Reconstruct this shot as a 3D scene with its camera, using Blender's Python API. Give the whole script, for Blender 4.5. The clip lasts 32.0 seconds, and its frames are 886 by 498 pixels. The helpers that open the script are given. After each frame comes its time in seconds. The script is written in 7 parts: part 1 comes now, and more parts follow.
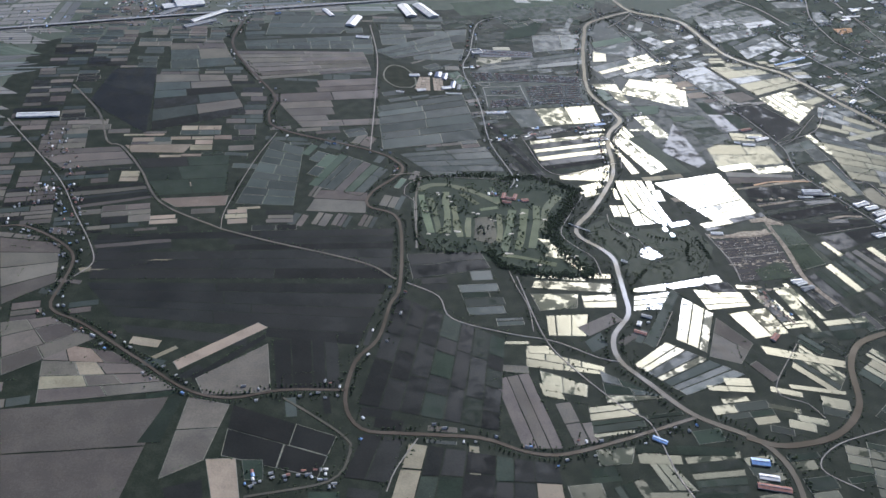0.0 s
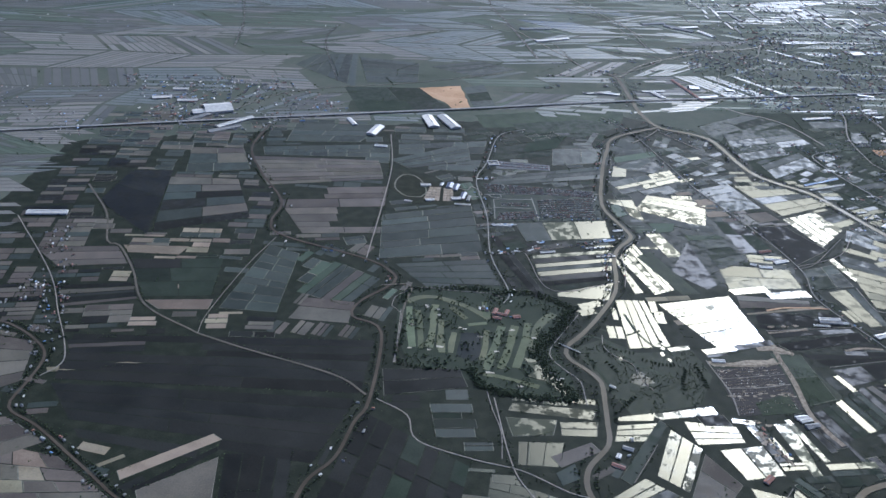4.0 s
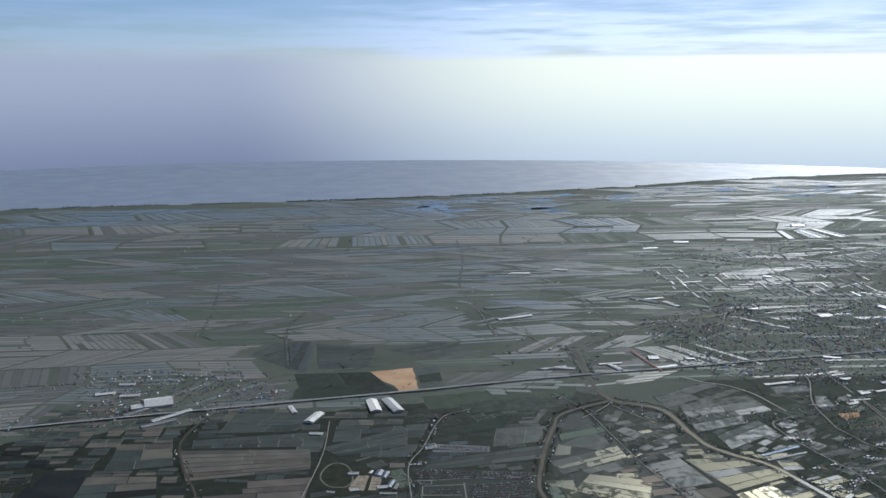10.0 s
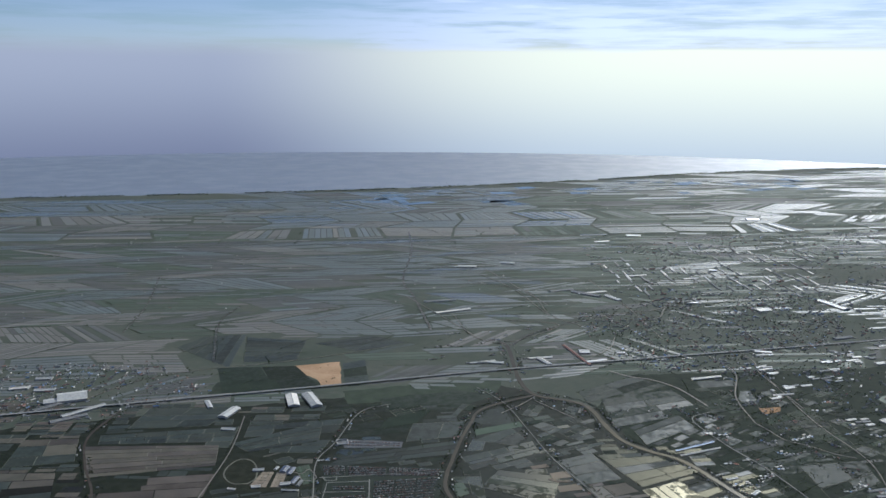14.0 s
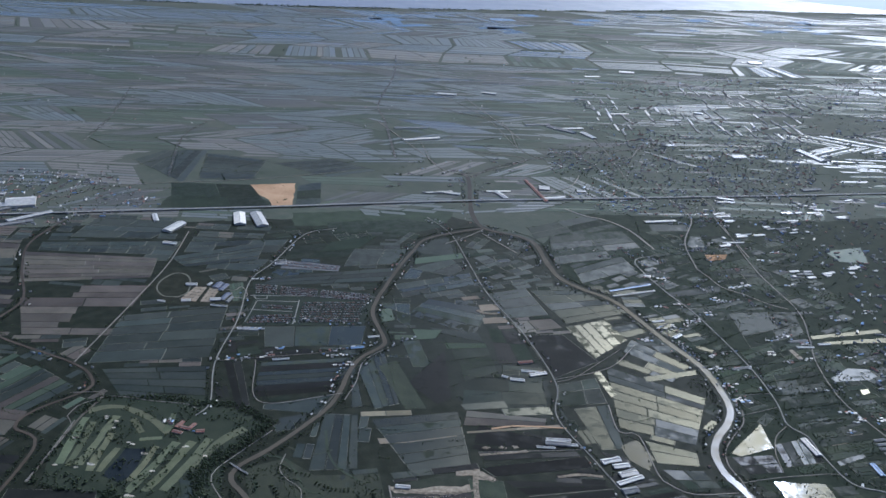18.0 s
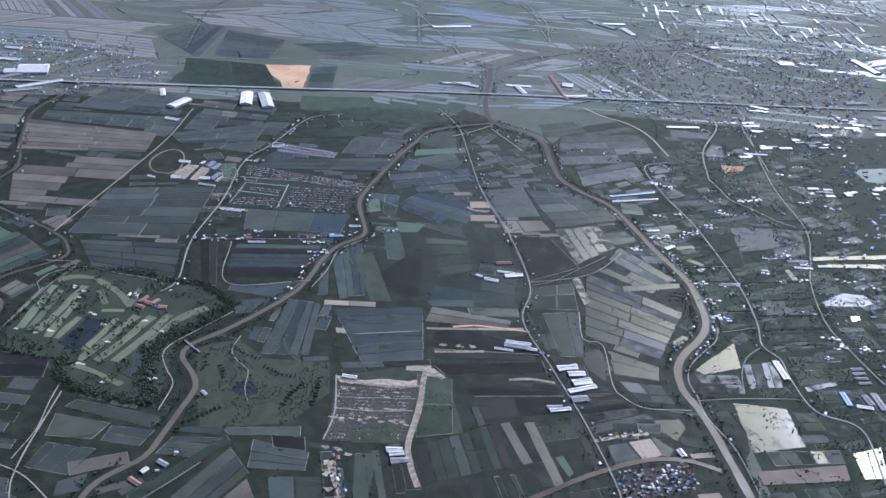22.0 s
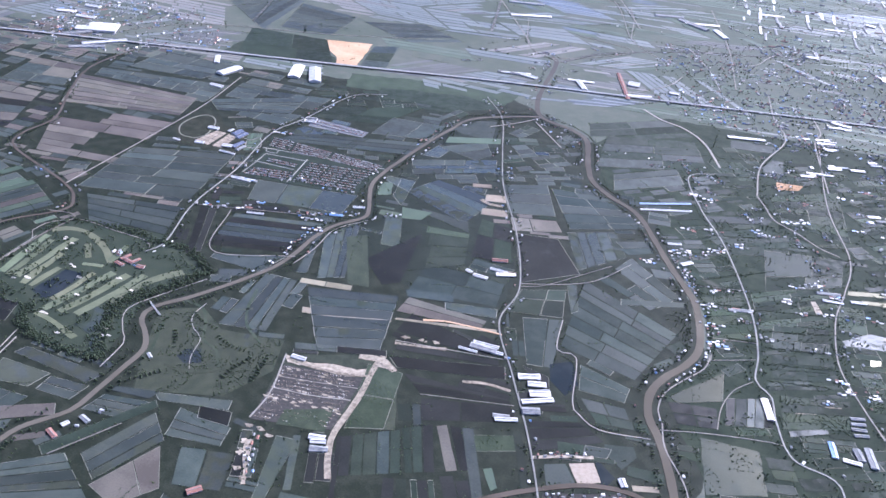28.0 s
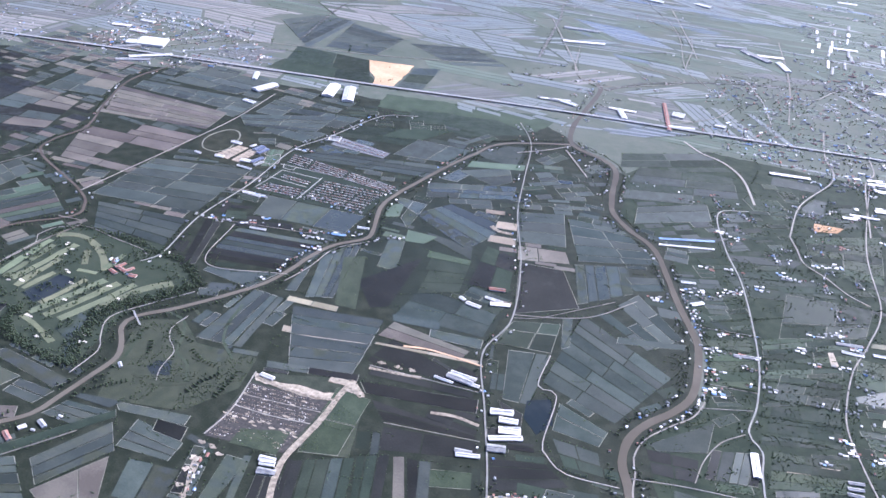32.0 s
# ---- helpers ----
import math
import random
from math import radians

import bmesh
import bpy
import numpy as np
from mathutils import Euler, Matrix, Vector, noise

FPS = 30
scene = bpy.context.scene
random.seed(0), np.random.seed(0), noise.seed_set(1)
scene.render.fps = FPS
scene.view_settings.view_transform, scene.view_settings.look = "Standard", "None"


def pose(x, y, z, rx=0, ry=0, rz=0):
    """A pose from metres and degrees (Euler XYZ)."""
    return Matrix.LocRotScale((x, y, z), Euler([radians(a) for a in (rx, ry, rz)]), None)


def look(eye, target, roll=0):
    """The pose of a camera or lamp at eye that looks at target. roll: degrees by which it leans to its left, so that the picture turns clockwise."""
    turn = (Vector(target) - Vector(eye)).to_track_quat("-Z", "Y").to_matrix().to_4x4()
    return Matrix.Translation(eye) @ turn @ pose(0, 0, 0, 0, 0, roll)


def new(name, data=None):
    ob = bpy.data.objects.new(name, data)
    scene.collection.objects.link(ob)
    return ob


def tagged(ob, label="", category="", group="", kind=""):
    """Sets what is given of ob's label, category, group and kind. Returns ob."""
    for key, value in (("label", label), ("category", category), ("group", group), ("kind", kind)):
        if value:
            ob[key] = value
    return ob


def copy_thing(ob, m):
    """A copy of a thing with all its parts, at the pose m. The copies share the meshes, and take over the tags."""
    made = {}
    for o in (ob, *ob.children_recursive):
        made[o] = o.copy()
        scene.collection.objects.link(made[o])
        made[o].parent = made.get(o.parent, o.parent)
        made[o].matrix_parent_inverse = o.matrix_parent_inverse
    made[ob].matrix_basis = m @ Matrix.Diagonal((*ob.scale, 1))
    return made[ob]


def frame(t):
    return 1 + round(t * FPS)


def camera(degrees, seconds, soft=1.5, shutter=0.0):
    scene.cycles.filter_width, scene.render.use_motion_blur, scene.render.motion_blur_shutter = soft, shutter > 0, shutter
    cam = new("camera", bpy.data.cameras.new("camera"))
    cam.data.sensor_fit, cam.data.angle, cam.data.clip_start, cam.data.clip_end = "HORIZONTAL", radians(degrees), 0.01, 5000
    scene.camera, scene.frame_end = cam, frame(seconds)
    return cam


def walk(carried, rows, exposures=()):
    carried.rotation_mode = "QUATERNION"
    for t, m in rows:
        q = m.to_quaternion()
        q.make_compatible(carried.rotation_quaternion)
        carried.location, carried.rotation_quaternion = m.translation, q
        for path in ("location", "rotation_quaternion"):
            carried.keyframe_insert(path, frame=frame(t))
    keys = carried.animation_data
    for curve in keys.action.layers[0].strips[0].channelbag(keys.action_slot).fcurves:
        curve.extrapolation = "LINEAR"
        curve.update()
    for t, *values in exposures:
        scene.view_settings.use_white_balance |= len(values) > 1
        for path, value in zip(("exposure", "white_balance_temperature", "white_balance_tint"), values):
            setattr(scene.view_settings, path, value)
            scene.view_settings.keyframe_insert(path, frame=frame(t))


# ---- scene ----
cam = camera(53.90, 32.0)


def heading(t, x, y, z, yaw, pitch, roll):
    """A row of the flight: yaw to the left of +y, pitch up, roll, in degrees."""
    a, p = radians(yaw), radians(pitch)
    ahead = Vector((-math.sin(a) * math.cos(p), math.cos(a) * math.cos(p), math.sin(p)))
    return t, look((x, y, z), Vector((x, y, z)) + ahead * 100, roll)


FLIGHT = [
    (0.0, -299.46, -70.99, 413.16, -7.940, -35.673, 4.666),
    (0.5, -290.55, -68.14, 412.62, -7.204, -35.525, 4.609),
    (1.0, -281.58, -65.38, 412.08, -6.365, -35.243, 4.666),
    (1.5, -272.57, -62.70, 411.55, -5.420, -34.870, 4.529),
    (2.0, -263.52, -60.08, 411.03, -4.577, -34.308, 4.426),
    (2.5, -254.43, -57.54, 410.52, -3.779, -33.358, 4.302),
    (4.5, -217.66, -47.98, 408.56, -1.293, -27.392, 3.428),
    (5.0, -208.39, -45.73, 408.10, -0.720, -25.706, 3.035),
    (5.5, -199.08, -43.51, 407.64, -0.214, -23.920, 2.662),
    (6.0, -189.74, -41.34, 407.19, 0.187, -22.132, 2.313),
    (6.5, -180.38, -39.20, 406.74, 0.444, -20.344, 1.968),
    (7.0, -171.00, -37.10, 406.31, 0.691, -18.562, 1.713),
    (7.5, -161.59, -35.02, 405.89, 0.853, -16.815, 1.412),
    (8.0, -152.16, -32.97, 405.47, 0.894, -15.267, 1.049),
    (8.5, -142.71, -30.94, 405.06, 0.953, -13.963, 0.748),
    (9.0, -133.24, -28.92, 404.67, 0.975, -12.745, 0.414),
    (9.5, -123.76, -26.92, 404.28, 0.983, -11.682, 0.160),
    (10.0, -114.26, -24.92, 403.90, 0.909, -10.780, -0.024),
    (10.5, -104.76, -22.92, 403.52, 0.852, -10.006, -0.307),
    (11.0, -95.24, -20.93, 403.16, 0.806, -9.472, -0.368),
    (11.5, -85.72, -18.93, 402.80, 0.531, -9.086, -0.430),
    (12.0, -76.19, -16.92, 402.46, 0.272, -8.963, -0.316),
    (12.5, -66.66, -14.89, 402.12, 0.122, -9.105, -0.251),
    (13.0, -57.13, -12.85, 401.79, 0.012, -9.588, -0.147),
    (13.5, -47.60, -10.79, 401.47, -0.122, -10.297, 0.048),
    (14.0, -38.06, -8.70, 401.16, -0.321, -11.262, 0.453),
    (14.5, -28.54, -6.58, 400.86, -0.406, -12.387, 0.814),
    (16.5, 9.49, 2.28, 399.73, -0.347, -17.978, 2.347),
    (17.0, 18.97, 4.61, 399.47, -0.243, -19.538, 2.823),
    (17.5, 28.43, 7.00, 399.22, -0.154, -21.057, 3.334),
    (18.0, 37.88, 9.44, 398.98, 0.036, -22.514, 3.774),
    (18.5, 47.30, 11.95, 398.75, 0.349, -23.925, 4.243),
    (19.0, 56.71, 14.53, 398.52, 0.715, -25.235, 4.622),
    (19.5, 66.09, 17.17, 398.30, 1.196, -26.340, 4.851),
    (20.0, 75.44, 19.90, 398.10, 1.686, -27.334, 5.099),
    (20.5, 84.77, 22.70, 397.90, 2.189, -28.136, 5.241),
    (21.0, 94.07, 25.59, 397.71, 2.780, -28.811, 5.417),
    (21.5, 103.34, 28.56, 397.53, 3.385, -29.359, 5.679),
    (22.0, 112.58, 31.63, 397.35, 4.082, -29.830, 5.788),
    (22.5, 121.78, 34.79, 397.19, 4.810, -30.142, 5.903),
    (23.0, 130.94, 38.05, 397.03, 5.598, -30.382, 6.070),
    (23.5, 140.07, 41.42, 396.89, 6.374, -30.662, 6.174),
    (24.0, 149.15, 44.90, 396.75, 7.106, -30.904, 6.313),
    (24.5, 158.20, 48.49, 396.62, 7.830, -31.103, 6.492),
    (25.0, 167.20, 52.19, 396.50, 8.538, -31.230, 6.668),
    (25.5, 176.15, 56.02, 396.38, 9.329, -31.319, 6.796),
    (27.5, 211.46, 72.62, 396.02, 12.570, -31.446, 7.033),
    (28.0, 220.15, 77.12, 395.95, 13.438, -31.382, 7.069),
    (28.5, 228.79, 81.76, 395.89, 14.317, -31.272, 6.960),
    (29.0, 237.36, 86.55, 395.84, 15.252, -31.129, 6.838),
    (29.5, 245.87, 91.50, 395.80, 16.198, -31.018, 6.668),
    (30.0, 254.32, 96.60, 395.76, 17.037, -30.945, 6.646),
    (30.5, 262.71, 101.87, 395.74, 17.833, -30.863, 6.668),
    (31.0, 271.03, 107.30, 395.72, 18.680, -30.752, 6.603),
    (31.5, 279.28, 112.91, 395.71, 19.509, -30.635, 6.593),
    (32.0, 287.45, 118.69, 395.71, 20.327, -30.490, 6.552),
]
EXPOSURES = [(0.0, 1.13, 4920, 20), (5.0, 0.74, 4620, 18), (6.0, 0.53, 4690, 16), (7.0, 0.30, 4790, 14), (8.0, 0.55, 4950, 13), (9.0, 0.50, 5000, 13), (14.0, 0.42, 5020, 13), (17.0, 0.47, 4800, 15), (19.0, 0.97, 4640, 20), (20.0, 1.12, 4640, 21), (21.0, 1.42, 4640, 23), (22.0, 1.42, 4640, 25), (23.0, 1.52, 4660, 27), (25.0, 1.82, 4690, 30), (28.0, 2.12, 4730, 32), (32.0, 2.28, 4780, 31)]  # stops, white balance
walk(cam, [heading(*row) for row in FLIGHT], EXPOSURES)

# ---- sky, sun ----
SUN_AZ, SUN_EL = radians(25.5), radians(33.0)  # to the right of +y, above the horizon
SUN_WAY = Vector((math.sin(SUN_AZ) * math.cos(SUN_EL), math.cos(SUN_AZ) * math.cos(SUN_EL), math.sin(SUN_EL)))
sun = new("sun", bpy.data.lights.new("sun", "SUN"))
sun.data.energy, sun.data.angle, sun.data.color = 2.2, radians(0.6), (1.0, 0.95, 0.86)
sun.matrix_world = look(SUN_WAY * 1000, (0, 0, 0))


class Nodes:
    """A short way to write node trees."""

    def __init__(self, tree):
        self.tree = tree
        tree.nodes.clear()

    def add(self, kind, **inputs):
        node = self.tree.nodes.new(kind)
        for key, value in inputs.items():
            if key in node.bl_rna.properties and key not in ("inputs", "outputs"):
                setattr(node, key, value)
        return node

    def plug(self, value, socket):
        if isinstance(value, bpy.types.NodeSocket):
            self.tree.links.new(value, socket)
        elif value is not None:
            socket.default_value = value

    def math(self, op, a, b=0.0, c=0.0, clamp=False):
        n = self.tree.nodes.new("ShaderNodeMath")
        n.operation, n.use_clamp = op, clamp
        for v, s in zip((a, b, c), n.inputs):
            self.plug(v, s)
        return n.outputs[0]

    def vec(self, op, a, b=None, scale=None):
        n = self.tree.nodes.new("ShaderNodeVectorMath")
        n.operation = op
        self.plug(a, n.inputs[0])
        self.plug(b, n.inputs[1])
        self.plug(scale, n.inputs[3])
        return n.outputs["Value"] if op in ("DOT_PRODUCT", "LENGTH") else n.outputs[0]

    def xyz(self, v):
        n = self.tree.nodes.new("ShaderNodeSeparateXYZ")
        self.plug(v, n.inputs[0])
        return n.outputs

    def join(self, x, y, z=0.0):
        n = self.tree.nodes.new("ShaderNodeCombineXYZ")
        for v, s in zip((x, y, z), n.inputs):
            self.plug(v, s)
        return n.outputs[0]

    def span(self, v, a, b, lo=0.0, hi=1.0):
        n = self.tree.nodes.new("ShaderNodeMapRange")
        n.interpolation_type = "SMOOTHSTEP"
        for x, k in ((v, 0), (a, 1), (b, 2), (lo, 3), (hi, 4)):
            self.plug(x, n.inputs[k])
        return n.outputs[0]

    def mix(self, f, a, b, blend="MIX"):
        n = self.tree.nodes.new("ShaderNodeMix")
        n.data_type, n.blend_type = "RGBA", blend
        self.plug(f, n.inputs[0])
        self.plug((*a, 1) if isinstance(a, tuple) else a, n.inputs[6])
        self.plug((*b, 1) if isinstance(b, tuple) else b, n.inputs[7])
        return n.outputs[2]

    def noise(self, v, scale, detail=4.0, rough=0.55, color=False):
        n = self.tree.nodes.new("ShaderNodeTexNoise")
        self.plug(v, n.inputs["Vector"])
        n.inputs["Scale"].default_value, n.inputs["Detail"].default_value, n.inputs["Roughness"].default_value = scale, detail, rough
        return n.outputs["Color" if color else "Fac"]

    def ramp(self, f, stops, constant=False):
        n = self.tree.nodes.new("ShaderNodeValToRGB")
        n.color_ramp.interpolation = "CONSTANT" if constant else "LINEAR"
        e = n.color_ramp.elements
        while len(e) < len(stops):
            e.new(0.5)
        for k, (at, c) in enumerate(stops):
            e[k].position, e[k].color = at, (*c, 1) if isinstance(c, tuple) else (c, c, c, 1)
        self.plug(f, n.inputs[0])
        return n.outputs[0]

    def white(self, v):
        n = self.tree.nodes.new("ShaderNodeTexWhiteNoise")
        n.noise_dimensions = "3D"
        self.plug(v, n.inputs["Vector"])
        return n.outputs


world = bpy.data.worlds.new("sky")
scene.world = world
world.use_nodes = True
w = Nodes(world.node_tree)
sky = w.tree.nodes.new("ShaderNodeTexSky")
sky.sky_type, sky.sun_disc = "NISHITA", False
sky.sun_elevation, sky.sun_rotation = SUN_EL, SUN_AZ
sky.altitude, sky.dust_density = 1500, 1.0
sky_way = w.tree.nodes.new("ShaderNodeTexCoord").outputs["Generated"]
sx, sy, sz = w.xyz(sky_way)
towards = w.vec("DOT_PRODUCT", w.vec("NORMALIZE", w.join(sx, sy, 0.0)), (math.sin(SUN_AZ), math.cos(SUN_AZ), 0.0))
glow = w.span(towards, 0.76, 1.0)
# bright haze along the horizon, brighter under the sun, and the sea dimmed by haze below it
haze = w.mix(glow, (0.325, 0.320, 0.322), (0.83, 0.775, 0.52))
deep = w.mix(glow, (0.148, 0.152, 0.185), (0.43, 0.45, 0.43))
low = w.mix(w.span(sz, -0.125, 0.03), deep, haze)
streaks = w.noise(w.vec("MULTIPLY", sky_way, (3.0, 3.0, 42.0)), 2.2, 6.0, 0.6)
blue = w.vec("SCALE", sky.outputs[0], scale=0.041)
side = w.math("MULTIPLY_ADD", glow, 0.75, 0.25)
bank = w.math("MULTIPLY", w.span(streaks, 0.36, 0.6), w.span(sz, 0.115, 0.05))  # a low bank of cloud just over the haze
cirrus = w.math("MULTIPLY", side, w.math("MAXIMUM", bank, w.math("MULTIPLY", w.span(streaks, 0.5, 0.7), w.span(sz, 0.6, 0.05))))
veiled = w.mix(w.span(sz, 0.3, 0.65, 0.0, 0.5), blue, (0.30, 0.325, 0.37))  # grey veil added overhead, out of view, to make wet-field reflections less blue
above = w.mix(w.math("MULTIPLY", cirrus, 0.8), veiled, w.mix(glow, (0.45, 0.47, 0.55), (0.75, 0.75, 0.78)))
edge = w.math("ADD", sz, w.math("MULTIPLY", w.math("SUBTRACT", streaks, 0.5), 0.012))
full = w.mix(w.span(edge, w.math("MULTIPLY_ADD", glow, 0.010, 0.016), w.math("MULTIPLY_ADD", glow, -0.012, 0.043)), low, above)
# wide glow added round the unseen sun, broadens the glints on flooded fields
away = w.math("ARCCOSINE", w.vec("DOT_PRODUCT", w.vec("NORMALIZE", sky_way), tuple(SUN_WAY)))
halo = w.math("POWER", 2.718, w.math("MULTIPLY", w.math("POWER", w.math("DIVIDE", away, radians(10.6)), 2.0), -1.0))
full = w.vec("ADD", full, w.vec("SCALE", w.mix(0.0, (18.5, 15.2, 8.0), (0, 0, 0)), scale=halo))
shine = w.tree.nodes.new("ShaderNodeBackground")
w.plug(full, shine.inputs[0])
shine.inputs[1].default_value = 1.0
out = w.tree.nodes.new("ShaderNodeOutputWorld")
w.tree.links.new(shine.outputs[0], out.inputs[0])

# ---- materials ----
def material(name):
    m = bpy.data.materials.new(name)
    m.use_nodes = True
    n = Nodes(m.node_tree)
    shader = n.tree.nodes.new("ShaderNodeBsdfPrincipled")
    end = n.tree.nodes.new("ShaderNodeOutputMaterial")
    n.tree.links.new(shader.outputs[0], end.inputs[0])
    n.place = n.tree.nodes.new("ShaderNodeNewGeometry").outputs["Position"]
    info = n.tree.nodes.new("ShaderNodeObjectInfo")
    n.random = info.outputs["Random"]
    return m, n, shader.inputs


def plain(name, dark, light, scale=0.15, rough=0.8, vary=0.35, bump=0.0, metal=0.0):
    """A surface whose colour drifts between two tones at two scales, and from object to object."""
    m, n, p = material(name)
    coarse = n.noise(n.place, scale, 5.0, 0.6)
    fine = n.noise(n.place, scale * 9, 3.0, 0.6)
    f = n.math("ADD", n.math("MULTIPLY", coarse, 0.7), n.math("MULTIPLY", fine, 0.3))
    f = n.math("ADD", n.span(f, 0.3, 0.7), n.math("MULTIPLY", n.math("SUBTRACT", n.random, 0.5), vary * 2), clamp=True)
    n.plug(n.mix(f, dark, light), p["Base Color"])
    p["Roughness"].default_value, p["Metallic"].default_value = rough, metal
    p["Specular IOR Level"].default_value = 0.07 if rough > 0.7 else 0.35
    if bump:
        b = n.tree.nodes.new("ShaderNodeBump")
        b.inputs["Strength"].default_value, b.inputs["Distance"].default_value = bump, 0.3
        n.plug(fine, b.inputs["Height"])
        n.plug(b.outputs[0], p["Normal"])
    return m


def watery(name, dark, light, rough_lo, rough_hi, scale=0.05, gloss=0.5):
    """Open water or a flooded field, calm in patches."""
    m, n, p = material(name)
    big = n.noise(n.place, scale, 4.0, 0.55)
    n.plug(n.mix(n.span(n.math("ADD", big, n.math("MULTIPLY", n.math("SUBTRACT", n.random, 0.5), 0.25)), 0.35, 0.65), dark, light), p["Base Color"])
    calm = n.noise(n.place, scale * 2.3, 5.0, 0.6)
    n.plug(n.span(calm, 0.35, 0.62, rough_lo, rough_hi), p["Roughness"])
    p["IOR"].default_value = 1.33
    p["Specular IOR Level"].default_value = gloss
    return m


def farmland(name):
    """Rough open ground between the fields: grass, reeds and bare damp earth in patches, lightened for haze."""
    m, n, p = material(name)
    broad = n.noise(n.place, 0.006, 4.0, 0.6)
    patch = n.noise(n.place, 0.05, 5.0, 0.65)
    fine = n.noise(n.place, 0.6, 4.0, 0.7)
    f = n.math("ADD", n.math("MULTIPLY", broad, 0.4), n.math("ADD", n.math("MULTIPLY", patch, 0.4), n.math("MULTIPLY", fine, 0.2)))
    n.plug(n.ramp(f, [(0.36, (0.050, 0.059, 0.043)), (0.48, (0.068, 0.076, 0.058)), (0.56, (0.085, 0.089, 0.070)), (0.66, (0.105, 0.104, 0.084))]), p["Base Color"])
    n.plug(n.span(patch, 0.4, 0.62, 0.75, 0.95), p["Roughness"])
    p["Specular IOR Level"].default_value, p["IOR"].default_value = 0.04, 1.33
    return m


def far_field(name, dark, light, rough_lo, rough_hi, gloss):
    """Plots seen from afar: each takes its own tone and wetness, all paled for haze."""
    m, n, p = material(name)
    own = n.tree.nodes.new("ShaderNodeNewGeometry").outputs["Random Per Island"]
    drift = n.noise(n.place, 0.03, 4.0, 0.6)
    fine = n.noise(n.place, 0.35, 4.0, 0.7)
    f = n.math("ADD", n.math("MULTIPLY", own, 0.6), n.math("ADD", n.math("MULTIPLY", n.span(drift, 0.3, 0.7), 0.25), n.math("MULTIPLY", n.span(fine, 0.3, 0.7), 0.15)), clamp=True)
    n.plug(n.mix(f, dark, light), p["Base Color"])
    n.plug(n.span(n.math("FRACT", n.math("MULTIPLY", own, 7.7)), 0.0, 1.0, rough_lo, rough_hi), p["Roughness"])
    p["Specular IOR Level"].default_value, p["IOR"].default_value = gloss, 1.33
    return m


def foliage(name, dark, light):
    """Leaves that let some of the light through."""
    m, n, p = material(name)
    f = n.math("ADD", n.math("MULTIPLY", n.noise(n.place, 0.35, 4.0, 0.6), 0.6), n.math("MULTIPLY", n.noise(n.place, 3.0, 3.0, 0.7), 0.4))
    tone = n.mix(n.span(f, 0.32, 0.68), dark, light)
    n.plug(tone, p["Base Color"])
    p["Roughness"].default_value, p["Specular IOR Level"].default_value = 0.8, 0.2
    glow = n.tree.nodes.new("ShaderNodeBsdfTranslucent")
    n.plug(n.mix(1.0, tone, (1.1, 1.25, 0.7), "MULTIPLY"), glow.inputs["Color"])
    both = n.tree.nodes.new("ShaderNodeMixShader")
    both.inputs[0].default_value = 0.4
    leaf = [x for x in n.tree.nodes if x.bl_idname == "ShaderNodeBsdfPrincipled"][0]
    end = [x for x in n.tree.nodes if x.bl_idname == "ShaderNodeOutputMaterial"][0]
    n.tree.links.new(leaf.outputs[0], both.inputs[1])
    n.tree.links.new(glow.outputs[0], both.inputs[2])
    n.tree.links.new(both.outputs[0], end.inputs[0])
    return m


def row_crop(name, dark, light, rough_lo, rough_hi, scale=0.05, gloss=0.3, open_water=False):
    """A field: soil or crop in two tones, damp in patches, with its own tone from parcel to parcel."""
    m, n, p = material(name)
    big = n.noise(n.place, scale, 5.0, 0.6)
    fine = n.noise(n.place, 0.9, 4.0, 0.7)
    blend = n.math("ADD", n.math("MULTIPLY", big, 0.6), n.math("MULTIPLY", fine, 0.4))
    blend = n.math("ADD", n.span(blend, 0.32, 0.68), n.math("MULTIPLY", n.math("SUBTRACT", n.random, 0.5), 0.7), clamp=True)
    tone = n.mix(blend, dark, light)
    hue = n.tree.nodes.new("ShaderNodeHueSaturation")
    n.plug(n.math("MULTIPLY_ADD", n.math("FRACT", n.math("MULTIPLY", n.random, 7.3)), 0.05, 0.475), hue.inputs["Hue"])
    n.plug(n.math("MULTIPLY_ADD", n.math("FRACT", n.math("MULTIPLY", n.random, 3.7)), 0.5, 0.75), hue.inputs["Value"])
    n.plug(tone, hue.inputs["Color"])
    n.plug(hue.outputs[0], p["Base Color"])
    damp = n.math("ADD", n.noise(n.place, scale * 2.0, 5.0, 0.65), n.math("MULTIPLY", n.math("SUBTRACT", n.math("FRACT", n.math("MULTIPLY", n.random, 5.1)), 0.5), 0.3))
    n.plug(n.span(damp, 0.36, 0.62, rough_lo, rough_hi), p["Roughness"])
    p["IOR"].default_value = 1.33
    if open_water:
        own = n.math("MULTIPLY_ADD", n.math("FRACT", n.math("MULTIPLY", n.random, 11.7)), 0.35, 0.85)
        ripple = n.span(n.noise(n.place, 0.22, 4.0, 0.65), 0.3, 0.7, 0.8, 1.0)
        n.plug(n.math("MULTIPLY", n.span(damp, 0.57, 0.64, gloss, 0.05), n.math("MULTIPLY", own, ripple)), p["Specular IOR Level"])
    else:
        p["Specular IOR Level"].default_value = gloss
    return m


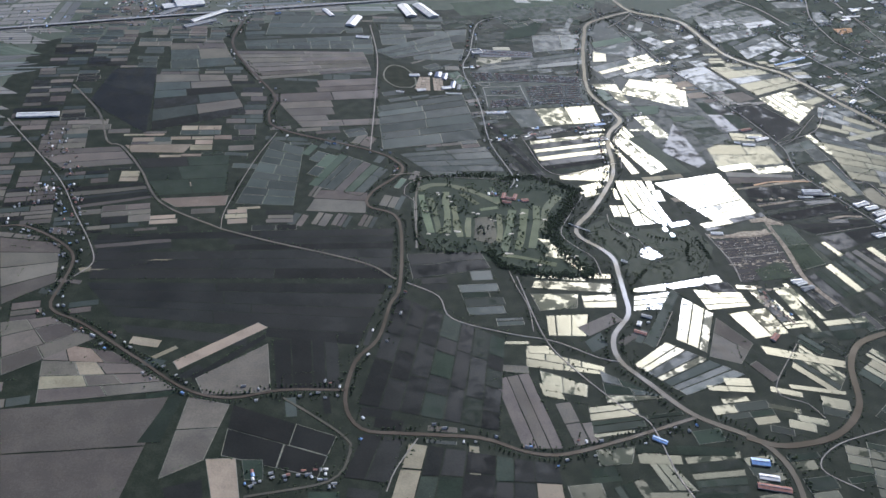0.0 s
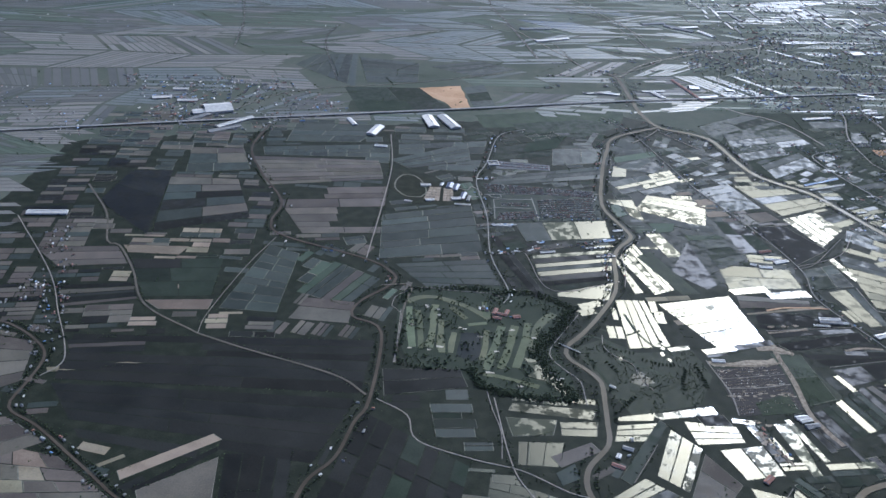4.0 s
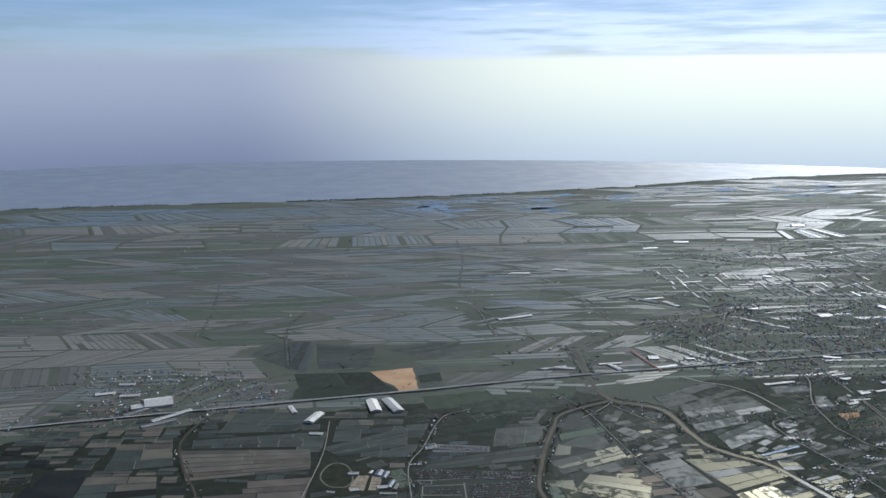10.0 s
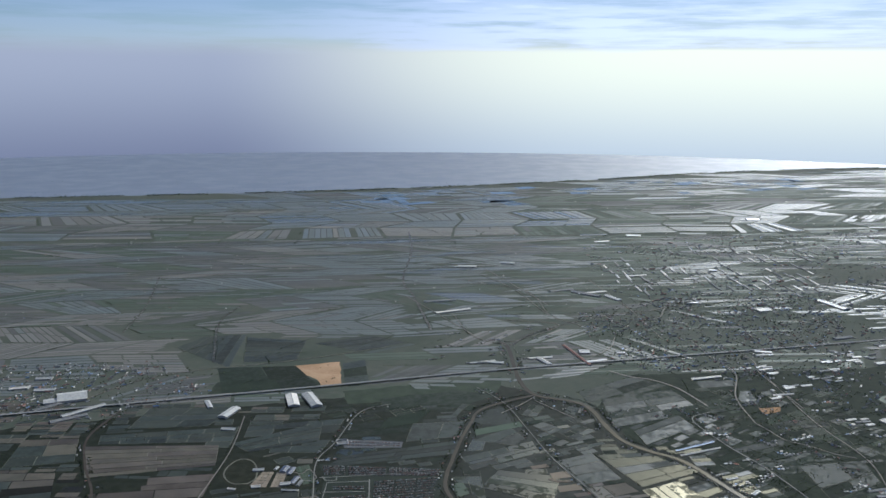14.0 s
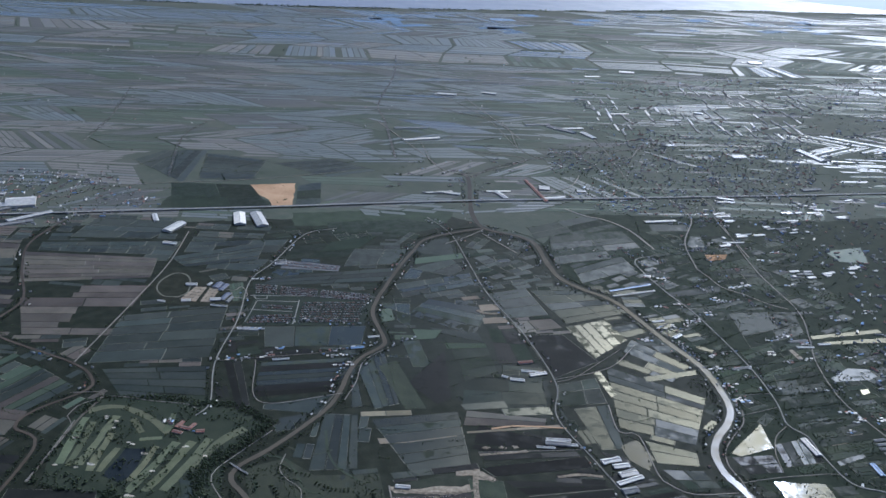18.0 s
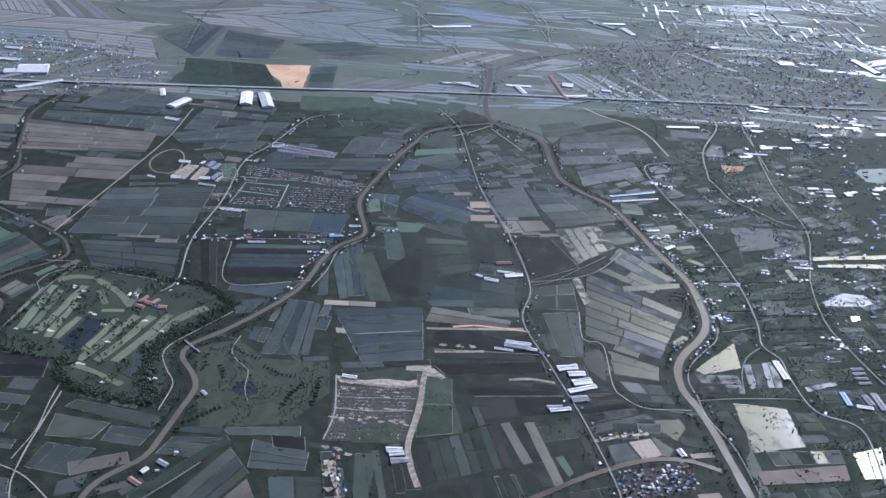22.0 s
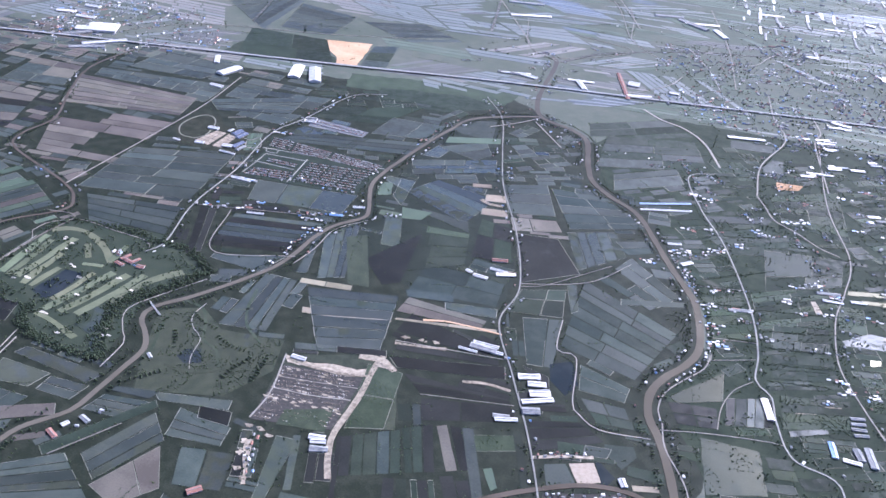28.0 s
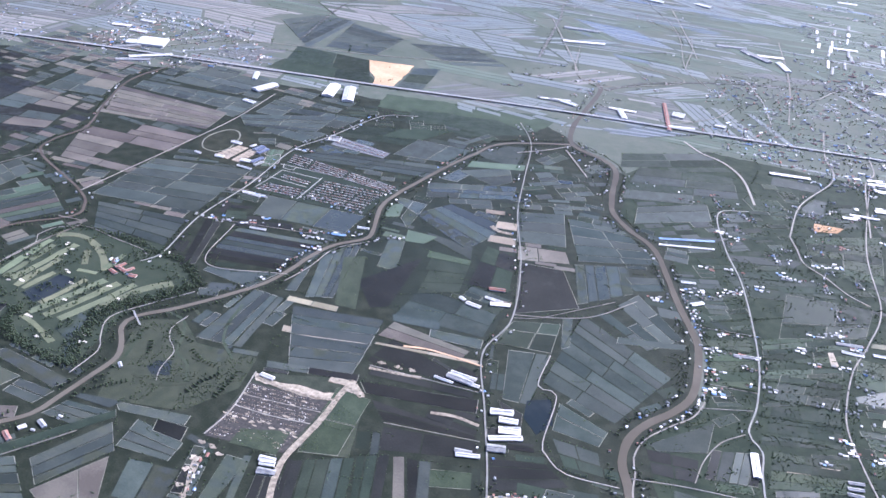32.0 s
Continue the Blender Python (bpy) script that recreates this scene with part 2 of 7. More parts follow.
MAT = {
    "land": farmland("farmland"),
    # distant plots: haze put into the base colour, paler than the near crops
    "far_paddy": far_field("hazed_paddy", (0.080, 0.087, 0.077), (0.124, 0.131, 0.117), 0.34, 0.5, 0.16),
    "far_dry": far_field("hazed_stubble", (0.108, 0.103, 0.090), (0.164, 0.154, 0.134), 0.45, 0.7, 0.12),
    "far_soil": far_field("hazed_dark_soil", (0.066, 0.067, 0.062), (0.110, 0.108, 0.098), 0.5, 0.8, 0.08),
    "far_green": far_field("hazed_green_crop", (0.050, 0.064, 0.046), (0.092, 0.108, 0.079), 0.5, 0.8, 0.06),
    "far_water": far_field("hazed_flooded_plots", (0.075, 0.080, 0.073), (0.11, 0.115, 0.105), 0.22, 0.36, 0.32),
    "sea": watery("sea_water", (0.150, 0.166, 0.203), (0.163, 0.180, 0.217), 0.45, 0.55, 0.004, 0.22),
    "river": watery("muddy_river", (0.063, 0.055, 0.041), (0.086, 0.075, 0.057), 0.12, 0.24, 0.02, 0.05),
    "canal": watery("canal_water", (0.050, 0.041, 0.030), (0.073, 0.060, 0.045), 0.12, 0.24, 0.03, 0.07),
    "creek": watery("creek_water", (0.06, 0.056, 0.042), (0.095, 0.085, 0.066), 0.15, 0.3, 0.03, 0.08),
    "pond": watery("pond_water", (0.012, 0.016, 0.018), (0.02, 0.024, 0.025), 0.08, 0.2, 0.05, 0.1),
    "pale_road": plain("pale_concrete_road", (0.130, 0.126, 0.108), (0.215, 0.208, 0.180), 0.1, 0.8),
    "track": plain("gravel_track", (0.130, 0.118, 0.096), (0.235, 0.215, 0.182), 0.2, 0.9),
    "asphalt": plain("worn_asphalt", (0.08, 0.08, 0.08), (0.13, 0.13, 0.13), 0.1, 0.8),
    "concrete": plain("weathered_concrete", (0.16, 0.16, 0.15), (0.28, 0.27, 0.25), 0.3, 0.85),
    "yard": plain("factory_yard_concrete", (0.13, 0.125, 0.115), (0.26, 0.25, 0.23), 0.12, 0.85),
    "bank": row_crop("grassy_bank", (0.0130, 0.0168, 0.0104), (0.0380, 0.0412, 0.0285), 0.7, 0.95, 0.1, 0.1),
    "bund": plain("dry_grass_bund", (0.090, 0.090, 0.068), (0.170, 0.164, 0.127), 0.2, 0.95),
    "W": row_crop("flooded_field", (0.0255, 0.0300, 0.0205), (0.0440, 0.0495, 0.0350), 0.05, 0.12, 0.05, 0.8, True),
    "V": row_crop("half_flooded_paddy", (0.026, 0.032, 0.026), (0.043, 0.050, 0.041), 0.03, 0.08, 0.05, 0.11, True),
    "G": row_crop("wet_stubble_field", (0.0225, 0.0275, 0.0225), (0.0420, 0.0480, 0.0395), 0.45, 0.75, 0.05, 0.13),
    "D": row_crop("dark_wet_soil", (0.0108, 0.0113, 0.0100), (0.0218, 0.0218, 0.0192), 0.4, 0.85, 0.04, 0.07),
    "K": row_crop("green_crop", (0.0135, 0.0180, 0.0122), (0.0270, 0.0345, 0.0235), 0.6, 0.9, 0.06, 0.1),
    "L": row_crop("light_green_crop", (0.036, 0.050, 0.031), (0.056, 0.072, 0.046), 0.7, 0.9, 0.06),
    "T": row_crop("pale_straw_stubble", (0.118, 0.098, 0.066), (0.198, 0.167, 0.115), 0.8, 0.95, 0.06),
    "P": row_crop("grey_stubble_field", (0.048, 0.042, 0.033), (0.092, 0.081, 0.063), 0.7, 0.95, 0.05),
    "S": row_crop("rough_scrub_ground", (0.0156, 0.0226, 0.0117), (0.0328, 0.0429, 0.0234), 0.8, 0.95, 0.07),
    "meadow": row_crop("wet_meadow", (0.0109, 0.0156, 0.0086), (0.0351, 0.0413, 0.0234), 0.75, 0.95, 0.14),
    "ash": plain("dark_site_asphalt", (0.020, 0.0185, 0.0165), (0.046, 0.042, 0.037), 0.4, 0.85),
    "slate": plain("dark_blue_roof", (0.035, 0.045, 0.075), (0.07, 0.08, 0.12), 0.3, 0.5, 0.25),
    "beige": plain("beige_concrete_paving", (0.16, 0.130, 0.092), (0.25, 0.208, 0.155), 0.3, 0.85),
    "orchard": plain("orchard_grass", (0.0100, 0.0150, 0.0092), (0.0260, 0.0335, 0.0200), 0.07, 0.9, 0.0),
    "golf": row_crop("golf_rough", (0.018, 0.024, 0.013), (0.036, 0.041, 0.024), 0.8, 0.95, 0.08),
    "fairway": row_crop("mown_fairway", (0.066, 0.074, 0.040), (0.105, 0.112, 0.064), 0.8, 0.95, 0.1),
    "sandtrap": plain("bunker_sand", (0.30, 0.27, 0.21), (0.46, 0.42, 0.34), 0.5, 0.95),
    "dirt": plain("pale_site_dirt", (0.110, 0.092, 0.066), (0.30, 0.255, 0.188), 0.3, 0.95),
    "orange_dirt": plain("orange_laterite_dirt", (0.25, 0.155, 0.080), (0.38, 0.255, 0.150), 0.03, 0.95),
    "leaf": foliage("tree_foliage", (0.027, 0.039, 0.019), (0.066, 0.084, 0.043)),
    "bark": plain("tree_bark", (0.06, 0.045, 0.03), (0.12, 0.095, 0.07), 1.0, 0.95),
    "wall": plain("painted_render_wall", (0.30, 0.28, 0.25), (0.50, 0.47, 0.42), 0.4, 0.85),
    "white": plain("white_metal_roof", (0.27, 0.262, 0.232), (0.46, 0.445, 0.40), 0.3, 0.5, 0.25),
    "grey": plain("grey_metal_roof", (0.12, 0.12, 0.112), (0.25, 0.245, 0.228), 0.3, 0.72, 0.25),
    "cream": plain("cream_cement_roof", (0.42, 0.39, 0.33), (0.62, 0.58, 0.50), 0.3, 0.7, 0.25),
    "rust": plain("red_tile_roof", (0.14, 0.070, 0.052), (0.25, 0.135, 0.10), 0.4, 0.75, 0.3),
    "blue": plain("blue_metal_roof", (0.07, 0.13, 0.26), (0.16, 0.26, 0.42), 0.3, 0.5, 0.25),
}


# ---- building blocks ----
def mesh_object(name, verts, faces, mat, smooth=False):
    me = bpy.data.meshes.new(name)
    me.from_pydata(verts, [], faces)
    me.materials.append(mat)
    me.update()
    return new(name, me)


def spline(points, step=6.0):
    """A smooth line through the points, as 2D vectors at even steps (Catmull-Rom)."""
    pts = [Vector(p).to_2d() for p in points]
    pts = [2 * pts[0] - pts[1]] + pts + [2 * pts[-1] - pts[-2]]
    line = []
    for a, b, c, d in zip(pts, pts[1:], pts[2:], pts[3:]):
        n = max(1, int((c - b).length / step))
        for k in range(n):
            t = k / n
            line.append(0.5 * (2 * b + (c - a) * t + (2 * a - 5 * b + 4 * c - d) * t * t + (3 * b - a - 3 * c + d) * t ** 3))
    return line + [pts[-2]]


def sides(line):
    """The normals, to the left, along a line."""
    out = []
    for k in range(len(line)):
        way = line[min(k + 1, len(line) - 1)] - line[max(k - 1, 0)]
        out.append(Vector((-way.y, way.x)).normalized())
    return out


def ribbon(name, points, width, z, thick, mat, step=6.0, wobble=0.0):
    """A strip with a thickness along a line: a road, a bank or a river."""
    line = spline(points, step)
    verts, faces = [], []
    for k, (p, s) in enumerate(zip(line, sides(line))):
        l = width / 2 * (1 + wobble * noise.noise((p.x * 0.05, p.y * 0.05, 1.0)))
        r = width / 2 * (1 + wobble * noise.noise((p.x * 0.05, p.y * 0.05, 7.0)))
        a, b = p + s * l, p - s * r
        verts += [(a.x, a.y, z - thick), (a.x, a.y, z), (b.x, b.y, z), (b.x, b.y, z - thick)]
        if k:
            o = 4 * k - 4
            faces += [(o + j, o + j + 1, o + j + 5, o + j + 4) for j in range(3)]
    n = len(verts)
    faces += [(3, 2, 1, 0), (n - 4, n - 3, n - 2, n - 1)]
    return mesh_object(name, verts, faces, mat)


# ---- ground, sea, rivers, roads ----
COAST = [(-4500, 2050), (-2600, 2500), (-1494, 2783), (-425, 3043), (418, 3363), (1211, 3763), (1984, 3992), (3300, 4250)]
shore = []
for p in spline(COAST, 25):
    d = 22 * noise.fractal((p.x * 0.006, p.y * 0.006, 0.0), 0.8, 2.0, 5)
    shore.append((p.x, p.y + d, 0.0))
verts = shore + [(3300, -1500, 0.0), (-4500, -1500, 0.0)]
ground = mesh_object("ground", verts, [tuple(reversed(range(len(verts))))], MAT["land"])
tagged(ground, "flat river plain of small flooded and ploughed fields", "ground", kind="structure")
ring = [(4650 * math.cos(a), 4650 * math.sin(a), -1.0) for a in [k * math.tau / 96 for k in range(96)]]
sea = mesh_object("water", ring, [tuple(range(96))], MAT["sea"])
tagged(sea, "calm grey-blue sea fading into bright haze", "sea", kind="structure")


def river(points, width, mat, label):
    ob = ribbon("river", points, width, 0.26, 0.28, mat, 6.0, 0.25)
    return tagged(ob, label, "river", kind="structure")


RIVER_MAIN = [(308, 400), (301, 437), (294, 462), (288, 487), (280, 518), (272, 543), (263, 563), (262, 587), (269, 608), (284, 632), (293, 656), (292, 686), (287, 721), (275, 748), (259, 780), (244, 815), (223, 858), (194, 882), (172, 907), (161, 944), (150, 1006), (131, 1029), (88, 1050), (73, 1100), (70, 1166), (68, 1251), (57, 1278)]
RIVER_GOLF = [(85, 1049), (36, 1018), (12, 994), (2, 959), (-9, 918), (-21, 860), (-28, 818), (-28, 786), (-14, 744), (-13, 726), (-30, 702), (-38, 675), (-41, 648), (-47, 620), (-62, 590), (-83, 556), (-102, 531), (-102, 516), (-90, 502), (-81, 486), (-82, 464), (-84, 438), (-87, 415), (-105, 390), (-107, 366), (-92, 342), (-70, 312), (-41, 294), (-28, 280), (-23, 257), (-30, 215)]
CANAL_WEST = [(-70, 310), (-125, 292), (-164, 282), (-188, 285), (-215, 297), (-261, 302), (-289, 307), (-299, 331), (-292, 368), (-276, 391), (-266, 428), (-257, 455), (-254, 541), (-279, 562), (-275, 585), (-247, 620), (-252, 640), (-278, 661), (-360, 698), (-375, 727), (-372, 772), (-405, 840), (-429, 910), (-421, 990)]
CANAL_LEFT = [(-572, 530), (-553, 530), (-524, 511), (-506, 489), (-506, 457), (-507, 428), (-479, 409), (-434, 371), (-401, 344), (-372, 336), (-340, 342), (-299, 341)]
river(RIVER_MAIN, 5.9, MAT["river"], "wide muddy brown river winding between villages")
river(RIVER_GOLF, 3.9, MAT["river"], "muddy brown river looping past the golf course")
river(CANAL_WEST, 2.5, MAT["canal"], "narrow winding canal lined with trees")
river(CANAL_LEFT, 2.1, MAT["canal"], "narrow canal along a village street")


def lay(name, points, width, z, mat, label, category):
    ob = ribbon(name, points, width * {"lane": 0.5, "road": 0.75}.get(name, 1.0), z, z + 0.02, mat, 5.0, 0.15)
    LINES.append((spline(points, 5.0), width / 2))
    return tagged(ob, label, category, kind="structure")


LINES = [(spline(p, 5.0), w) for p, w in ((RIVER_MAIN, 4.0), (RIVER_GOLF, 3.0), (CANAL_WEST, 1.8), (CANAL_LEFT, 1.5))]


def road(width, points):
    return lay("road", points, width, 0.45, MAT["pale_road"], "pale concrete road raised above the wet fields", "road")


def lane(width, points):
    return lay("lane", points, width, 0.35, MAT["track"], "narrow pale gravel lane along a field bank", "lane")


def creek(width, points):
    return lay("creek", points, width, 0.29, MAT["creek"], "narrow winding creek between fields", "creek")


def canal(width, points):
    return lay("canal", points, width, 0.32, MAT["canal"], "muddy brown canal with trees on its banks", "canal")


ROAD_MID = [(224, 390), (213, 432), (205, 464), (187, 515), (165, 567), (141, 625), (145, 679), (123, 764), (89, 852), (68, 934), (46, 1021), (14, 1076)]
ROAD_GOLF = [(-150, 593), (-144, 614), (-157, 679), (-157, 761), (-165, 848), (-151, 901), (-131, 989), (-96, 1016)]
ROAD_EAST = [(389, 440), (389, 492), (389, 546), (360, 560), (350, 594), (347, 621), (336, 637), (338, 674), (332, 735), (308, 836), (284, 899), (267, 971), (295, 995)]
road(1.6, ROAD_MID)
road(1.4, ROAD_GOLF)
road(1.7, ROAD_EAST)
lane(1.4, [(144, 685), (181, 702), (205, 721), (229, 760)])
lane(1.6, [(187, 649), (190, 610), (205, 606), (211, 556), (217, 545), (233, 535), (267, 540)])
canal(3.8, [(279, 481), (257, 486), (231, 481), (205, 467), (183, 452), (156, 431), (136, 416)])
lane(2.0, [(303, 655), (298, 634), (285, 615), (272, 593), (269, 572), (273, 559), (277, 535), (292, 505), (301, 464)])
lane(1.0, [(278, 749), (331, 763)])
lane(1.0, [(302, 647), (336, 663)])
lane(1.0, [(303, 678), (337, 686)])
lane(1.6, [(334, 634), (320, 617), (312, 593), (310, 569)])
lane(1.1, [(-247, 581), (-245, 595), (-236, 605), (-221, 613), (-191, 610), (-160, 608), (-150, 600)])
lane(1.1, [(-247, 581), (-239, 570), (-238, 554), (-242, 500)])
lane(1.0, [(-42, 480), (-48, 492), (-52, 512), (-62, 520), (-71, 533), (-70, 551)])
lane(1.0, [(146, 681), (164, 692), (190, 722), (213, 749)])
lane(1.2, [(-157, 679), (-52, 710)])
lane(1.2, [(-123, 685), (-104, 619), (-39, 640)])
lane(1.4, [(-86, 580), (-106, 546), (-116, 527), (-116, 514), (-105, 497), (-97, 486), (-96, 458)])
lane(1.4, [(-170, 469), (-167, 449), (-162, 424), (-163, 397)])
lane(1.4, [(-7, 724), (-27, 696), (-30, 659), (-36, 630)])
lane(2.2, [(424, 606), (412, 639), (401, 675), (399, 708), (403, 756), (414, 801), (424, 867), (411, 979), (414, 1185)])
lane(1.2, [(272, 552), (304, 562), (346, 571), (354, 571)])
lane(1.0, [(111, 520), (174, 535)])
lane(1.0, [(75, 569), (155, 581)])
lane(1.2, [(-76, 379), (-61, 403), (-52, 418)])
lane(1.6, [(-620, 712), (-549, 609), (-518, 547), (-498, 507), (-490, 481), (-500, 464)])
creek(1.8, [(-578, 789), (-539, 727), (-519, 670), (-505, 662), (-480, 620), (-453, 565), (-400, 527)])
lane(1.2, [(-400, 527), (-399, 557), (-382, 637), (-365, 692)])
creek(1.8, [(-400, 527), (-358, 509), (-286, 481), (-260, 459)])
lane(2.0, [(-268, 974), (-262, 880), (-267, 776), (-275, 661)])
lane(1.8, [(-252, 455), (-229, 438), (-221, 412), (-182, 395), (-150, 386), (-121, 368), (-108, 364)])
lane(1.8, [(-165, 462), (-157, 395), (-146, 365), (-117, 321), (-102, 306), (-97, 264), (-92, 246)])
creek(1.6, [(-339, 335), (-317, 317), (-299, 300), (-296, 289), (-308, 267), (-357, 257)])
lane(1.4, [(-254, 298), (-269, 274), (-275, 258)])
lane(1.2, [(31, 380), (-4, 334), (13, 320), (19, 307)])
canal(4.5, [(107, 391), (79, 379), (61, 355), (48, 317), (20, 292), (-19, 284), (-42, 292)])
lane(1.6, [(56, 296), (15, 283), (-3, 265), (16, 247)])
creek(1.8, [(-258, 614), (-232, 615), (-237, 576), (-241, 500)])
lane(1.4, [(-239, 576), (-241, 500)])
creek(2.4, [(-597, 1698), (-551, 1480), (-533, 1310)])
creek(2.4, [(-386, 1479), (-396, 1372), (-356, 1172)])
creek(3.4, [(-116, 2242), (-100, 1979), (-108, 1693), (-83, 1556), (-48, 1337)])
creek(4, [(72, 1261), (130, 1342), (258, 1435), (345, 1472), (381, 1510)])
lane(2.0, [(38, 1667), (131, 1597), (152, 1436)])
lane(2.4, [(-496, 1000), (-412, 1114), (-239, 1184), (-112, 1249)])
lane(2.2, [(-13, 1438), (18, 1306), (67, 1261)])
lane(2.0, [(-19, 1853), (98, 1642), (152, 1436), (198, 1367)])
lane(2.0, [(155, 1168), (219, 1246), (240, 1304)])
lane(3.0, [(265, 1697), (299, 1481), (313, 1291)])
lane(3.0, [(307, 1400), (341, 1425), (371, 1491), (427, 1490)])
lane(3.0, [(243, 1437), (275, 1350), (292, 1276)])
lane(3.0, [(356, 1299), (362, 1207), (374, 1139), (344, 1045), (339, 962)])
lane(3.0, [(412, 1237), (418, 1187), (409, 1145), (415, 1009)])
lane(3.0, [(40, 989), (68, 1019), (87, 1046)])
lane(3.0, [(85, 1031), (126, 974)])
lane(5.0, [(201, 1145), (225, 1122), (253, 1109), (279, 1076), (299, 1015)])
lane(3.0, [(339, 962), (347, 940), (356, 913), (376, 897), (396, 876), (415, 866)])
lane(3.0, [(76, 1399), (161, 1374), (101, 1300), (60, 1268)])
lane(3.0, [(-95, 1554), (-23, 1403), (20, 1309)])
lane(3.0, [(63, 1788), (132, 1585), (159, 1499)])
lane(2.0, [(-158, 2377), (-34, 2199), (33, 1795)])


# ---- fields ----
CLAIMED = []


def inside(x, y, poly):
    hit = False
    for (ax, ay), (bx, by) in zip(poly, poly[1:] + poly[:1]):
        if (ay > y) != (by > y) and x < (bx - ax) * (y - ay) / (by - ay) + ax:
            hit = not hit
    return hit


CELLS = {}  # line points by squares of 10 m
KNOWN = [0]


def near_line(x, y, gap=0.5):
    for line, half in LINES[KNOWN[0]:]:
        for p in line:
            CELLS.setdefault((int(p.x // 10), int(p.y // 10)), []).append((p.x, p.y, half))
    KNOWN[0] = len(LINES)
    cx, cy = int(x // 10), int(y // 10)
    return any(math.hypot(px - x, py - y) < half + gap + 1.2 for i in (-1, 0, 1) for j in (-1, 0, 1) for px, py, half in CELLS.get((cx + i, cy + j), ()))


CLAIM_CELLS = {}  # claimed outlines by squares of 20 m
CLAIM_KNOWN = [0]


def free(x, y):
    for q in CLAIMED[CLAIM_KNOWN[0]:]:
        xs, ys = [p[0] for p in q], [p[1] for p in q]
        for i in range(int(min(xs) // 20), int(max(xs) // 20) + 1):
            for j in range(int(min(ys) // 20), int(max(ys) // 20) + 1):
                CLAIM_CELLS.setdefault((i, j), []).append(q)
    CLAIM_KNOWN[0] = len(CLAIMED)
    return not any(inside(x, y, q) for q in CLAIM_CELLS.get((int(x // 20), int(y // 20)), ()))


def slab(name, outline, z, mat, deep=0.1, jitter=0.0, step=9.0):
    """A low plate with the given outline; its edges may wander a little."""
    pts = []
    for a, b in zip(outline, outline[1:] + outline[:1]):
        a, b = Vector(a), Vector(b)
        n = max(1, int((b - a).length / step)) if jitter else 1
        for k in range(n):
            p = a.lerp(b, k / n)
            if jitter and k:
                p += Vector((random.uniform(-jitter, jitter), random.uniform(-jitter, jitter)))
            pts.append(p)
    n = len(pts)
    area = sum(p.x * q.y - q.x * p.y for p, q in zip(pts, pts[1:] + pts[:1]))
    if area < 0:
        pts.reverse()
    verts = [(p.x, p.y, z) for p in pts] + [(p.x, p.y, z - deep) for p in pts]
    faces = [tuple(range(n))] + [(k, n + k, n + (k + 1) % n, (k + 1) % n) for k in range(n)]
    return mesh_object(name, verts, faces, mat)


FIELD_LABEL = {
    "W": "flooded rice paddies shining between low earth banks", "V": "paddies of stubble standing in shallow water", "G": "wet grey-green paddies in long narrow strips", "D": "dark wet ploughed fields between grassy banks",
    "K": "dark green crop fields in narrow strips", "L": "light green young crop in narrow plots", "T": "pale straw-coloured dry stubble field", "P": "dull grey-brown stubble fields in strips",
    "S": "rough overgrown ground with scrub and bushes"}
BANKS = []  # corners of all field blocks, for the trees along them
SCRUB = []


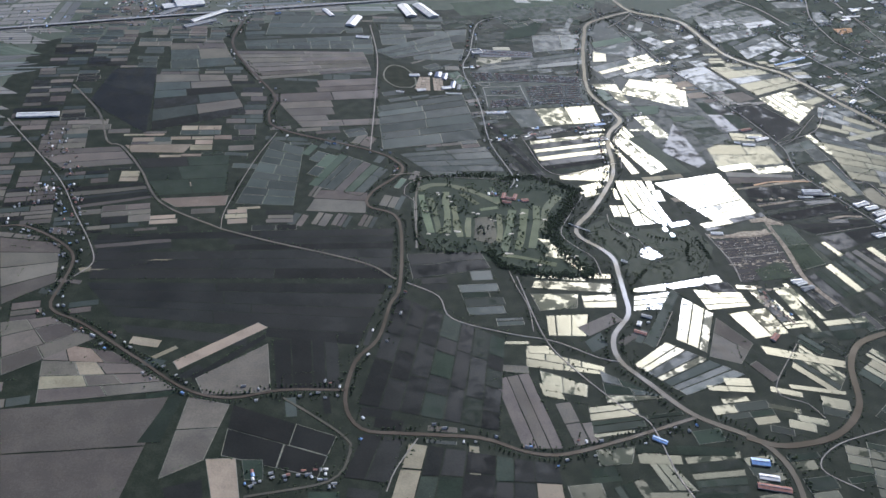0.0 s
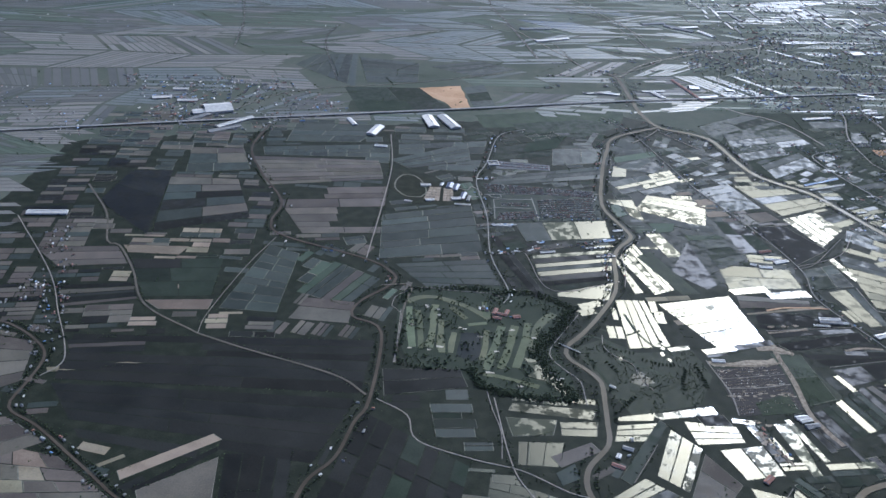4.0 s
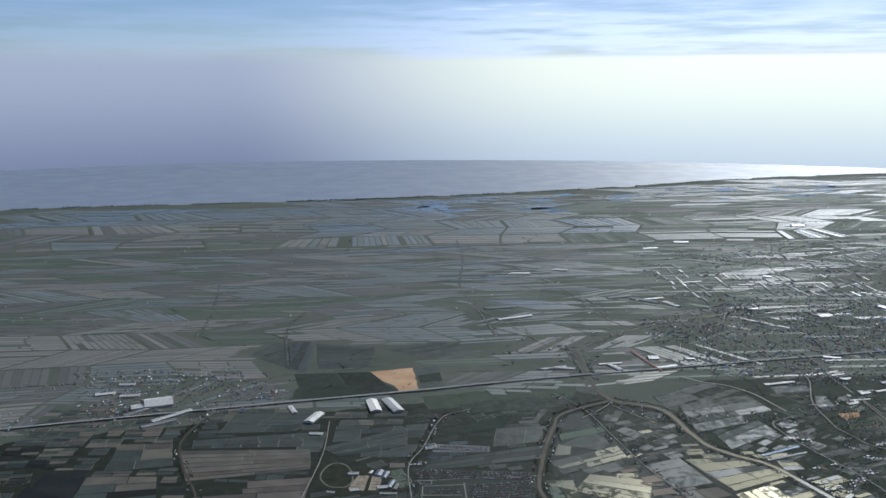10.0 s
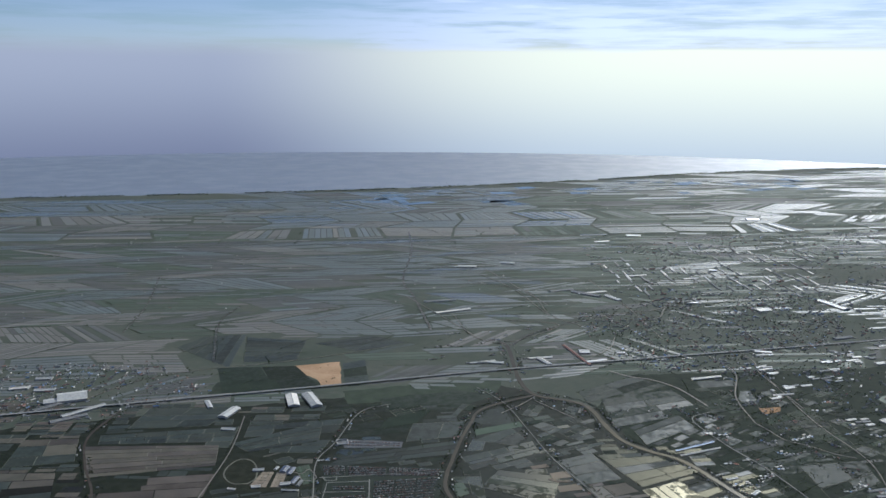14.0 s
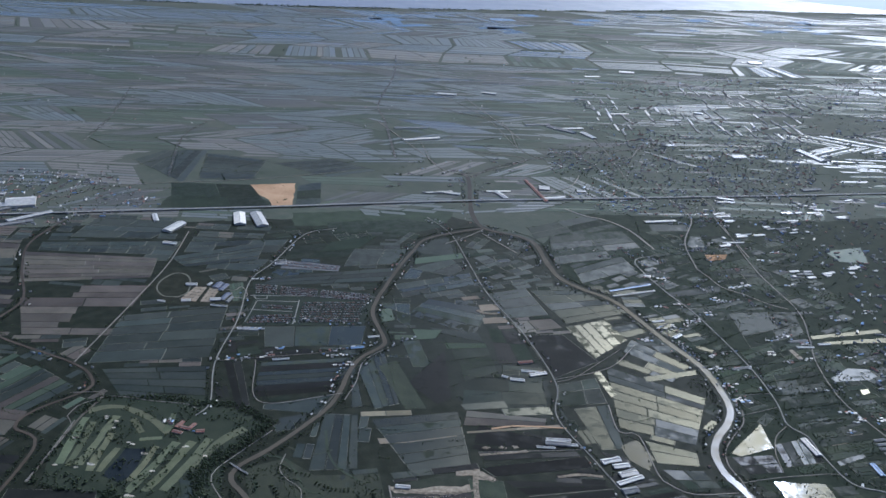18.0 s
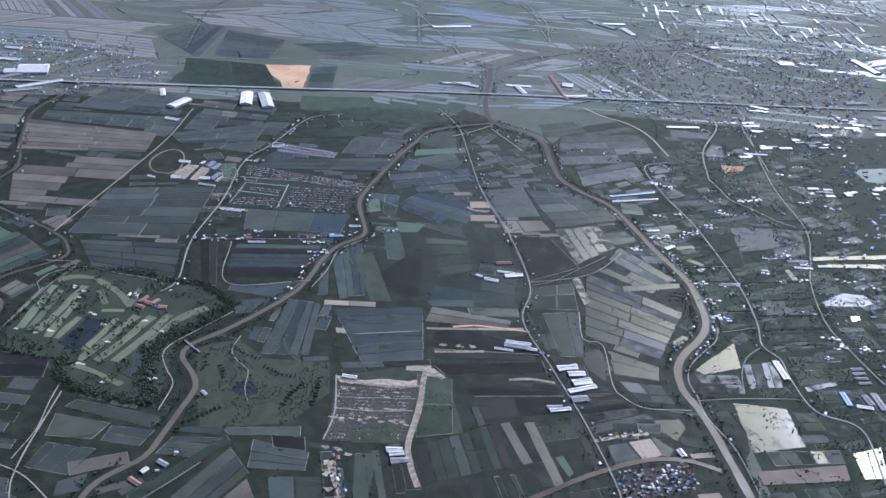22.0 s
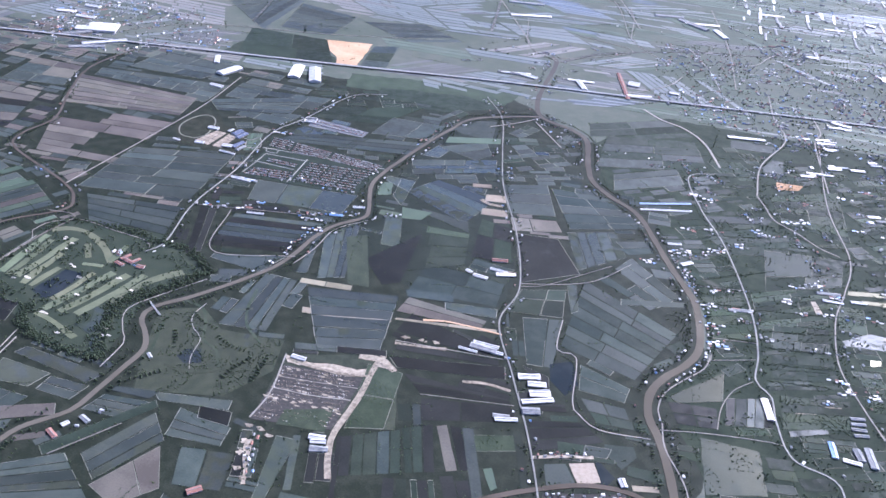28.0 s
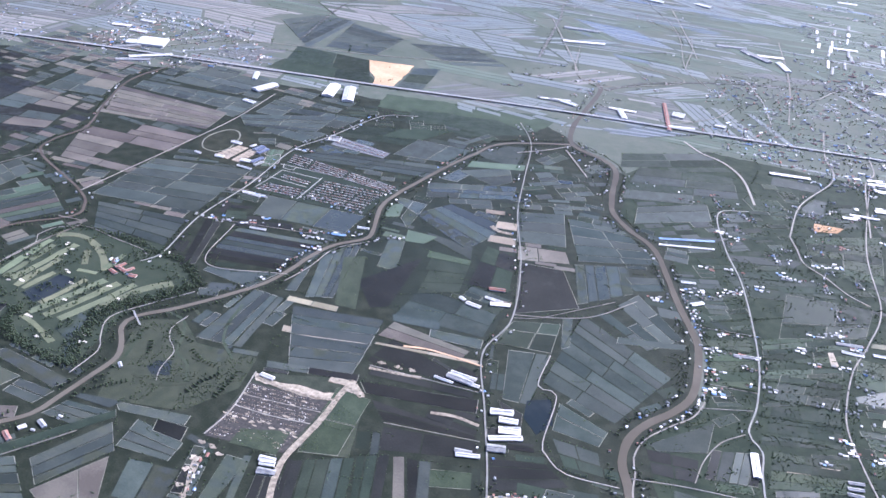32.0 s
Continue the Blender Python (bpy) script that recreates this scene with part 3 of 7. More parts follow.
def fields(kinds, strips, cells, a, b, c, d, strict=False):
    """A block of fields: strips that run from a to b, side by side towards d, each cut into cells; earth banks stand between them."""
    a, b, c, d = (Vector(p) for p in (a, b, c, d))
    quad = [tuple(a), tuple(b), tuple(c), tuple(d)]

    def at(u, v):
        return a.lerp(b, u).lerp(d.lerp(c, u), v)

    cuts = [0.0]
    for k in range(strips):
        cuts.append(cuts[-1] + random.uniform(0.7, 1.3))
    cuts = [v / cuts[-1] for v in cuts]
    width, length = (d - a).length + (c - b).length, (b - a).length + (c - d).length
    made = []
    for k in range(strips):
        n = max(1, cells + random.choice((-1, 0, 0, 1)) if cells > 2 else cells)
        ends = [0.0] + sorted((j + random.uniform(-0.22, 0.22)) / n for j in range(1, n)) + [1.0]
        for u0, u1 in zip(ends, ends[1:]):
            gap_u, gap_v = random.uniform(0.35, 0.7) / (length / 2), random.uniform(0.3, 0.75) / (width / 2)
            v0, v1 = cuts[k] + gap_v, cuts[k + 1] - gap_v
            if v1 - v0 < 0.01:
                continue
            corners = [at(u0 + gap_u, v0), at(u1 - gap_u, v0), at(u1 - gap_u, v1), at(u0 + gap_u, v1)]
            mid = sum(corners, Vector((0, 0))) / 4
            probes = [mid] + [mid.lerp(p, 0.8) for p in corners]
            if sum(not free(p.x, p.y) or near_line(p.x, p.y) for p in probes) > (0 if strict else 1):
                continue
            kind = random.choice(kinds)
            made.append((kind, [tuple(p) for p in corners]))
    if not made:
        return
    lift = len(BANKS) % 130 * 0.0015
    base = new("fields")
    base.location = (a.x, a.y, 0.0)
    lead = max(sorted(set(kinds)), key=kinds.count)
    tagged(base, FIELD_LABEL[lead], "fields", kind="structure")
    if random.random() < (0.3 if lead in "DP" else 0.8):
        verts, faces = [], []
        for kind, corners in made:
            c = sum((Vector(p) for p in corners), Vector((0, 0))) / 4
            if random.random() < 0.8:
                n, w = len(verts), random.uniform(0.2, 0.45)
                rim = [Vector(p) + (Vector(p) - c).normalized() * w * 1.4 for p in corners]
                if sum(p.x * q.y - q.x * p.y for p, q in zip(rim, rim[1:] + rim[:1])) < 0:
                    rim.reverse()
                verts += [(p.x - a.x, p.y - a.y, 0.056 + lift) for p in rim] + [(p.x - a.x, p.y - a.y, 0.02) for p in rim]
                faces += [tuple(range(n, n + 4))] + [(n + k, n + 4 + k, n + 4 + (k + 1) % 4, n + (k + 1) % 4) for k in range(4)]
        if verts:
            tagged(mesh_object("bund", verts, faces, MAT["bund"]), kind="stuff").parent = base
    for kind, corners in made:
        piece = slab("field", corners, 0.062 + lift, MAT[kind], 0.025, 0.22)
        piece.parent = base
        piece.matrix_parent_inverse = Matrix.Translation((-a.x, -a.y, 0.0))
        if kind == "S":
            SCRUB.append(corners)
    if strict:
        CLAIMED.extend(corners for kind, corners in made)
    else:
        CLAIMED.append(quad)
    BANKS.append((quad, lead, cuts, kinds))


def area(name, outline, mat, z, label, category, claim=True, jitter=0.4):
    ob = slab(name, outline, z, MAT[mat], z + 0.02, jitter)
    if claim:
        CLAIMED.append(outline)
    return tagged(ob, label, category, kind="structure")


GOLF = [(-242, 604), (-200, 618), (-152, 622), (-90, 590), (-114, 546), (-100, 467), (-159, 466), (-181, 481), (-231, 501), (-242, 544)]
SITE = [(11, 521), (54, 541), (84, 543), (74, 527), (72, 466), (18, 453)]
ESTATE = [(-162, 845), (-30, 837), (-35, 764), (-104, 754), (-150, 749), (-152, 815)]
ESTATE_SMALL = [(-143, 908), (-76, 903), (-77, 887), (-140, 886)]
FACTORY = [(-234, 781), (-263, 821), (-251, 861), (-229, 858), (-214, 840), (-172, 847), (-159, 800), (-179, 783)]
VILLAGE = [(208, 465), (257, 484), (263, 460), (211, 439)]
MEADOW = [(-97, 530), (-69, 546), (-45, 528), (2, 535), (10, 501), (-9, 464), (-63, 447), (-78, 479)]
golf = area("golf_course", GOLF, "golf", 0.08, "golf course of mown fairways among dark trees", "golf course")
area("building_site", SITE, "bank", 0.08, "rough ground of a large building site", "building site")
area("estate_ground", ESTATE, "K", 0.08, "dark grassy ground of a housing estate", "grass")
area("estate_ground", ESTATE_SMALL, "asphalt", 0.08, "paved ground of a small housing estate", "pavement")
area("factory_yard", FACTORY, "bank", 0.08, "rough grass round a factory", "grass")
area("village_ground", VILLAGE, "ash", 0.08, "trodden bare ground between village houses", "ground")
area("meadow", MEADOW, "meadow", 0.06, "rough wet meadow with bushes and ponds", "meadow")
area("sand_field", [(-239, 1159), (-177, 1178), (-164, 1084), (-190, 1078), (-200, 1105), (-222, 1125)], "orange_dirt", 0.12, "large bare field of orange landfill earth", "landfill", jitter=1.0)
area("pond", [(-188, 545), (-173, 546), (-173, 512), (-179, 506), (-193, 512)], "pond", 0.14, "dark still pond between fairways", "pond", jitter=0.8)
area("pond", [(-139, 514), (-130, 512), (-125, 500), (-116, 488), (-107, 473), (-111, 468), (-122, 484), (-139, 490), (-131, 496)], "W", 0.3, "shallow winding pond beside the fairways", "pond", jitter=0.4)
area("pond", [(-55, 498), (-46, 502), (-38, 489), (-49, 484), (-57, 489)], "pond", 0.12, "dark still pond in a wet meadow", "pond", jitter=0.6)
area("pond", [(287, 888), (355, 916), (348, 899), (290, 877)], "G", 0.12, "shallow pond shining in the sun", "pond", jitter=0.8)
area("pond", [(344, 1039), (358, 1070), (370, 1070), (366, 1022), (353, 1019)], "G", 0.12, "narrow shallow pond shining in the sun", "pond", jitter=0.5)
area("pond", [(310, 1104), (361, 1110), (362, 1090), (310, 1080)], "G", 0.12, "broad rectangular fish pond", "pond", jitter=0.8)
area("pond", [(188, 590), (203, 600), (212, 575), (205, 560), (192, 572)], "pond", 0.12, "dark deep excavated pond beside the road", "pond", jitter=0.5)
for pts in ([(417, 805), (497, 831), (498, 824), (416, 798)], [(427, 794), (499, 813), (496, 803), (427, 789)], [(405, 721), (429, 742), (449, 743), (454, 725), (407, 715)], [(425, 704), (433, 706), (432, 699), (424, 694)]):
    area("pond", pts, "V" if pts[0][1] > 790 else "W" if pts[0][0] == 425 else "G", 0.12, "long shallow fish pond shining in the sun", "pond", jitter=0.5)
area("bare_earth", [(363, 615), (378, 619), (379, 612), (364, 608)], "dirt", 0.12, "bare pale earth cleared for building", "bare earth", jitter=0.5)
area("bare_earth", [(384, 633), (396, 636), (397, 629), (385, 626)], "dirt", 0.12, "bare pale earth cleared for building", "bare earth", jitter=0.5)
area("bare_earth", [(383, 771), (387, 773), (392, 756), (387, 750)], "dirt", 0.12, "bare pale earth cleared for building", "bare earth", jitter=0.5)
area("pond", [(219, 496), (234, 503), (241, 488), (228, 480)], "beige", 0.12, "shallow pond of pale muddy water", "pond", jitter=0.5)
area("pond", [(204, 489), (217, 495), (227, 479), (209, 472)], "G", 0.12, "still grey-green fish pond", "pond", jitter=0.5)
area("pond", [(233, 509), (249, 495), (243, 482), (236, 501)], "pond", 0.12, "dark deep pond between houses", "pond", jitter=0.5)
area("pond", [(238, 523), (257, 528), (260, 519), (252, 504), (240, 514)], "V", 0.12, "still grey-green fish pond", "pond", jitter=0.5)
area("weedy_pond", [(169, 470), (174, 473), (181, 458), (178, 454)], "L", 0.12, "pond covered with yellow-green weed", "pond", jitter=0.5)
area("pasture", [(299, 556), (338, 558), (343, 518), (305, 504)], "V", 0.12, "broad flooded grey-green paddy", "paddy", jitter=0.5)
area("earth_yard", [(360, 1009), (389, 1014), (383, 999), (361, 989)], "orange_dirt", 0.12, "patch of bare reddish earth beside a lane", "bare earth", jitter=1.0)
area("grass_field", [(523, 1046), (579, 1071), (566, 1017), (530, 1015)], "L", 0.12, "broad light green pasture", "pasture", jitter=1.0)
area("orchard_ground", [(312, 440), (302, 520), (272, 590), (302, 640), (300, 700), (262, 800), (232, 870), (182, 905), (170, 960), (160, 1010), (230, 1130), (560, 1160), (780, 1240), (780, 760), (600, 460), (430, 430)], "orchard", 0.022, "low green orchards and rough ground behind the river", "orchard", False, 2.0)
area("rough_ground", [(-18, 740), (-4, 958), (40, 1012), (85, 870), (138, 690), (135, 622), (60, 640), (-30, 668)], "K", 0.02, "dark green rough ground between fields", "rough ground", False, 2.0)
area("rough_ground", [(-150, 1015), (-60, 1030), (40, 1060), (50, 1120), (-160, 1060)], "S", 0.02, "rough green ground beside the motorway", "rough ground", False, 2.0)
area("rough_ground", [(-330, 1090), (-245, 1125), (-200, 1100), (-180, 1080), (-330, 1040)], "S", 0.02, "dark overgrown ground beside a landfill", "rough ground", False, 2.0)
area("grass_field", [(-100, 990), (-20, 1000), (40, 1050), (-10, 1065), (-110, 1035)], "K", 0.028, "dark green pasture below the motorway", "pasture", False, 2.0)
for pts in ([(-88, 548), (-70, 545), (-58, 530), (-50, 512), (-36, 505), (-25, 490)], [(-86, 520), (-80, 500), (-74, 480)], [(-60, 478), (-40, 476), (-22, 488), (-10, 505)], [(-45, 585), (-40, 560), (-30, 540), (-12, 525)], [(-70, 560), (-52, 552), (-36, 560)]):
    tagged(ribbon("grass_ride", pts, 2.2, 0.1, 0.04, MAT["golf"], 4.0, 0.7), "curving strip of lighter mown grass in the meadow", "grass strip", kind="structure")
for x, y, r in ((-26, 545, 2.4), (-22, 536, 1.8), (-24, 528, 2.0), (-20, 520, 1.6), (-60, 520, 2.0)):
    ring = [(x + r * random.uniform(0.7, 1.3) * math.cos(a), y + r * 1.5 * random.uniform(0.7, 1.3) * math.sin(a)) for a in [k * math.tau / 10 for k in range(10)]]
    area("pond", ring, "W", 0.12, "small shallow pool in a wet meadow", "pond", False, 0.0)
area("field_banks", [(-640, 190), (-660, 560), (-640, 900), (-300, 1000), (40, 1090), (170, 1000), (262, 810), (300, 640), (300, 420), (120, 250), (-100, 170)], "bank", 0.012, "grassy earth banks and verges between fields", "banks", False, 3.0)
for k in range(26):
    x = random.uniform(-300, 1500)
    y = 3043 + (x + 425) * 0.40 - random.uniform(150, 560)
    l, h, a = random.uniform(15, 60), random.uniform(12, 34), 0.35 + random.uniform(-0.3, 0.3)
    u, v = Vector((math.cos(a), math.sin(a))), Vector((-math.sin(a), math.cos(a)))
    c = Vector((x, y))
    area("pond", [tuple(c - u * l - v * h), tuple(c + u * l - v * h), tuple(c + u * l * 0.8 + v * h), tuple(c - u * l + v * h)], "W", 0.2, "pale coastal fish pond", "pond", False, 2.0)
fields("T", 1, 1, (-4, 579), (65, 591), (63, 584), (-1, 571))
fields("W", 1, 1, (-152, 457), (-89, 453), (-94, 441), (-156, 448))
fields("W", 1, 1, (-158, 441), (-120, 440), (-125, 423), (-154, 420))
fields("W", 2, 1, (-119, 438), (-90, 440), (-94, 423), (-119, 423))
fields("W", 3, 1, (-151, 415), (-153, 392), (-125, 391), (-118, 416))
fields("W", 3, 1, (-77, 437), (-47, 442), (-56, 421), (-82, 419))
fields("W", 1, 1, (-51, 451), (0, 464), (2, 454), (-43, 445))
fields("W", 3, 1, (-39, 435), (-59, 387), (-40, 372), (-20, 415))
fields("W", 3, 1, (-27, 445), (11, 441), (13, 424), (-23, 419))
fields("W", 2, 1, (-9, 415), (2, 386), (31, 392), (24, 422))
fields("P", 2, 1, (-20, 411), (-2, 381), (-19, 360), (-40, 368))
fields("W", 1, 1, (39, 446), (54, 448), (57, 392), (50, 390))
fields("WK", 5, 1, (16, 356), (38, 327), (53, 346), (33, 380))
fields("W", 1, 1, (-143, 285), (-117, 287), (-123, 273), (-144, 272))
fields("WWK", 3, 1, (-116, 285), (-106, 252), (-87, 251), (-102, 280))
fields("WWK", 5, 1, (-89, 277), (-50, 281), (-56, 248), (-87, 247))
fields("W", 2, 3, (-172, 380), (-119, 359), (-121, 351), (-175, 360))
fields("W", 1, 2, (-166, 357), (-135, 342), (-138, 330), (-167, 338))
fields("W", 1, 1, (-142, 312), (-108, 319), (-108, 313), (-141, 309))
fields("WKKWG", 7, 1, (-98, 361), (-68, 384), (-20, 349), (-69, 330))
fields("W", 6, 1, (-12, 604), (59, 624), (69, 554), (27, 536))
fields("W", 4, 1, (-49, 608), (-50, 533), (-14, 539), (-22, 609))
fields("W", 4, 1, (-32, 685), (-10, 619), (10, 630), (-11, 719))
fields("W", 1, 1, (4, 741), (20, 742), (35, 693), (17, 691))
fields("W", 4, 1, (5, 794), (74, 759), (89, 819), (26, 833))
fields("V", 2, 2, (64, 682), (133, 678), (134, 643), (62, 635))
fields("W", 1, 1, (-100, 615), (-45, 639), (-55, 606), (-100, 609))
fields("DGW", 7, 1, (-117, 682), (-35, 702), (-46, 642), (-113, 625))
fields("W", 1, 4, (-117, 756), (-38, 767), (-25, 752), (-118, 723))
fields("W", 5, 1, (165, 789), (186, 728), (224, 770), (209, 812))
fields("D", 1, 1, (45, 726), (53, 642), (41, 633), (14, 663))
fields("P", 2, 1, (66, 627), (132, 622), (130, 609), (63, 604))
fields("D", 1, 1, (75, 607), (151, 586), (136, 577), (71, 580))
fields("D", 2, 1, (-250, 492), (-190, 496), (-184, 473), (-247, 459))
fields("K", 1, 1, (-249, 473), (-188, 471), (-185, 462), (-245, 457))
fields("P", 3, 1, (-199, 349), (-189, 287), (-163, 286), (-174, 355))
fields("T", 1, 1, (-414, 371), (-361, 410), (-353, 404), (-409, 362))
fields("P", 1, 1, (-397, 354), (-352, 388), (-347, 340), (-390, 339))
fields("T", 1, 1, (-223, 291), (-216, 290), (-218, 261), (-226, 262))
fields("VVG", 7, 2, (191, 615), (250, 598), (276, 670), (194, 716))
fields("K", 2, 2, (147, 677), (182, 693), (187, 652), (144, 642))
fields("VVG", 2, 1, (156, 639), (172, 583), (191, 586), (188, 650))
fields("D", 1, 1, (190, 574), (206, 598), (214, 548), (206, 551))
fields("VVG", 2, 1, (209, 600), (248, 587), (246, 570), (213, 570))
fields("DKG", 2, 3, (215, 563), (261, 565), (266, 545), (230, 541))
fields("D", 3, 1, (185, 525), (219, 537), (239, 525), (195, 497))
fields("VVG", 2, 2, (160, 780), (203, 784), (211, 744), (189, 723))
fields("D", 1, 1, (121, 766), (160, 773), (189, 723), (144, 687))
fields("P", 1, 2, (110, 793), (152, 806), (162, 787), (118, 768))
fields("G", 3, 1, (88, 855), (130, 876), (150, 814), (107, 799))
fields("VVG", 5, 2, (135, 871), (189, 878), (236, 832), (167, 796))
fields("VVG", 3, 2, (169, 788), (239, 821), (247, 789), (209, 765))
fields("VVG", 4, 2, (204, 722), (252, 694), (275, 725), (228, 771))
fields("D", 1, 1, (2, 551), (68, 578), (73, 553), (22, 526))
fields("K", 1, 1, (-13, 599), (64, 614), (67, 595), (-3, 585))
fields("D", 1, 1, (-2, 568), (63, 581), (61, 577), (0, 553))
fields("K", 1, 1, (59, 614), (140, 633), (147, 605), (70, 574))
fields("D", 1, 1, (77, 550), (158, 574), (162, 559), (87, 540))
fields("D", 2, 1, (92, 537), (168, 540), (172, 536), (110, 521))
fields("D", 1, 2, (112, 517), (174, 534), (179, 519), (119, 495))
fields("WKD", 5, 1, (77, 461), (88, 429), (123, 446), (110, 483))
fields("WKD", 3, 1, (110, 484), (125, 447), (142, 455), (128, 496))
fields("P", 1, 1, (130, 495), (148, 458), (155, 462), (137, 499))
fields("D", 1, 1, (138, 499), (156, 462), (162, 465), (146, 500))
fields("S", 1, 1, (150, 495), (183, 508), (188, 494), (156, 480))
fields("D", 1, 1, (-45, 454), (-5, 479), (4, 452), (-35, 438))
fields("D", 2, 2, (-34, 435), (9, 444), (13, 422), (-19, 413))
fields("D", 1, 1, (-8, 406), (13, 415), (16, 390), (-5, 379))
fields("GKG", 4, 1, (-85, 383), (-45, 445), (-26, 425), (-58, 361))
fields("DKPK", 6, 1, (-57, 593), (-47, 528), (-5, 537), (-28, 613))
fields("K", 1, 1, (-92, 627), (-44, 634), (-54, 601), (-84, 599))
fields("D", 5, 1, (-125, 693), (-80, 714), (-57, 668), (-109, 638))
fields("T", 2, 1, (-108, 637), (-64, 651), (-50, 643), (-105, 620))
fields("KPKG", 5, 1, (-33, 674), (-17, 618), (16, 622), (-6, 713))
fields("S", 2, 1, (-14, 689), (15, 622), (57, 628), (23, 717))
fields("D", 1, 2, (49, 658), (91, 675), (97, 635), (60, 623))
fields("D", 1, 1, (92, 676), (126, 672), (135, 640), (99, 634))
fields("G", 3, 1, (11, 792), (61, 814), (83, 745), (36, 760))
fields("P", 1, 1, (-17, 739), (11, 739), (18, 703), (-1, 705))
fields("VVG", 1, 1, (270, 606), (301, 641), (305, 605), (272, 591))
fields("D", 2, 2, (274, 585), (309, 592), (311, 569), (283, 563))
fields("G", 1, 1, (297, 559), (327, 567), (322, 548), (298, 538))
fields("G", 1, 1, (1, 955), (19, 999), (44, 1007), (53, 950))
fields("G", 2, 1, (3, 908), (47, 946), (61, 915), (49, 894))
fields("G", 2, 1, (190, 937), (253, 986), (264, 949), (195, 898))
fields("G", 1, 2, (342, 1059), (372, 1083), (367, 1029), (347, 1027))
fields("W", 6, 1, (13, 824), (9, 758), (79, 755), (71, 833))
fields("WG", 1, 4, (-129, 748), (-32, 764), (-33, 725), (-120, 709))
fields("W", 4, 1, (129, 854), (178, 797), (224, 807), (166, 889))
fields("W", 3, 2, (168, 781), (180, 732), (262, 756), (230, 799))
fields("WWK", 4, 2, (169, 692), (195, 614), (216, 654), (210, 724))
fields("VVG", 3, 2, (93, 847), (161, 884), (172, 834), (108, 804))
fields("GP", 2, 2, (111, 798), (163, 823), (168, 788), (122, 770))
fields("VVG", 4, 2, (137, 877), (177, 894), (233, 838), (173, 818))
fields("VVG", 3, 3, (174, 814), (239, 833), (259, 785), (180, 788))
fields("D", 2, 1, (123, 760), (165, 781), (177, 702), (145, 689))
fields("GGK", 3, 4, (168, 776), (258, 776), (276, 738), (181, 709))
fields("VVG", 6, 2, (182, 685), (278, 719), (287, 669), (188, 615))
fields("VVG", 3, 2, (189, 610), (281, 653), (266, 607), (206, 608))
fields("VGK", 2, 3, (208, 602), (261, 601), (259, 564), (213, 553))
fields("KG", 2, 1, (147, 678), (180, 683), (183, 654), (144, 629))
fields("D", 1, 2, (146, 623), (183, 650), (186, 608), (157, 598))
fields("DG", 2, 2, (161, 590), (202, 602), (208, 549), (175, 574))
fields("GDK", 2, 3, (185, 519), (261, 532), (254, 513), (194, 499))
fields("GT", 1, 3, (205, 488), (243, 505), (245, 488), (207, 469))
fields("K", 1, 3, (219, 546), (258, 559), (262, 540), (230, 533))
fields("V", 1, 1, (275, 590), (313, 636), (313, 601), (282, 586))
fields("V", 4, 1, (301, 504), (300, 559), (342, 574), (343, 517))
fields("T", 1, 1, (303, 486), (367, 506), (366, 490), (305, 473))
fields("VK", 1, 4, (313, 507), (366, 520), (367, 507), (317, 494))
fields("W", 1, 2, (375, 519), (398, 530), (393, 498), (376, 493))
fields("DGG", 1, 5, (315, 606), (349, 620), (348, 586), (315, 576))
fields("K", 3, 2, (351, 720), (397, 733), (393, 698), (347, 683))
fields("K", 3, 2, (348, 676), (396, 690), (398, 660), (347, 644))
fields("KS", 4, 2, (353, 627), (404, 641), (403, 608), (354, 588))
fields("K", 2, 2, (345, 845), (418, 862), (412, 809), (345, 769))
fields("GW", 1, 1, (281, 892), (353, 921), (355, 907), (288, 880))
fields("G", 3, 2, (195, 933), (259, 960), (260, 941), (200, 898))
fields("KG", 4, 2, (169, 1036), (268, 1074), (288, 998), (168, 946))
fields("L", 1, 1, (-25, 798), (-12, 808), (-5, 780), (-18, 772))
fields("WG", 4, 2, (10, 809), (74, 831), (84, 751), (14, 768))
fields("LG", 1, 1, (12, 763), (42, 766), (36, 747), (19, 742))
fields("GW", 3, 3, (-12, 863), (69, 907), (75, 876), (-1, 832))
fields("WL", 2, 1, (4, 954), (57, 976), (63, 948), (6, 920))
fields("WG", 1, 3, (14, 992), (49, 1005), (55, 979), (9, 960))
fields("WPG", 4, 1, (-8, 726), (-1, 701), (32, 698), (25, 741))
fields("KS", 4, 2, (17, 737), (84, 744), (94, 692), (35, 650))
fields("S", 2, 1, (-1, 677), (23, 698), (38, 629), (13, 637))
fields("WKW", 4, 1, (-36, 677), (-12, 716), (1, 663), (-15, 636))
fields("T", 3, 1, (78, 826), (96, 832), (109, 790), (83, 784))
fields("DK", 2, 2, (86, 777), (116, 771), (131, 713), (95, 707))
fields("W", 1, 2, (59, 679), (101, 692), (110, 668), (59, 651))
fields("WWK", 3, 2, (55, 645), (130, 668), (138, 628), (69, 617))
fields("WK", 2, 3, (-14, 603), (59, 622), (61, 605), (-5, 586))
fields("T", 1, 1, (-4, 582), (62, 598), (63, 589), (-4, 574))
fields("WWD", 4, 2, (-5, 564), (65, 584), (76, 548), (13, 529))
fields("DTK", 3, 2, (66, 602), (140, 623), (143, 610), (66, 593))
fields("K", 1, 1, (67, 585), (141, 604), (126, 592), (69, 574))
fields("D", 2, 2, (77, 567), (152, 579), (158, 565), (80, 549))
fields("D", 2, 1, (94, 549), (155, 560), (173, 539), (112, 522))
fields("D", 1, 1, (112, 519), (175, 535), (181, 516), (115, 497))
fields("L", 1, 1, (96, 540), (107, 540), (115, 496), (102, 480))
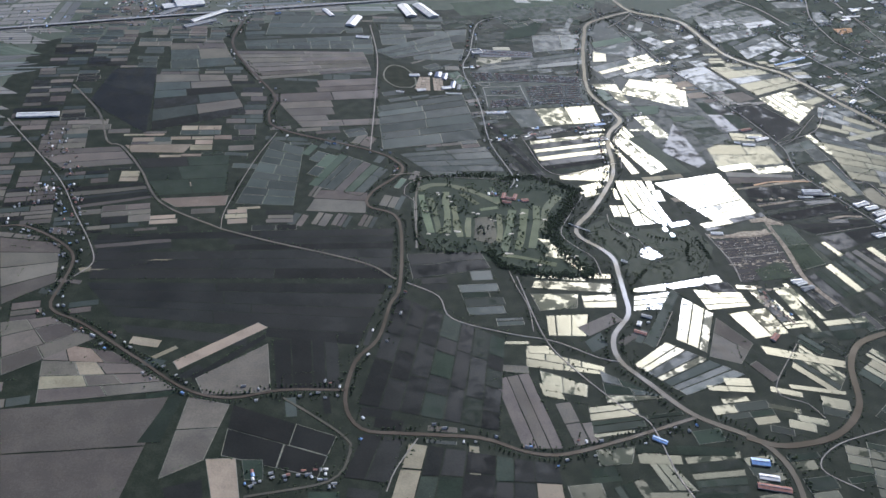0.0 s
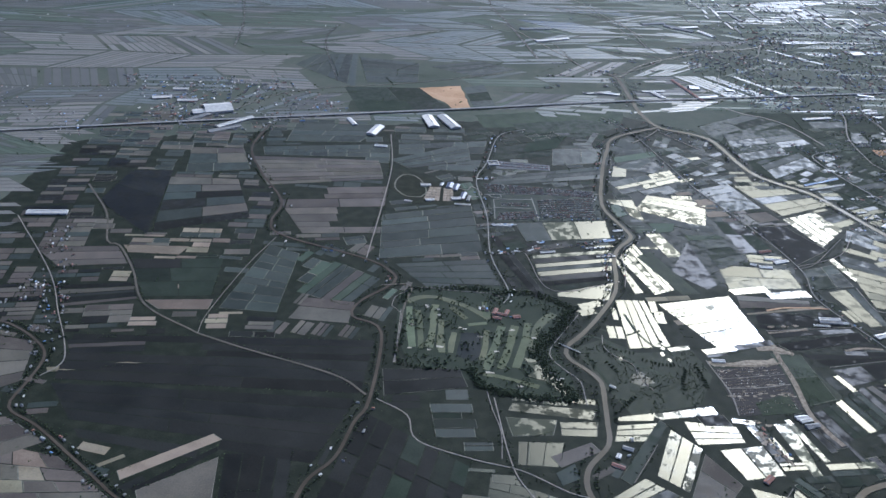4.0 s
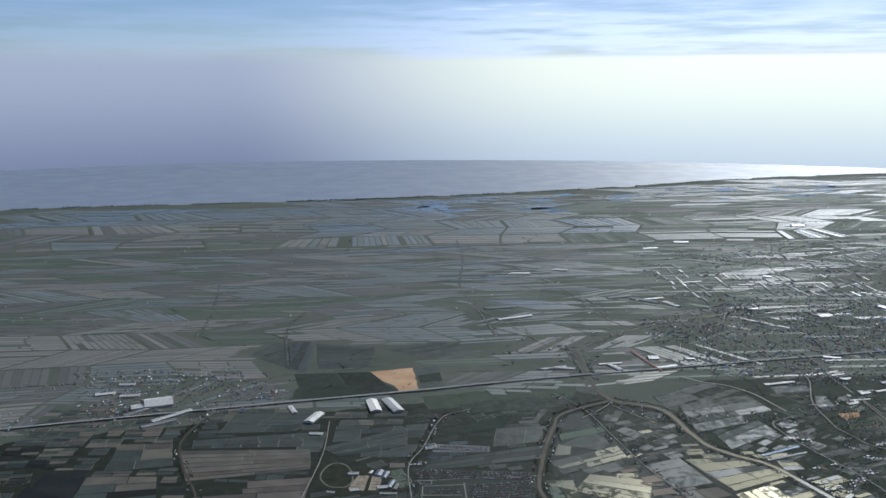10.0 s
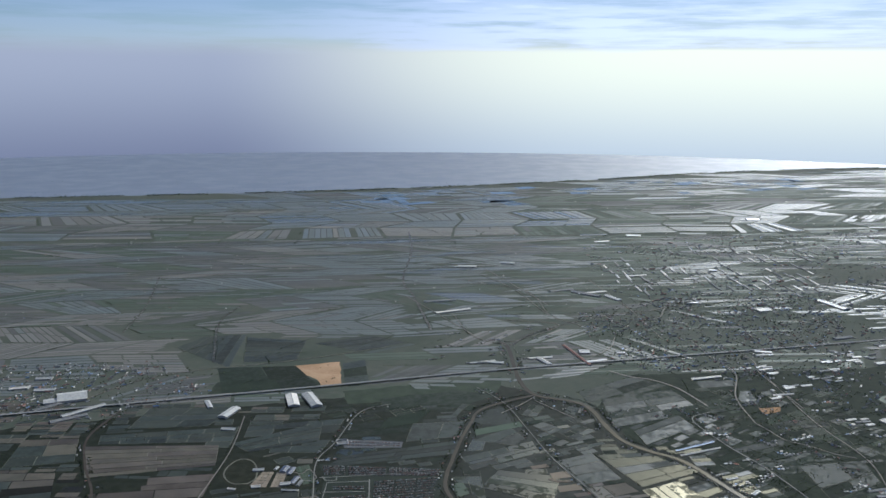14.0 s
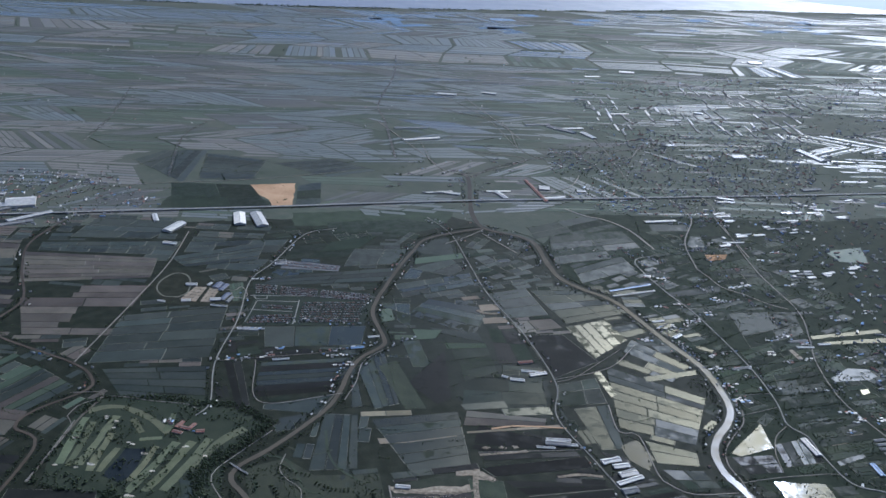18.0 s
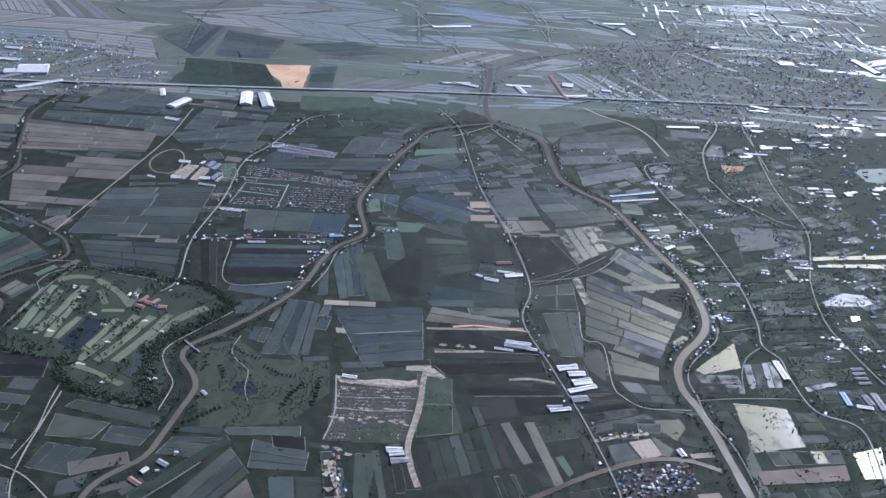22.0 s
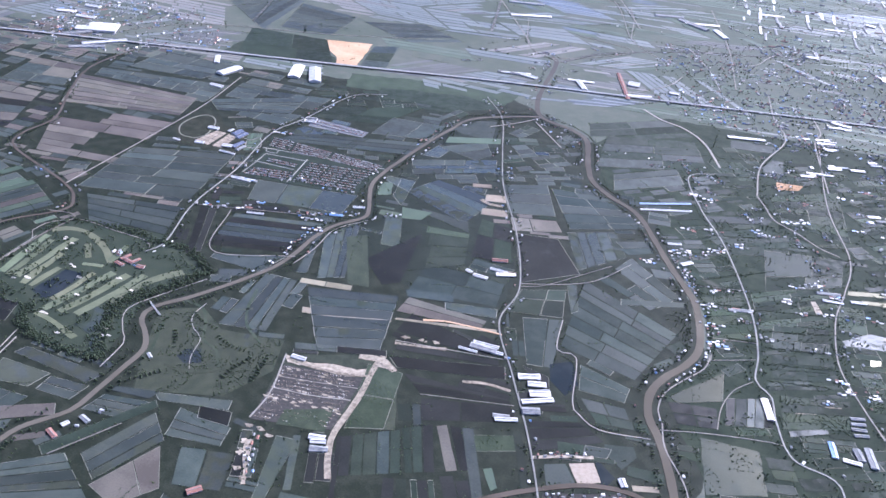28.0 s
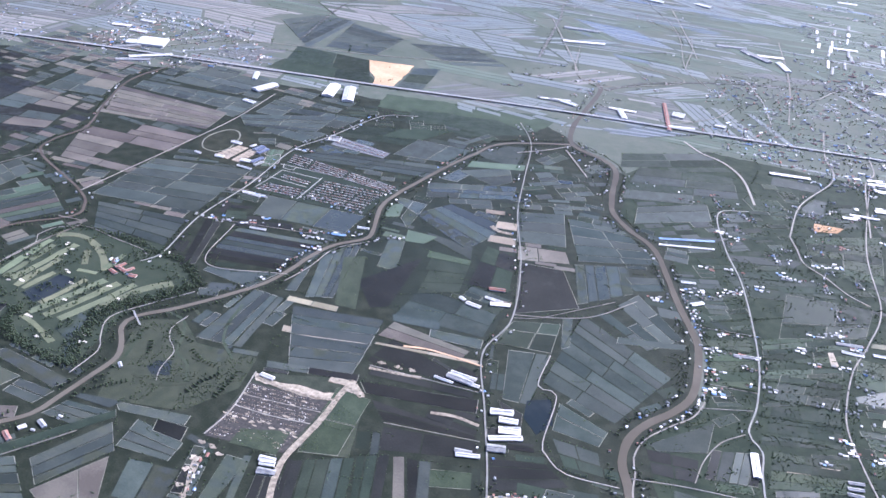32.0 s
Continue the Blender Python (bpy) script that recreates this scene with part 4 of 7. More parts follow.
fields("K", 1, 3, (102, 475), (116, 492), (127, 422), (106, 413))
fields("KTKDP", 6, 1, (117, 492), (132, 422), (169, 437), (144, 501))
fields("KDW", 5, 1, (146, 500), (170, 439), (200, 465), (184, 513))
fields("S", 2, 1, (67, 536), (93, 536), (100, 478), (76, 469))
fields("DWK", 5, 1, (74, 461), (90, 409), (117, 419), (100, 473))
fields("DW", 3, 1, (35, 446), (49, 400), (68, 408), (54, 453))
fields("WD", 2, 2, (-46, 456), (1, 466), (9, 441), (-37, 440))
fields("WD", 1, 2, (-34, 437), (9, 439), (12, 425), (-14, 419))
fields("D", 1, 2, (-11, 415), (21, 425), (31, 398), (-3, 389))
fields("T", 1, 1, (-37, 380), (-27, 415), (-15, 416), (-7, 388))
fields("KD", 4, 1, (-73, 378), (-48, 446), (-30, 423), (-46, 379))
fields("PG", 3, 2, (-169, 408), (-110, 434), (-93, 408), (-149, 375))
fields("PG", 2, 2, (-147, 372), (-113, 396), (-109, 366), (-136, 355))
fields("D", 2, 2, (-162, 449), (-87, 462), (-86, 442), (-150, 415))
fields("WWK", 5, 1, (-59, 578), (-49, 537), (-4, 553), (-32, 613))
fields("WG", 4, 1, (-122, 685), (-49, 692), (-47, 658), (-109, 641))
fields("T", 2, 1, (-109, 637), (-46, 654), (-46, 647), (-105, 623))
fields("D", 3, 1, (-150, 679), (-120, 604), (-106, 619), (-125, 683))
fields("K", 1, 1, (-103, 617), (-47, 634), (-51, 607), (-83, 594))
fields("VVG", 5, 1, (-123, 750), (-124, 699), (-18, 733), (-31, 776))
fields("G", 3, 2, (-139, 864), (-14, 908), (-17, 872), (-156, 835))
fields("K", 2, 2, (-144, 945), (-44, 1000), (-73, 930), (-146, 909))
fields("G", 1, 2, (-67, 955), (-4, 963), (-11, 919), (-73, 902))
fields("P", 7, 2, (-425, 885), (-278, 891), (-269, 840), (-393, 809))
fields("P", 7, 2, (-390, 801), (-263, 821), (-265, 711), (-341, 703))
fields("G", 4, 2, (-265, 896), (-172, 959), (-170, 904), (-242, 873))
fields("G", 6, 2, (-266, 752), (-173, 785), (-164, 684), (-263, 661))
fields("G", 5, 2, (-248, 653), (-162, 670), (-147, 610), (-218, 614))
fields("W", 5, 1, (-28, 706), (9, 630), (-37, 617), (-38, 671))
fields("W", 6, 2, (-47, 606), (-17, 599), (-14, 534), (-69, 533))
fields("WWK", 6, 2, (-14, 609), (72, 619), (68, 552), (5, 535))
fields("W", 2, 3, (62, 681), (122, 683), (134, 643), (54, 634))
fields("W", 6, 2, (19, 833), (76, 836), (81, 759), (4, 796))
fields("W", 2, 2, (-22, 816), (7, 818), (11, 764), (-17, 795))
fields("W", 6, 1, (-117, 759), (-117, 720), (-21, 736), (-24, 771))
fields("VVG", 7, 3, (-135, 693), (-30, 713), (-51, 620), (-104, 609))
fields("W", 4, 2, (-158, 453), (-85, 454), (-89, 423), (-154, 420))
fields("W", 1, 3, (-152, 417), (-118, 419), (-115, 394), (-150, 392))
fields("W", 2, 2, (-171, 382), (-139, 381), (-124, 359), (-170, 366))
fields("W", 2, 2, (-171, 360), (-148, 358), (-139, 323), (-168, 332))
fields("P", 1, 1, (-197, 348), (-177, 359), (-163, 287), (-196, 291))
fields("W", 2, 1, (-49, 454), (0, 464), (5, 441), (-45, 438))
fields("W", 3, 1, (-45, 433), (-56, 382), (-43, 370), (-31, 415))
fields("WWT", 3, 1, (-29, 418), (-42, 368), (-26, 357), (-12, 390))
fields("W", 4, 1, (-18, 439), (26, 445), (30, 392), (-6, 389))
fields("W", 6, 1, (-75, 446), (-46, 453), (-66, 389), (-87, 413))
fields("WWWK", 8, 3, (-95, 375), (-15, 385), (-20, 331), (-81, 337))
fields("WWWK", 6, 1, (2, 379), (60, 361), (44, 327), (7, 334))
fields("W", 2, 1, (-151, 288), (-122, 289), (-123, 271), (-151, 270))
fields("WWWK", 6, 2, (-118, 289), (-53, 284), (-61, 244), (-119, 246))
fields("WWK", 5, 2, (-140, 321), (-77, 329), (-77, 302), (-142, 294))
fields("GWK", 3, 2, (-124, 356), (-97, 336), (-84, 328), (-126, 324))
fields("DDK", 7, 4, (-291, 328), (-260, 440), (-185, 388), (-202, 302))
fields("DTDK", 7, 2, (-260, 295), (-273, 252), (-170, 248), (-169, 274))
fields("D", 2, 2, (-370, 330), (-304, 301), (-315, 269), (-373, 288))
fields("D", 1, 2, (-288, 303), (-262, 298), (-273, 263), (-301, 269))
fields("P", 2, 1, (-512, 330), (-411, 338), (-426, 258), (-490, 258))
fields("K", 2, 1, (-410, 338), (-401, 340), (-419, 258), (-440, 259))
fields("P", 2, 1, (-399, 338), (-372, 330), (-383, 285), (-407, 271))
fields("T", 1, 1, (-382, 286), (-364, 286), (-359, 256), (-375, 256))
fields("D", 2, 1, (-407, 274), (-384, 288), (-379, 256), (-401, 257))
fields("KP", 1, 3, (-361, 285), (-326, 283), (-327, 268), (-358, 269))
fields("TPP", 4, 3, (-501, 392), (-455, 381), (-407, 344), (-492, 334))
fields("P", 4, 2, (-536, 412), (-504, 418), (-457, 387), (-515, 342))
fields("T", 1, 1, (-413, 371), (-367, 409), (-354, 404), (-403, 361))
fields("D", 2, 1, (-401, 356), (-355, 398), (-352, 388), (-393, 345))
fields("P", 1, 2, (-393, 344), (-352, 384), (-348, 341), (-375, 339))
fields("D", 4, 1, (-349, 391), (-344, 341), (-302, 343), (-304, 396))
fields("T", 1, 1, (-500, 475), (-428, 489), (-432, 485), (-496, 468))
fields("PD", 3, 1, (-498, 511), (-438, 521), (-434, 500), (-489, 492))
fields("D", 6, 2, (-490, 457), (-266, 454), (-295, 370), (-449, 400))
fields("D", 6, 2, (-495, 519), (-258, 529), (-264, 460), (-489, 461))
fields("T", 1, 1, (-456, 572), (-399, 578), (-400, 562), (-440, 559))
fields("T", 1, 1, (-467, 598), (-423, 600), (-422, 592), (-465, 592))
fields("T", 1, 1, (-503, 664), (-441, 667), (-447, 650), (-494, 650))
fields("DK", 3, 2, (-492, 638), (-405, 648), (-402, 583), (-458, 577))
fields("P", 4, 1, (-568, 515), (-519, 506), (-511, 457), (-542, 431))
fields("P", 3, 1, (-580, 652), (-506, 661), (-487, 630), (-546, 619))
fields("DP", 5, 1, (-534, 589), (-472, 599), (-461, 573), (-521, 555))
fields("D", 2, 1, (-546, 829), (-501, 835), (-487, 685), (-555, 751))
fields("PGD", 6, 2, (-500, 818), (-427, 821), (-397, 732), (-484, 691))
fields("G", 8, 2, (-392, 565), (-343, 562), (-338, 663), (-368, 678))
fields("LGGPL", 6, 1, (-332, 596), (-304, 653), (-259, 624), (-285, 578))
fields("P", 1, 2, (-333, 554), (-321, 588), (-279, 584), (-281, 551))
fields("G", 14, 4, (-367, 854), (-269, 853), (-275, 703), (-360, 718))
fields("G", 5, 5, (-417, 915), (-267, 943), (-265, 867), (-406, 871))
fields("G", 3, 2, (-389, 996), (-278, 1005), (-305, 944), (-393, 934))
fields("G", 5, 3, (-257, 944), (-147, 970), (-163, 873), (-253, 872))
fields("GP", 3, 2, (-498, 902), (-438, 906), (-419, 847), (-487, 830))
fields("G", 5, 3, (-224, 769), (-155, 779), (-157, 672), (-211, 670))
fields("G", 4, 2, (-261, 774), (-227, 771), (-214, 670), (-266, 664))
fields("GD", 4, 2, (-266, 659), (-153, 662), (-152, 634), (-241, 632))
fields("W", 1, 3, (-147, 877), (-34, 880), (-38, 859), (-149, 858))
fields("W", 2, 2, (-60, 969), (-2, 992), (-12, 929), (-72, 916))
fields("W", 4, 2, (25, 1012), (61, 1005), (40, 885), (-6, 879))
fields("GWW", 5, 2, (97, 865), (191, 879), (213, 816), (98, 807))
fields("VVG", 6, 2, (133, 792), (220, 770), (156, 707), (125, 763))
fields("VVG", 7, 2, (216, 753), (238, 637), (212, 587), (162, 688))
fields("GK", 3, 2, (-250, 492), (-185, 496), (-186, 462), (-251, 459))
fields("GGK", 4, 2, (-213, 452), (-161, 455), (-157, 419), (-208, 415))
fields("DK", 1, 3, (-208, 383), (-190, 382), (-194, 353), (-214, 355))
fields("K", 3, 2, (309, 841), (406, 864), (410, 835), (328, 770))
fields("KKS", 5, 2, (332, 760), (397, 809), (406, 772), (338, 723))
fields("KSK", 7, 2, (338, 718), (395, 755), (397, 704), (342, 672))
fields("KSK", 7, 2, (342, 668), (395, 699), (400, 654), (345, 628))
fields("KSG", 7, 2, (353, 625), (401, 649), (412, 611), (359, 582))
fields("SK", 6, 1, (288, 733), (324, 755), (337, 691), (304, 672))
fields("G", 1, 1, (279, 595), (323, 647), (330, 635), (307, 607))
fields("DK", 3, 2, (278, 582), (309, 600), (309, 572), (284, 558))
fields("W", 1, 2, (317, 604), (330, 611), (330, 579), (319, 573))
fields("KS", 4, 2, (211, 1055), (287, 1092), (335, 1018), (260, 982))
fields("G", 1, 1, (269, 882), (354, 925), (357, 910), (290, 877))
fields("K", 3, 2, (285, 851), (346, 889), (395, 878), (308, 826))
fields("KS", 6, 2, (352, 968), (425, 1016), (428, 899), (366, 905))
fields("KS", 6, 1, (411, 846), (428, 858), (427, 736), (404, 738))
fields("SK", 4, 2, (171, 977), (236, 1006), (254, 935), (196, 921))
fields("KKG", 5, 2, (144, 1062), (230, 1124), (289, 1065), (159, 975))
fields("G", 6, 1, (-428, 1238), (-400, 1294), (-337, 1309), (-328, 1148))
fields("G", 7, 1, (-334, 1294), (-239, 1278), (-239, 1184), (-313, 1172))
fields("G", 8, 1, (-225, 1264), (-141, 1307), (-70, 1262), (-136, 1216))
fields("GK", 3, 1, (-173, 1171), (-142, 1191), (-129, 1097), (-161, 1090))
fields("K", 2, 2, (-344, 1148), (-236, 1159), (-194, 1080), (-314, 1050))
fields("G", 5, 3, (-258, 959), (-153, 963), (-159, 876), (-251, 889))
fields("G", 2, 2, (-142, 894), (-14, 901), (-25, 870), (-149, 861))
fields("K", 2, 2, (-138, 984), (-72, 1002), (-58, 930), (-144, 910))
fields("G", 2, 1, (-72, 964), (-3, 972), (-10, 927), (-72, 919))
fields("G", 3, 2, (13, 1003), (54, 1009), (61, 935), (1, 933))


FIRST = len(BANKS)


def fill(x0, x1, y0, y1, dx=40, dy=30, strips=(3, 4), cells=2, least=3):
    """Plots in the gaps that the large blocks leave, laid out like the block beside them."""
    known = [(sum((Vector(p) for p in quad), Vector((0, 0))) / 4, quad, kinds) for quad, lead, cuts, kinds in BANKS[:FIRST]]
    for gx in range(x0, x1, dx):
        for gy in range(y0, y1, dy):
            c = Vector((gx + random.uniform(-0.15, 0.15) * dx, gy + random.uniform(-0.15, 0.15) * dy))
            spots = [c + Vector((i * dx * 0.3, j * dy * 0.3)) for i in (-1, 0, 1) for j in (-1, 0, 1)]
            if sum(free(p.x, p.y) for p in spots) < least:
                continue
            mid, quad, kinds = min(known, key=lambda k: (k[0] - c).length)
            if c.x > 300 and c.y < 1000:
                kinds = "KSKSK" + kinds[0]
            u = (Vector(quad[1]) - Vector(quad[0])).normalized()
            v = Vector((-u.y, u.x))
            l, h = dx * random.uniform(0.45, 0.53), dy * random.uniform(0.45, 0.52)
            fields((kinds * 3)[:4] + ("K" if c.x > -160 else "PG"), random.choice(strips), cells, tuple(c - u * l - v * h), tuple(c + u * l - v * h), tuple(c + u * l + v * h), tuple(c - u * l + v * h), True)


fill(-600, 300, 215, 1000)
fill(300, 470, 460, 1080)
fill(-500, 440, 240, 900, 20, 15, (2, 3), 1, 4)


# ---- things: helpers ----
def part(name, bm, mat, parent, label=""):
    me = bpy.data.meshes.new(name)
    bm.to_mesh(me)
    bm.free()
    me.materials.append(mat)
    ob = new(name, me)
    ob.parent = parent
    if label:
        ob["label"] = label
    return ob


def box(bm, x, y, z, lx, ly, lz):
    """A box centred on x, y that stands on z."""
    made = bmesh.ops.create_cube(bm, size=1.0, matrix=Matrix.Translation((x, y, z + lz / 2)) @ Matrix.Diagonal((lx, ly, lz, 1)))
    return made["verts"]


def gable(bm, lx, ly, z, rise, over=0.12, thick=0.08, x=0.0, y=0.0):
    """A pitched roof with the ridge along x, overhanging its walls."""
    hx, hy = lx / 2 + over, ly / 2 + over
    for side in (-1, 1):
        low = [Vector((x - hx, y + side * hy, z - over * 0.3)), Vector((x + hx, y + side * hy, z - over * 0.3))]
        top = [Vector((x + hx, y, z + rise)), Vector((x - hx, y, z + rise))]
        vs = [bm.verts.new(p) for p in low + top] + [bm.verts.new(p + Vector((0, 0, thick))) for p in low + top]
        for f in ((3, 2, 1, 0), (4, 5, 6, 7), (0, 1, 5, 4), (1, 2, 6, 5), (2, 3, 7, 6), (3, 0, 4, 7)):
            bm.faces.new([vs[k] for k in f])
    bmesh.ops.recalc_face_normals(bm, faces=bm.faces)


def body(bm, lx, ly, lz, rise, x=0.0, y=0.0):
    """Walls with pointed gable ends."""
    hx, hy = lx / 2, ly / 2
    ends = []
    for s in (-1, 1):
        ends.append([bm.verts.new((x + s * hx, y - hy, 0)), bm.verts.new((x + s * hx, y + hy, 0)), bm.verts.new((x + s * hx, y + hy, lz)), bm.verts.new((x + s * hx, y, lz + rise)), bm.verts.new((x + s * hx, y - hy, lz))])
    a, b = ends
    bm.faces.new(a), bm.faces.new(b)
    for k in range(5):
        bm.faces.new((a[k], a[(k + 1) % 5], b[(k + 1) % 5], b[k]))
    bmesh.ops.recalc_face_normals(bm, faces=bm.faces)


SHED_LABEL = {"white": "long shed with a bright white metal roof", "grey": "long shed with a weathered grey metal roof", "cream": "long shed with a pale cream roof",
              "rust": "long building with a reddish tiled roof", "blue": "long shed with a blue metal roof", "slate": "long shed with a dark blue roof"}


def shed(x, y, length, width, height, angle, roof, label=None):
    low = label in LOW_LABEL.values()
    base = tagged(new("building" if low else "shed"), label or SHED_LABEL[roof], "building" if low else "shed", "low buildings" if low else "farm and factory sheds")
    base.matrix_world = pose(x, y, 0.03, rz=angle)
    rise, wall = width * 0.13, height * 0.42
    bm = bmesh.new()
    body(bm, length, width, wall, rise)
    part("wall", bm, MAT["wall"], base)
    bm = bmesh.new()
    gable(bm, length, width, wall, rise, 0.25, 0.12)
    part("roof", bm, MAT[roof], base)
    BUILT.append((x, y, length / 2 + 1))
    if length < 4:
        return
    bm = bmesh.new()
    box(bm, 0, 0, wall + rise + 0.06, length * 0.92, 0.35, 0.22)
    part("ridge_vent", bm, MAT["grey"], base)
    bm = bmesh.new()
    box(bm, length * 0.3, -width / 2 - 0.03, 0, min(2.5, length * 0.2), 0.1, wall * 0.75)
    part("door", bm, MAT["grey"], base)


BUILT = []
LOW_LABEL = {"white": "low building with a white metal roof", "grey": "low building with a grey metal roof", "cream": "low building with a pale cement roof", "rust": "low building with a red tiled roof", "blue": "low building with a blue metal roof"}


def compound(x, y, count, spread, turn):
    """A few low buildings close together, set square to one another."""
    taken, count = [], int(count * 1.4)
    for _ in range(count * 6):
        if len(taken) == count:
            break
        u, v = random.gauss(0, spread), random.gauss(0, spread * 0.45)
        l, w = random.uniform(1.3, 3.6), random.uniform(1.0, 1.9)
        if any(abs(u - a) < (l + c) / 2 + 0.3 and abs(v - b) < (w + d) / 2 + 0.3 for a, b, c, d in taken):
            continue
        taken.append((u, v, l, w))
        c, s = math.cos(math.radians(turn)), math.sin(math.radians(turn))
        roof = random.choice(("white", "white", "grey", "grey", "cream", "cream", "rust", "blue"))
        shed(x + u * c - v * s, y + u * s + v * c, l, w, random.uniform(1.2, 1.8), turn, roof, LOW_LABEL[roof])

# ---- elevated motorway ----
DECK = [(-900, 868), (-463, 998), (-165, 1082), (57, 1147), (627, 1289), (1100, 1420)]
motorway = tagged(new("motorway"), "long elevated concrete motorway on piers across the plain", "motorway", kind="structure")
line = spline(DECK, 14)
deck = ribbon("deck", DECK, 4.6, 1.6, 0.2, MAT["concrete"], 14)
deck.parent = motorway
for side in (-1, 1):
    edge = [tuple(p + s * side * 2.2) for p, s in zip(line, sides(line))][::6]
    ribbon("barrier", edge, 0.22, 1.74, 0.13, MAT["concrete"], 30).parent = motorway
bm = bmesh.new()
box(bm, 0, 0, 0, 0.7, 1.0, 1.1)
box(bm, 0, 0, 1.1, 0.8, 3.6, 0.28)
pier = part("pier", bm, MAT["concrete"], motorway)
first = True
for p, s in list(zip(line, sides(line)))[::1]:
    if not -800 < p.x < 900:
        continue
    ob = pier if first else new("pier", pier.data)
    first = False
    ob.parent = motorway
    ob.matrix_world = pose(p.x, p.y, 0, rz=math.degrees(math.atan2(s.y, s.x)) - 90)

# ---- sheds, halls, factory ----
shed(138, 587, 19.7, 5.0, 3, -2, "grey")
shed(139, 592, 19.3, 3.0, 2.4, 1, "white")
shed(128, 581, 14.3, 2.2, 1.6, -1, "white")
shed(150, 586, 6.8, 3, 2, 3, "white")
shed(177, 569, 15.6, 5, 2.6, 17, "white")
shed(184, 563, 12.8, 5, 2.6, 15, "white")
shed(188, 554, 14.5, 6, 2.6, 21, "cream")
shed(188, 546, 22.3, 3.5, 2.4, 26, "white")
shed(186, 534, 11.9, 6, 2.6, 19, "grey")
shed(168, 521, 11.1, 3, 2, 14, "grey")
shed(172, 519, 15.3, 3.2, 2, 20, "white")
shed(344, 605, 22.6, 5, 2.8, -78, "cream")
shed(20, 521, 10.4, 3.4, 2.4, -1, "white")
shed(66, 451, 9.6, 3.4, 2, 18, "white")
shed(69, 445, 11.4, 4, 2, 20, "grey")
shed(248, 894, 55.1, 2.8, 2, 27, "blue")
shed(250, 880, 53.4, 2.4, 2, 23, "cream")
shed(263, 815, 12.6, 3, 2, 20, "white")
shed(276, 784, 12.1, 4, 2.4, 44, "white")
shed(-288, 983, 31.7, 12, 5, 72, "white")
shed(-219, 1024, 39.7, 14, 5, -75, "cream")
shed(-195, 1026, 46.3, 14, 5, -66, "white")
shed(-562, 1099, 20.4, 9, 4, 6, "white")
shed(-577, 1062, 24.8, 9, 4, 19, "cream")
shed(-542, 1056, 25.5, 9, 4, 9, "white")
shed(-473, 963, 41.9, 8, 3, 37, "grey")
shed(-513, 999, 35.6, 8, 3, 50, "grey")
shed(-320, 1010, 24.7, 6, 3, -65, "white")
shed(-278, 934, 15.4, 6, 3, -6, "white")
shed(18, 1176, 30.0, 5, 3, 4, "grey")
shed(45, 1177, 22.6, 8, 4, -13, "white")
shed(114, 1184, 33.5, 7, 4, -64, "white")
shed(179, 1227, 15.0, 16, 5, -0, "white")
shed(166, 1214, 95.8, 5, 3, -75, "rust")
shed(233, 1224, 12.4, 8, 4, -0, "white")
shed(24, 1812, 39.9, 14, 5, -1, "white")
shed(116, 1848, 24.9, 14, 5, -14, "white")
shed(240, 1578, 58.4, 12, 5, -37, "grey")
shed(285, 1550, 42.0, 10, 4, -64, "white")
shed(197, 1605, 48.9, 9, 4, 21, "grey")
shed(447, 1233, 23.8, 8, 4, -14, "white")
shed(674, 1508, 67.3, 14, 5, -72, "white")
shed(600, 1307, 34.3, 8, 4, 20, "grey")
shed(543, 1787, 17.0, 12, 5, -19, "white")
shed(463, 2192, 36.2, 16, 5, -1, "white")
shed(-34, 1522, 58.7, 10, 4, 15, "grey")
shed(-12, 1453, 66.3, 9, 4, 26, "cream")
shed(863, 2459, 35.5, 24, 6, -1, "white")
shed(-143, 741, 20.2, 3, 2, -1, "white")
shed(-101, 689, 14.8, 2.5, 2, 14, "white")
shed(-23, 742, 10.6, 3, 2, 18, "white")
shed(-36, 719, 11.9, 3, 2, 18, "blue")
shed(111, 680, 12.4, 4, 2.2, -4, "white")
shed(123, 696, 15.0, 3, 2, -1, "white")
shed(100, 684, 5.6, 3, 2, -23, "white")
shed(254, 493, 5.8, 3, 2, -71, "white")
shed(-158, 579, 9, 3.2, 2.2, 70, "rust", "clubhouse wing with a red tiled roof")
shed(-153, 575, 10, 3.2, 2.2, -15, "rust", "clubhouse wing with a red tiled roof")
shed(-148, 578, 7, 3, 2.2, 70, "rust", "clubhouse wing with a red tiled roof")
shed(-140, 572, 6, 4, 2.2, 10, "rust", "clubhouse wing with a red tiled roof")
shed(-157, 569, 8, 3, 2.2, -15, "rust", "clubhouse wing with a red tiled roof")
shed(-41, 271, 11.2, 5, 2.6, -11, "blue")
shed(-40, 251, 20.2, 4, 2.5, -14, "rust")
shed(-40, 259, 12.0, 4, 2, -13, "white")
shed(-100, 291, 9.3, 3, 2, -33, "blue")
shed(-594, 719, 38.3, 8, 4, 6, "white")
shed(-465, 987, 54.0, 8, 4, 48, "white")
shed(-73, 481, 5.0, 2, 2, -38, "white")
shed(387, 580, 15.1, 4, 2.4, -82, "blue")
shed(404, 582, 11.4, 5, 2.6, -75, "grey")
shed(412, 582, 19.2, 5, 2.6, -81, "grey")
shed(399, 573, 12.0, 3, 2.2, 0, "cream")
shed(407, 622, 10.4, 2.4, 2, 17, "grey")
shed(407, 616, 10.4, 2.4, 2, 17, "grey")
shed(407, 610, 10.2, 2.4, 2, 11, "grey")
shed(408, 604, 10.4, 2.4, 2, 17, "grey")
shed(120, 712, 13.6, 4, 2.4, 17, "rust")
shed(130, 692, 16.2, 4, 2.4, 22, "cream")
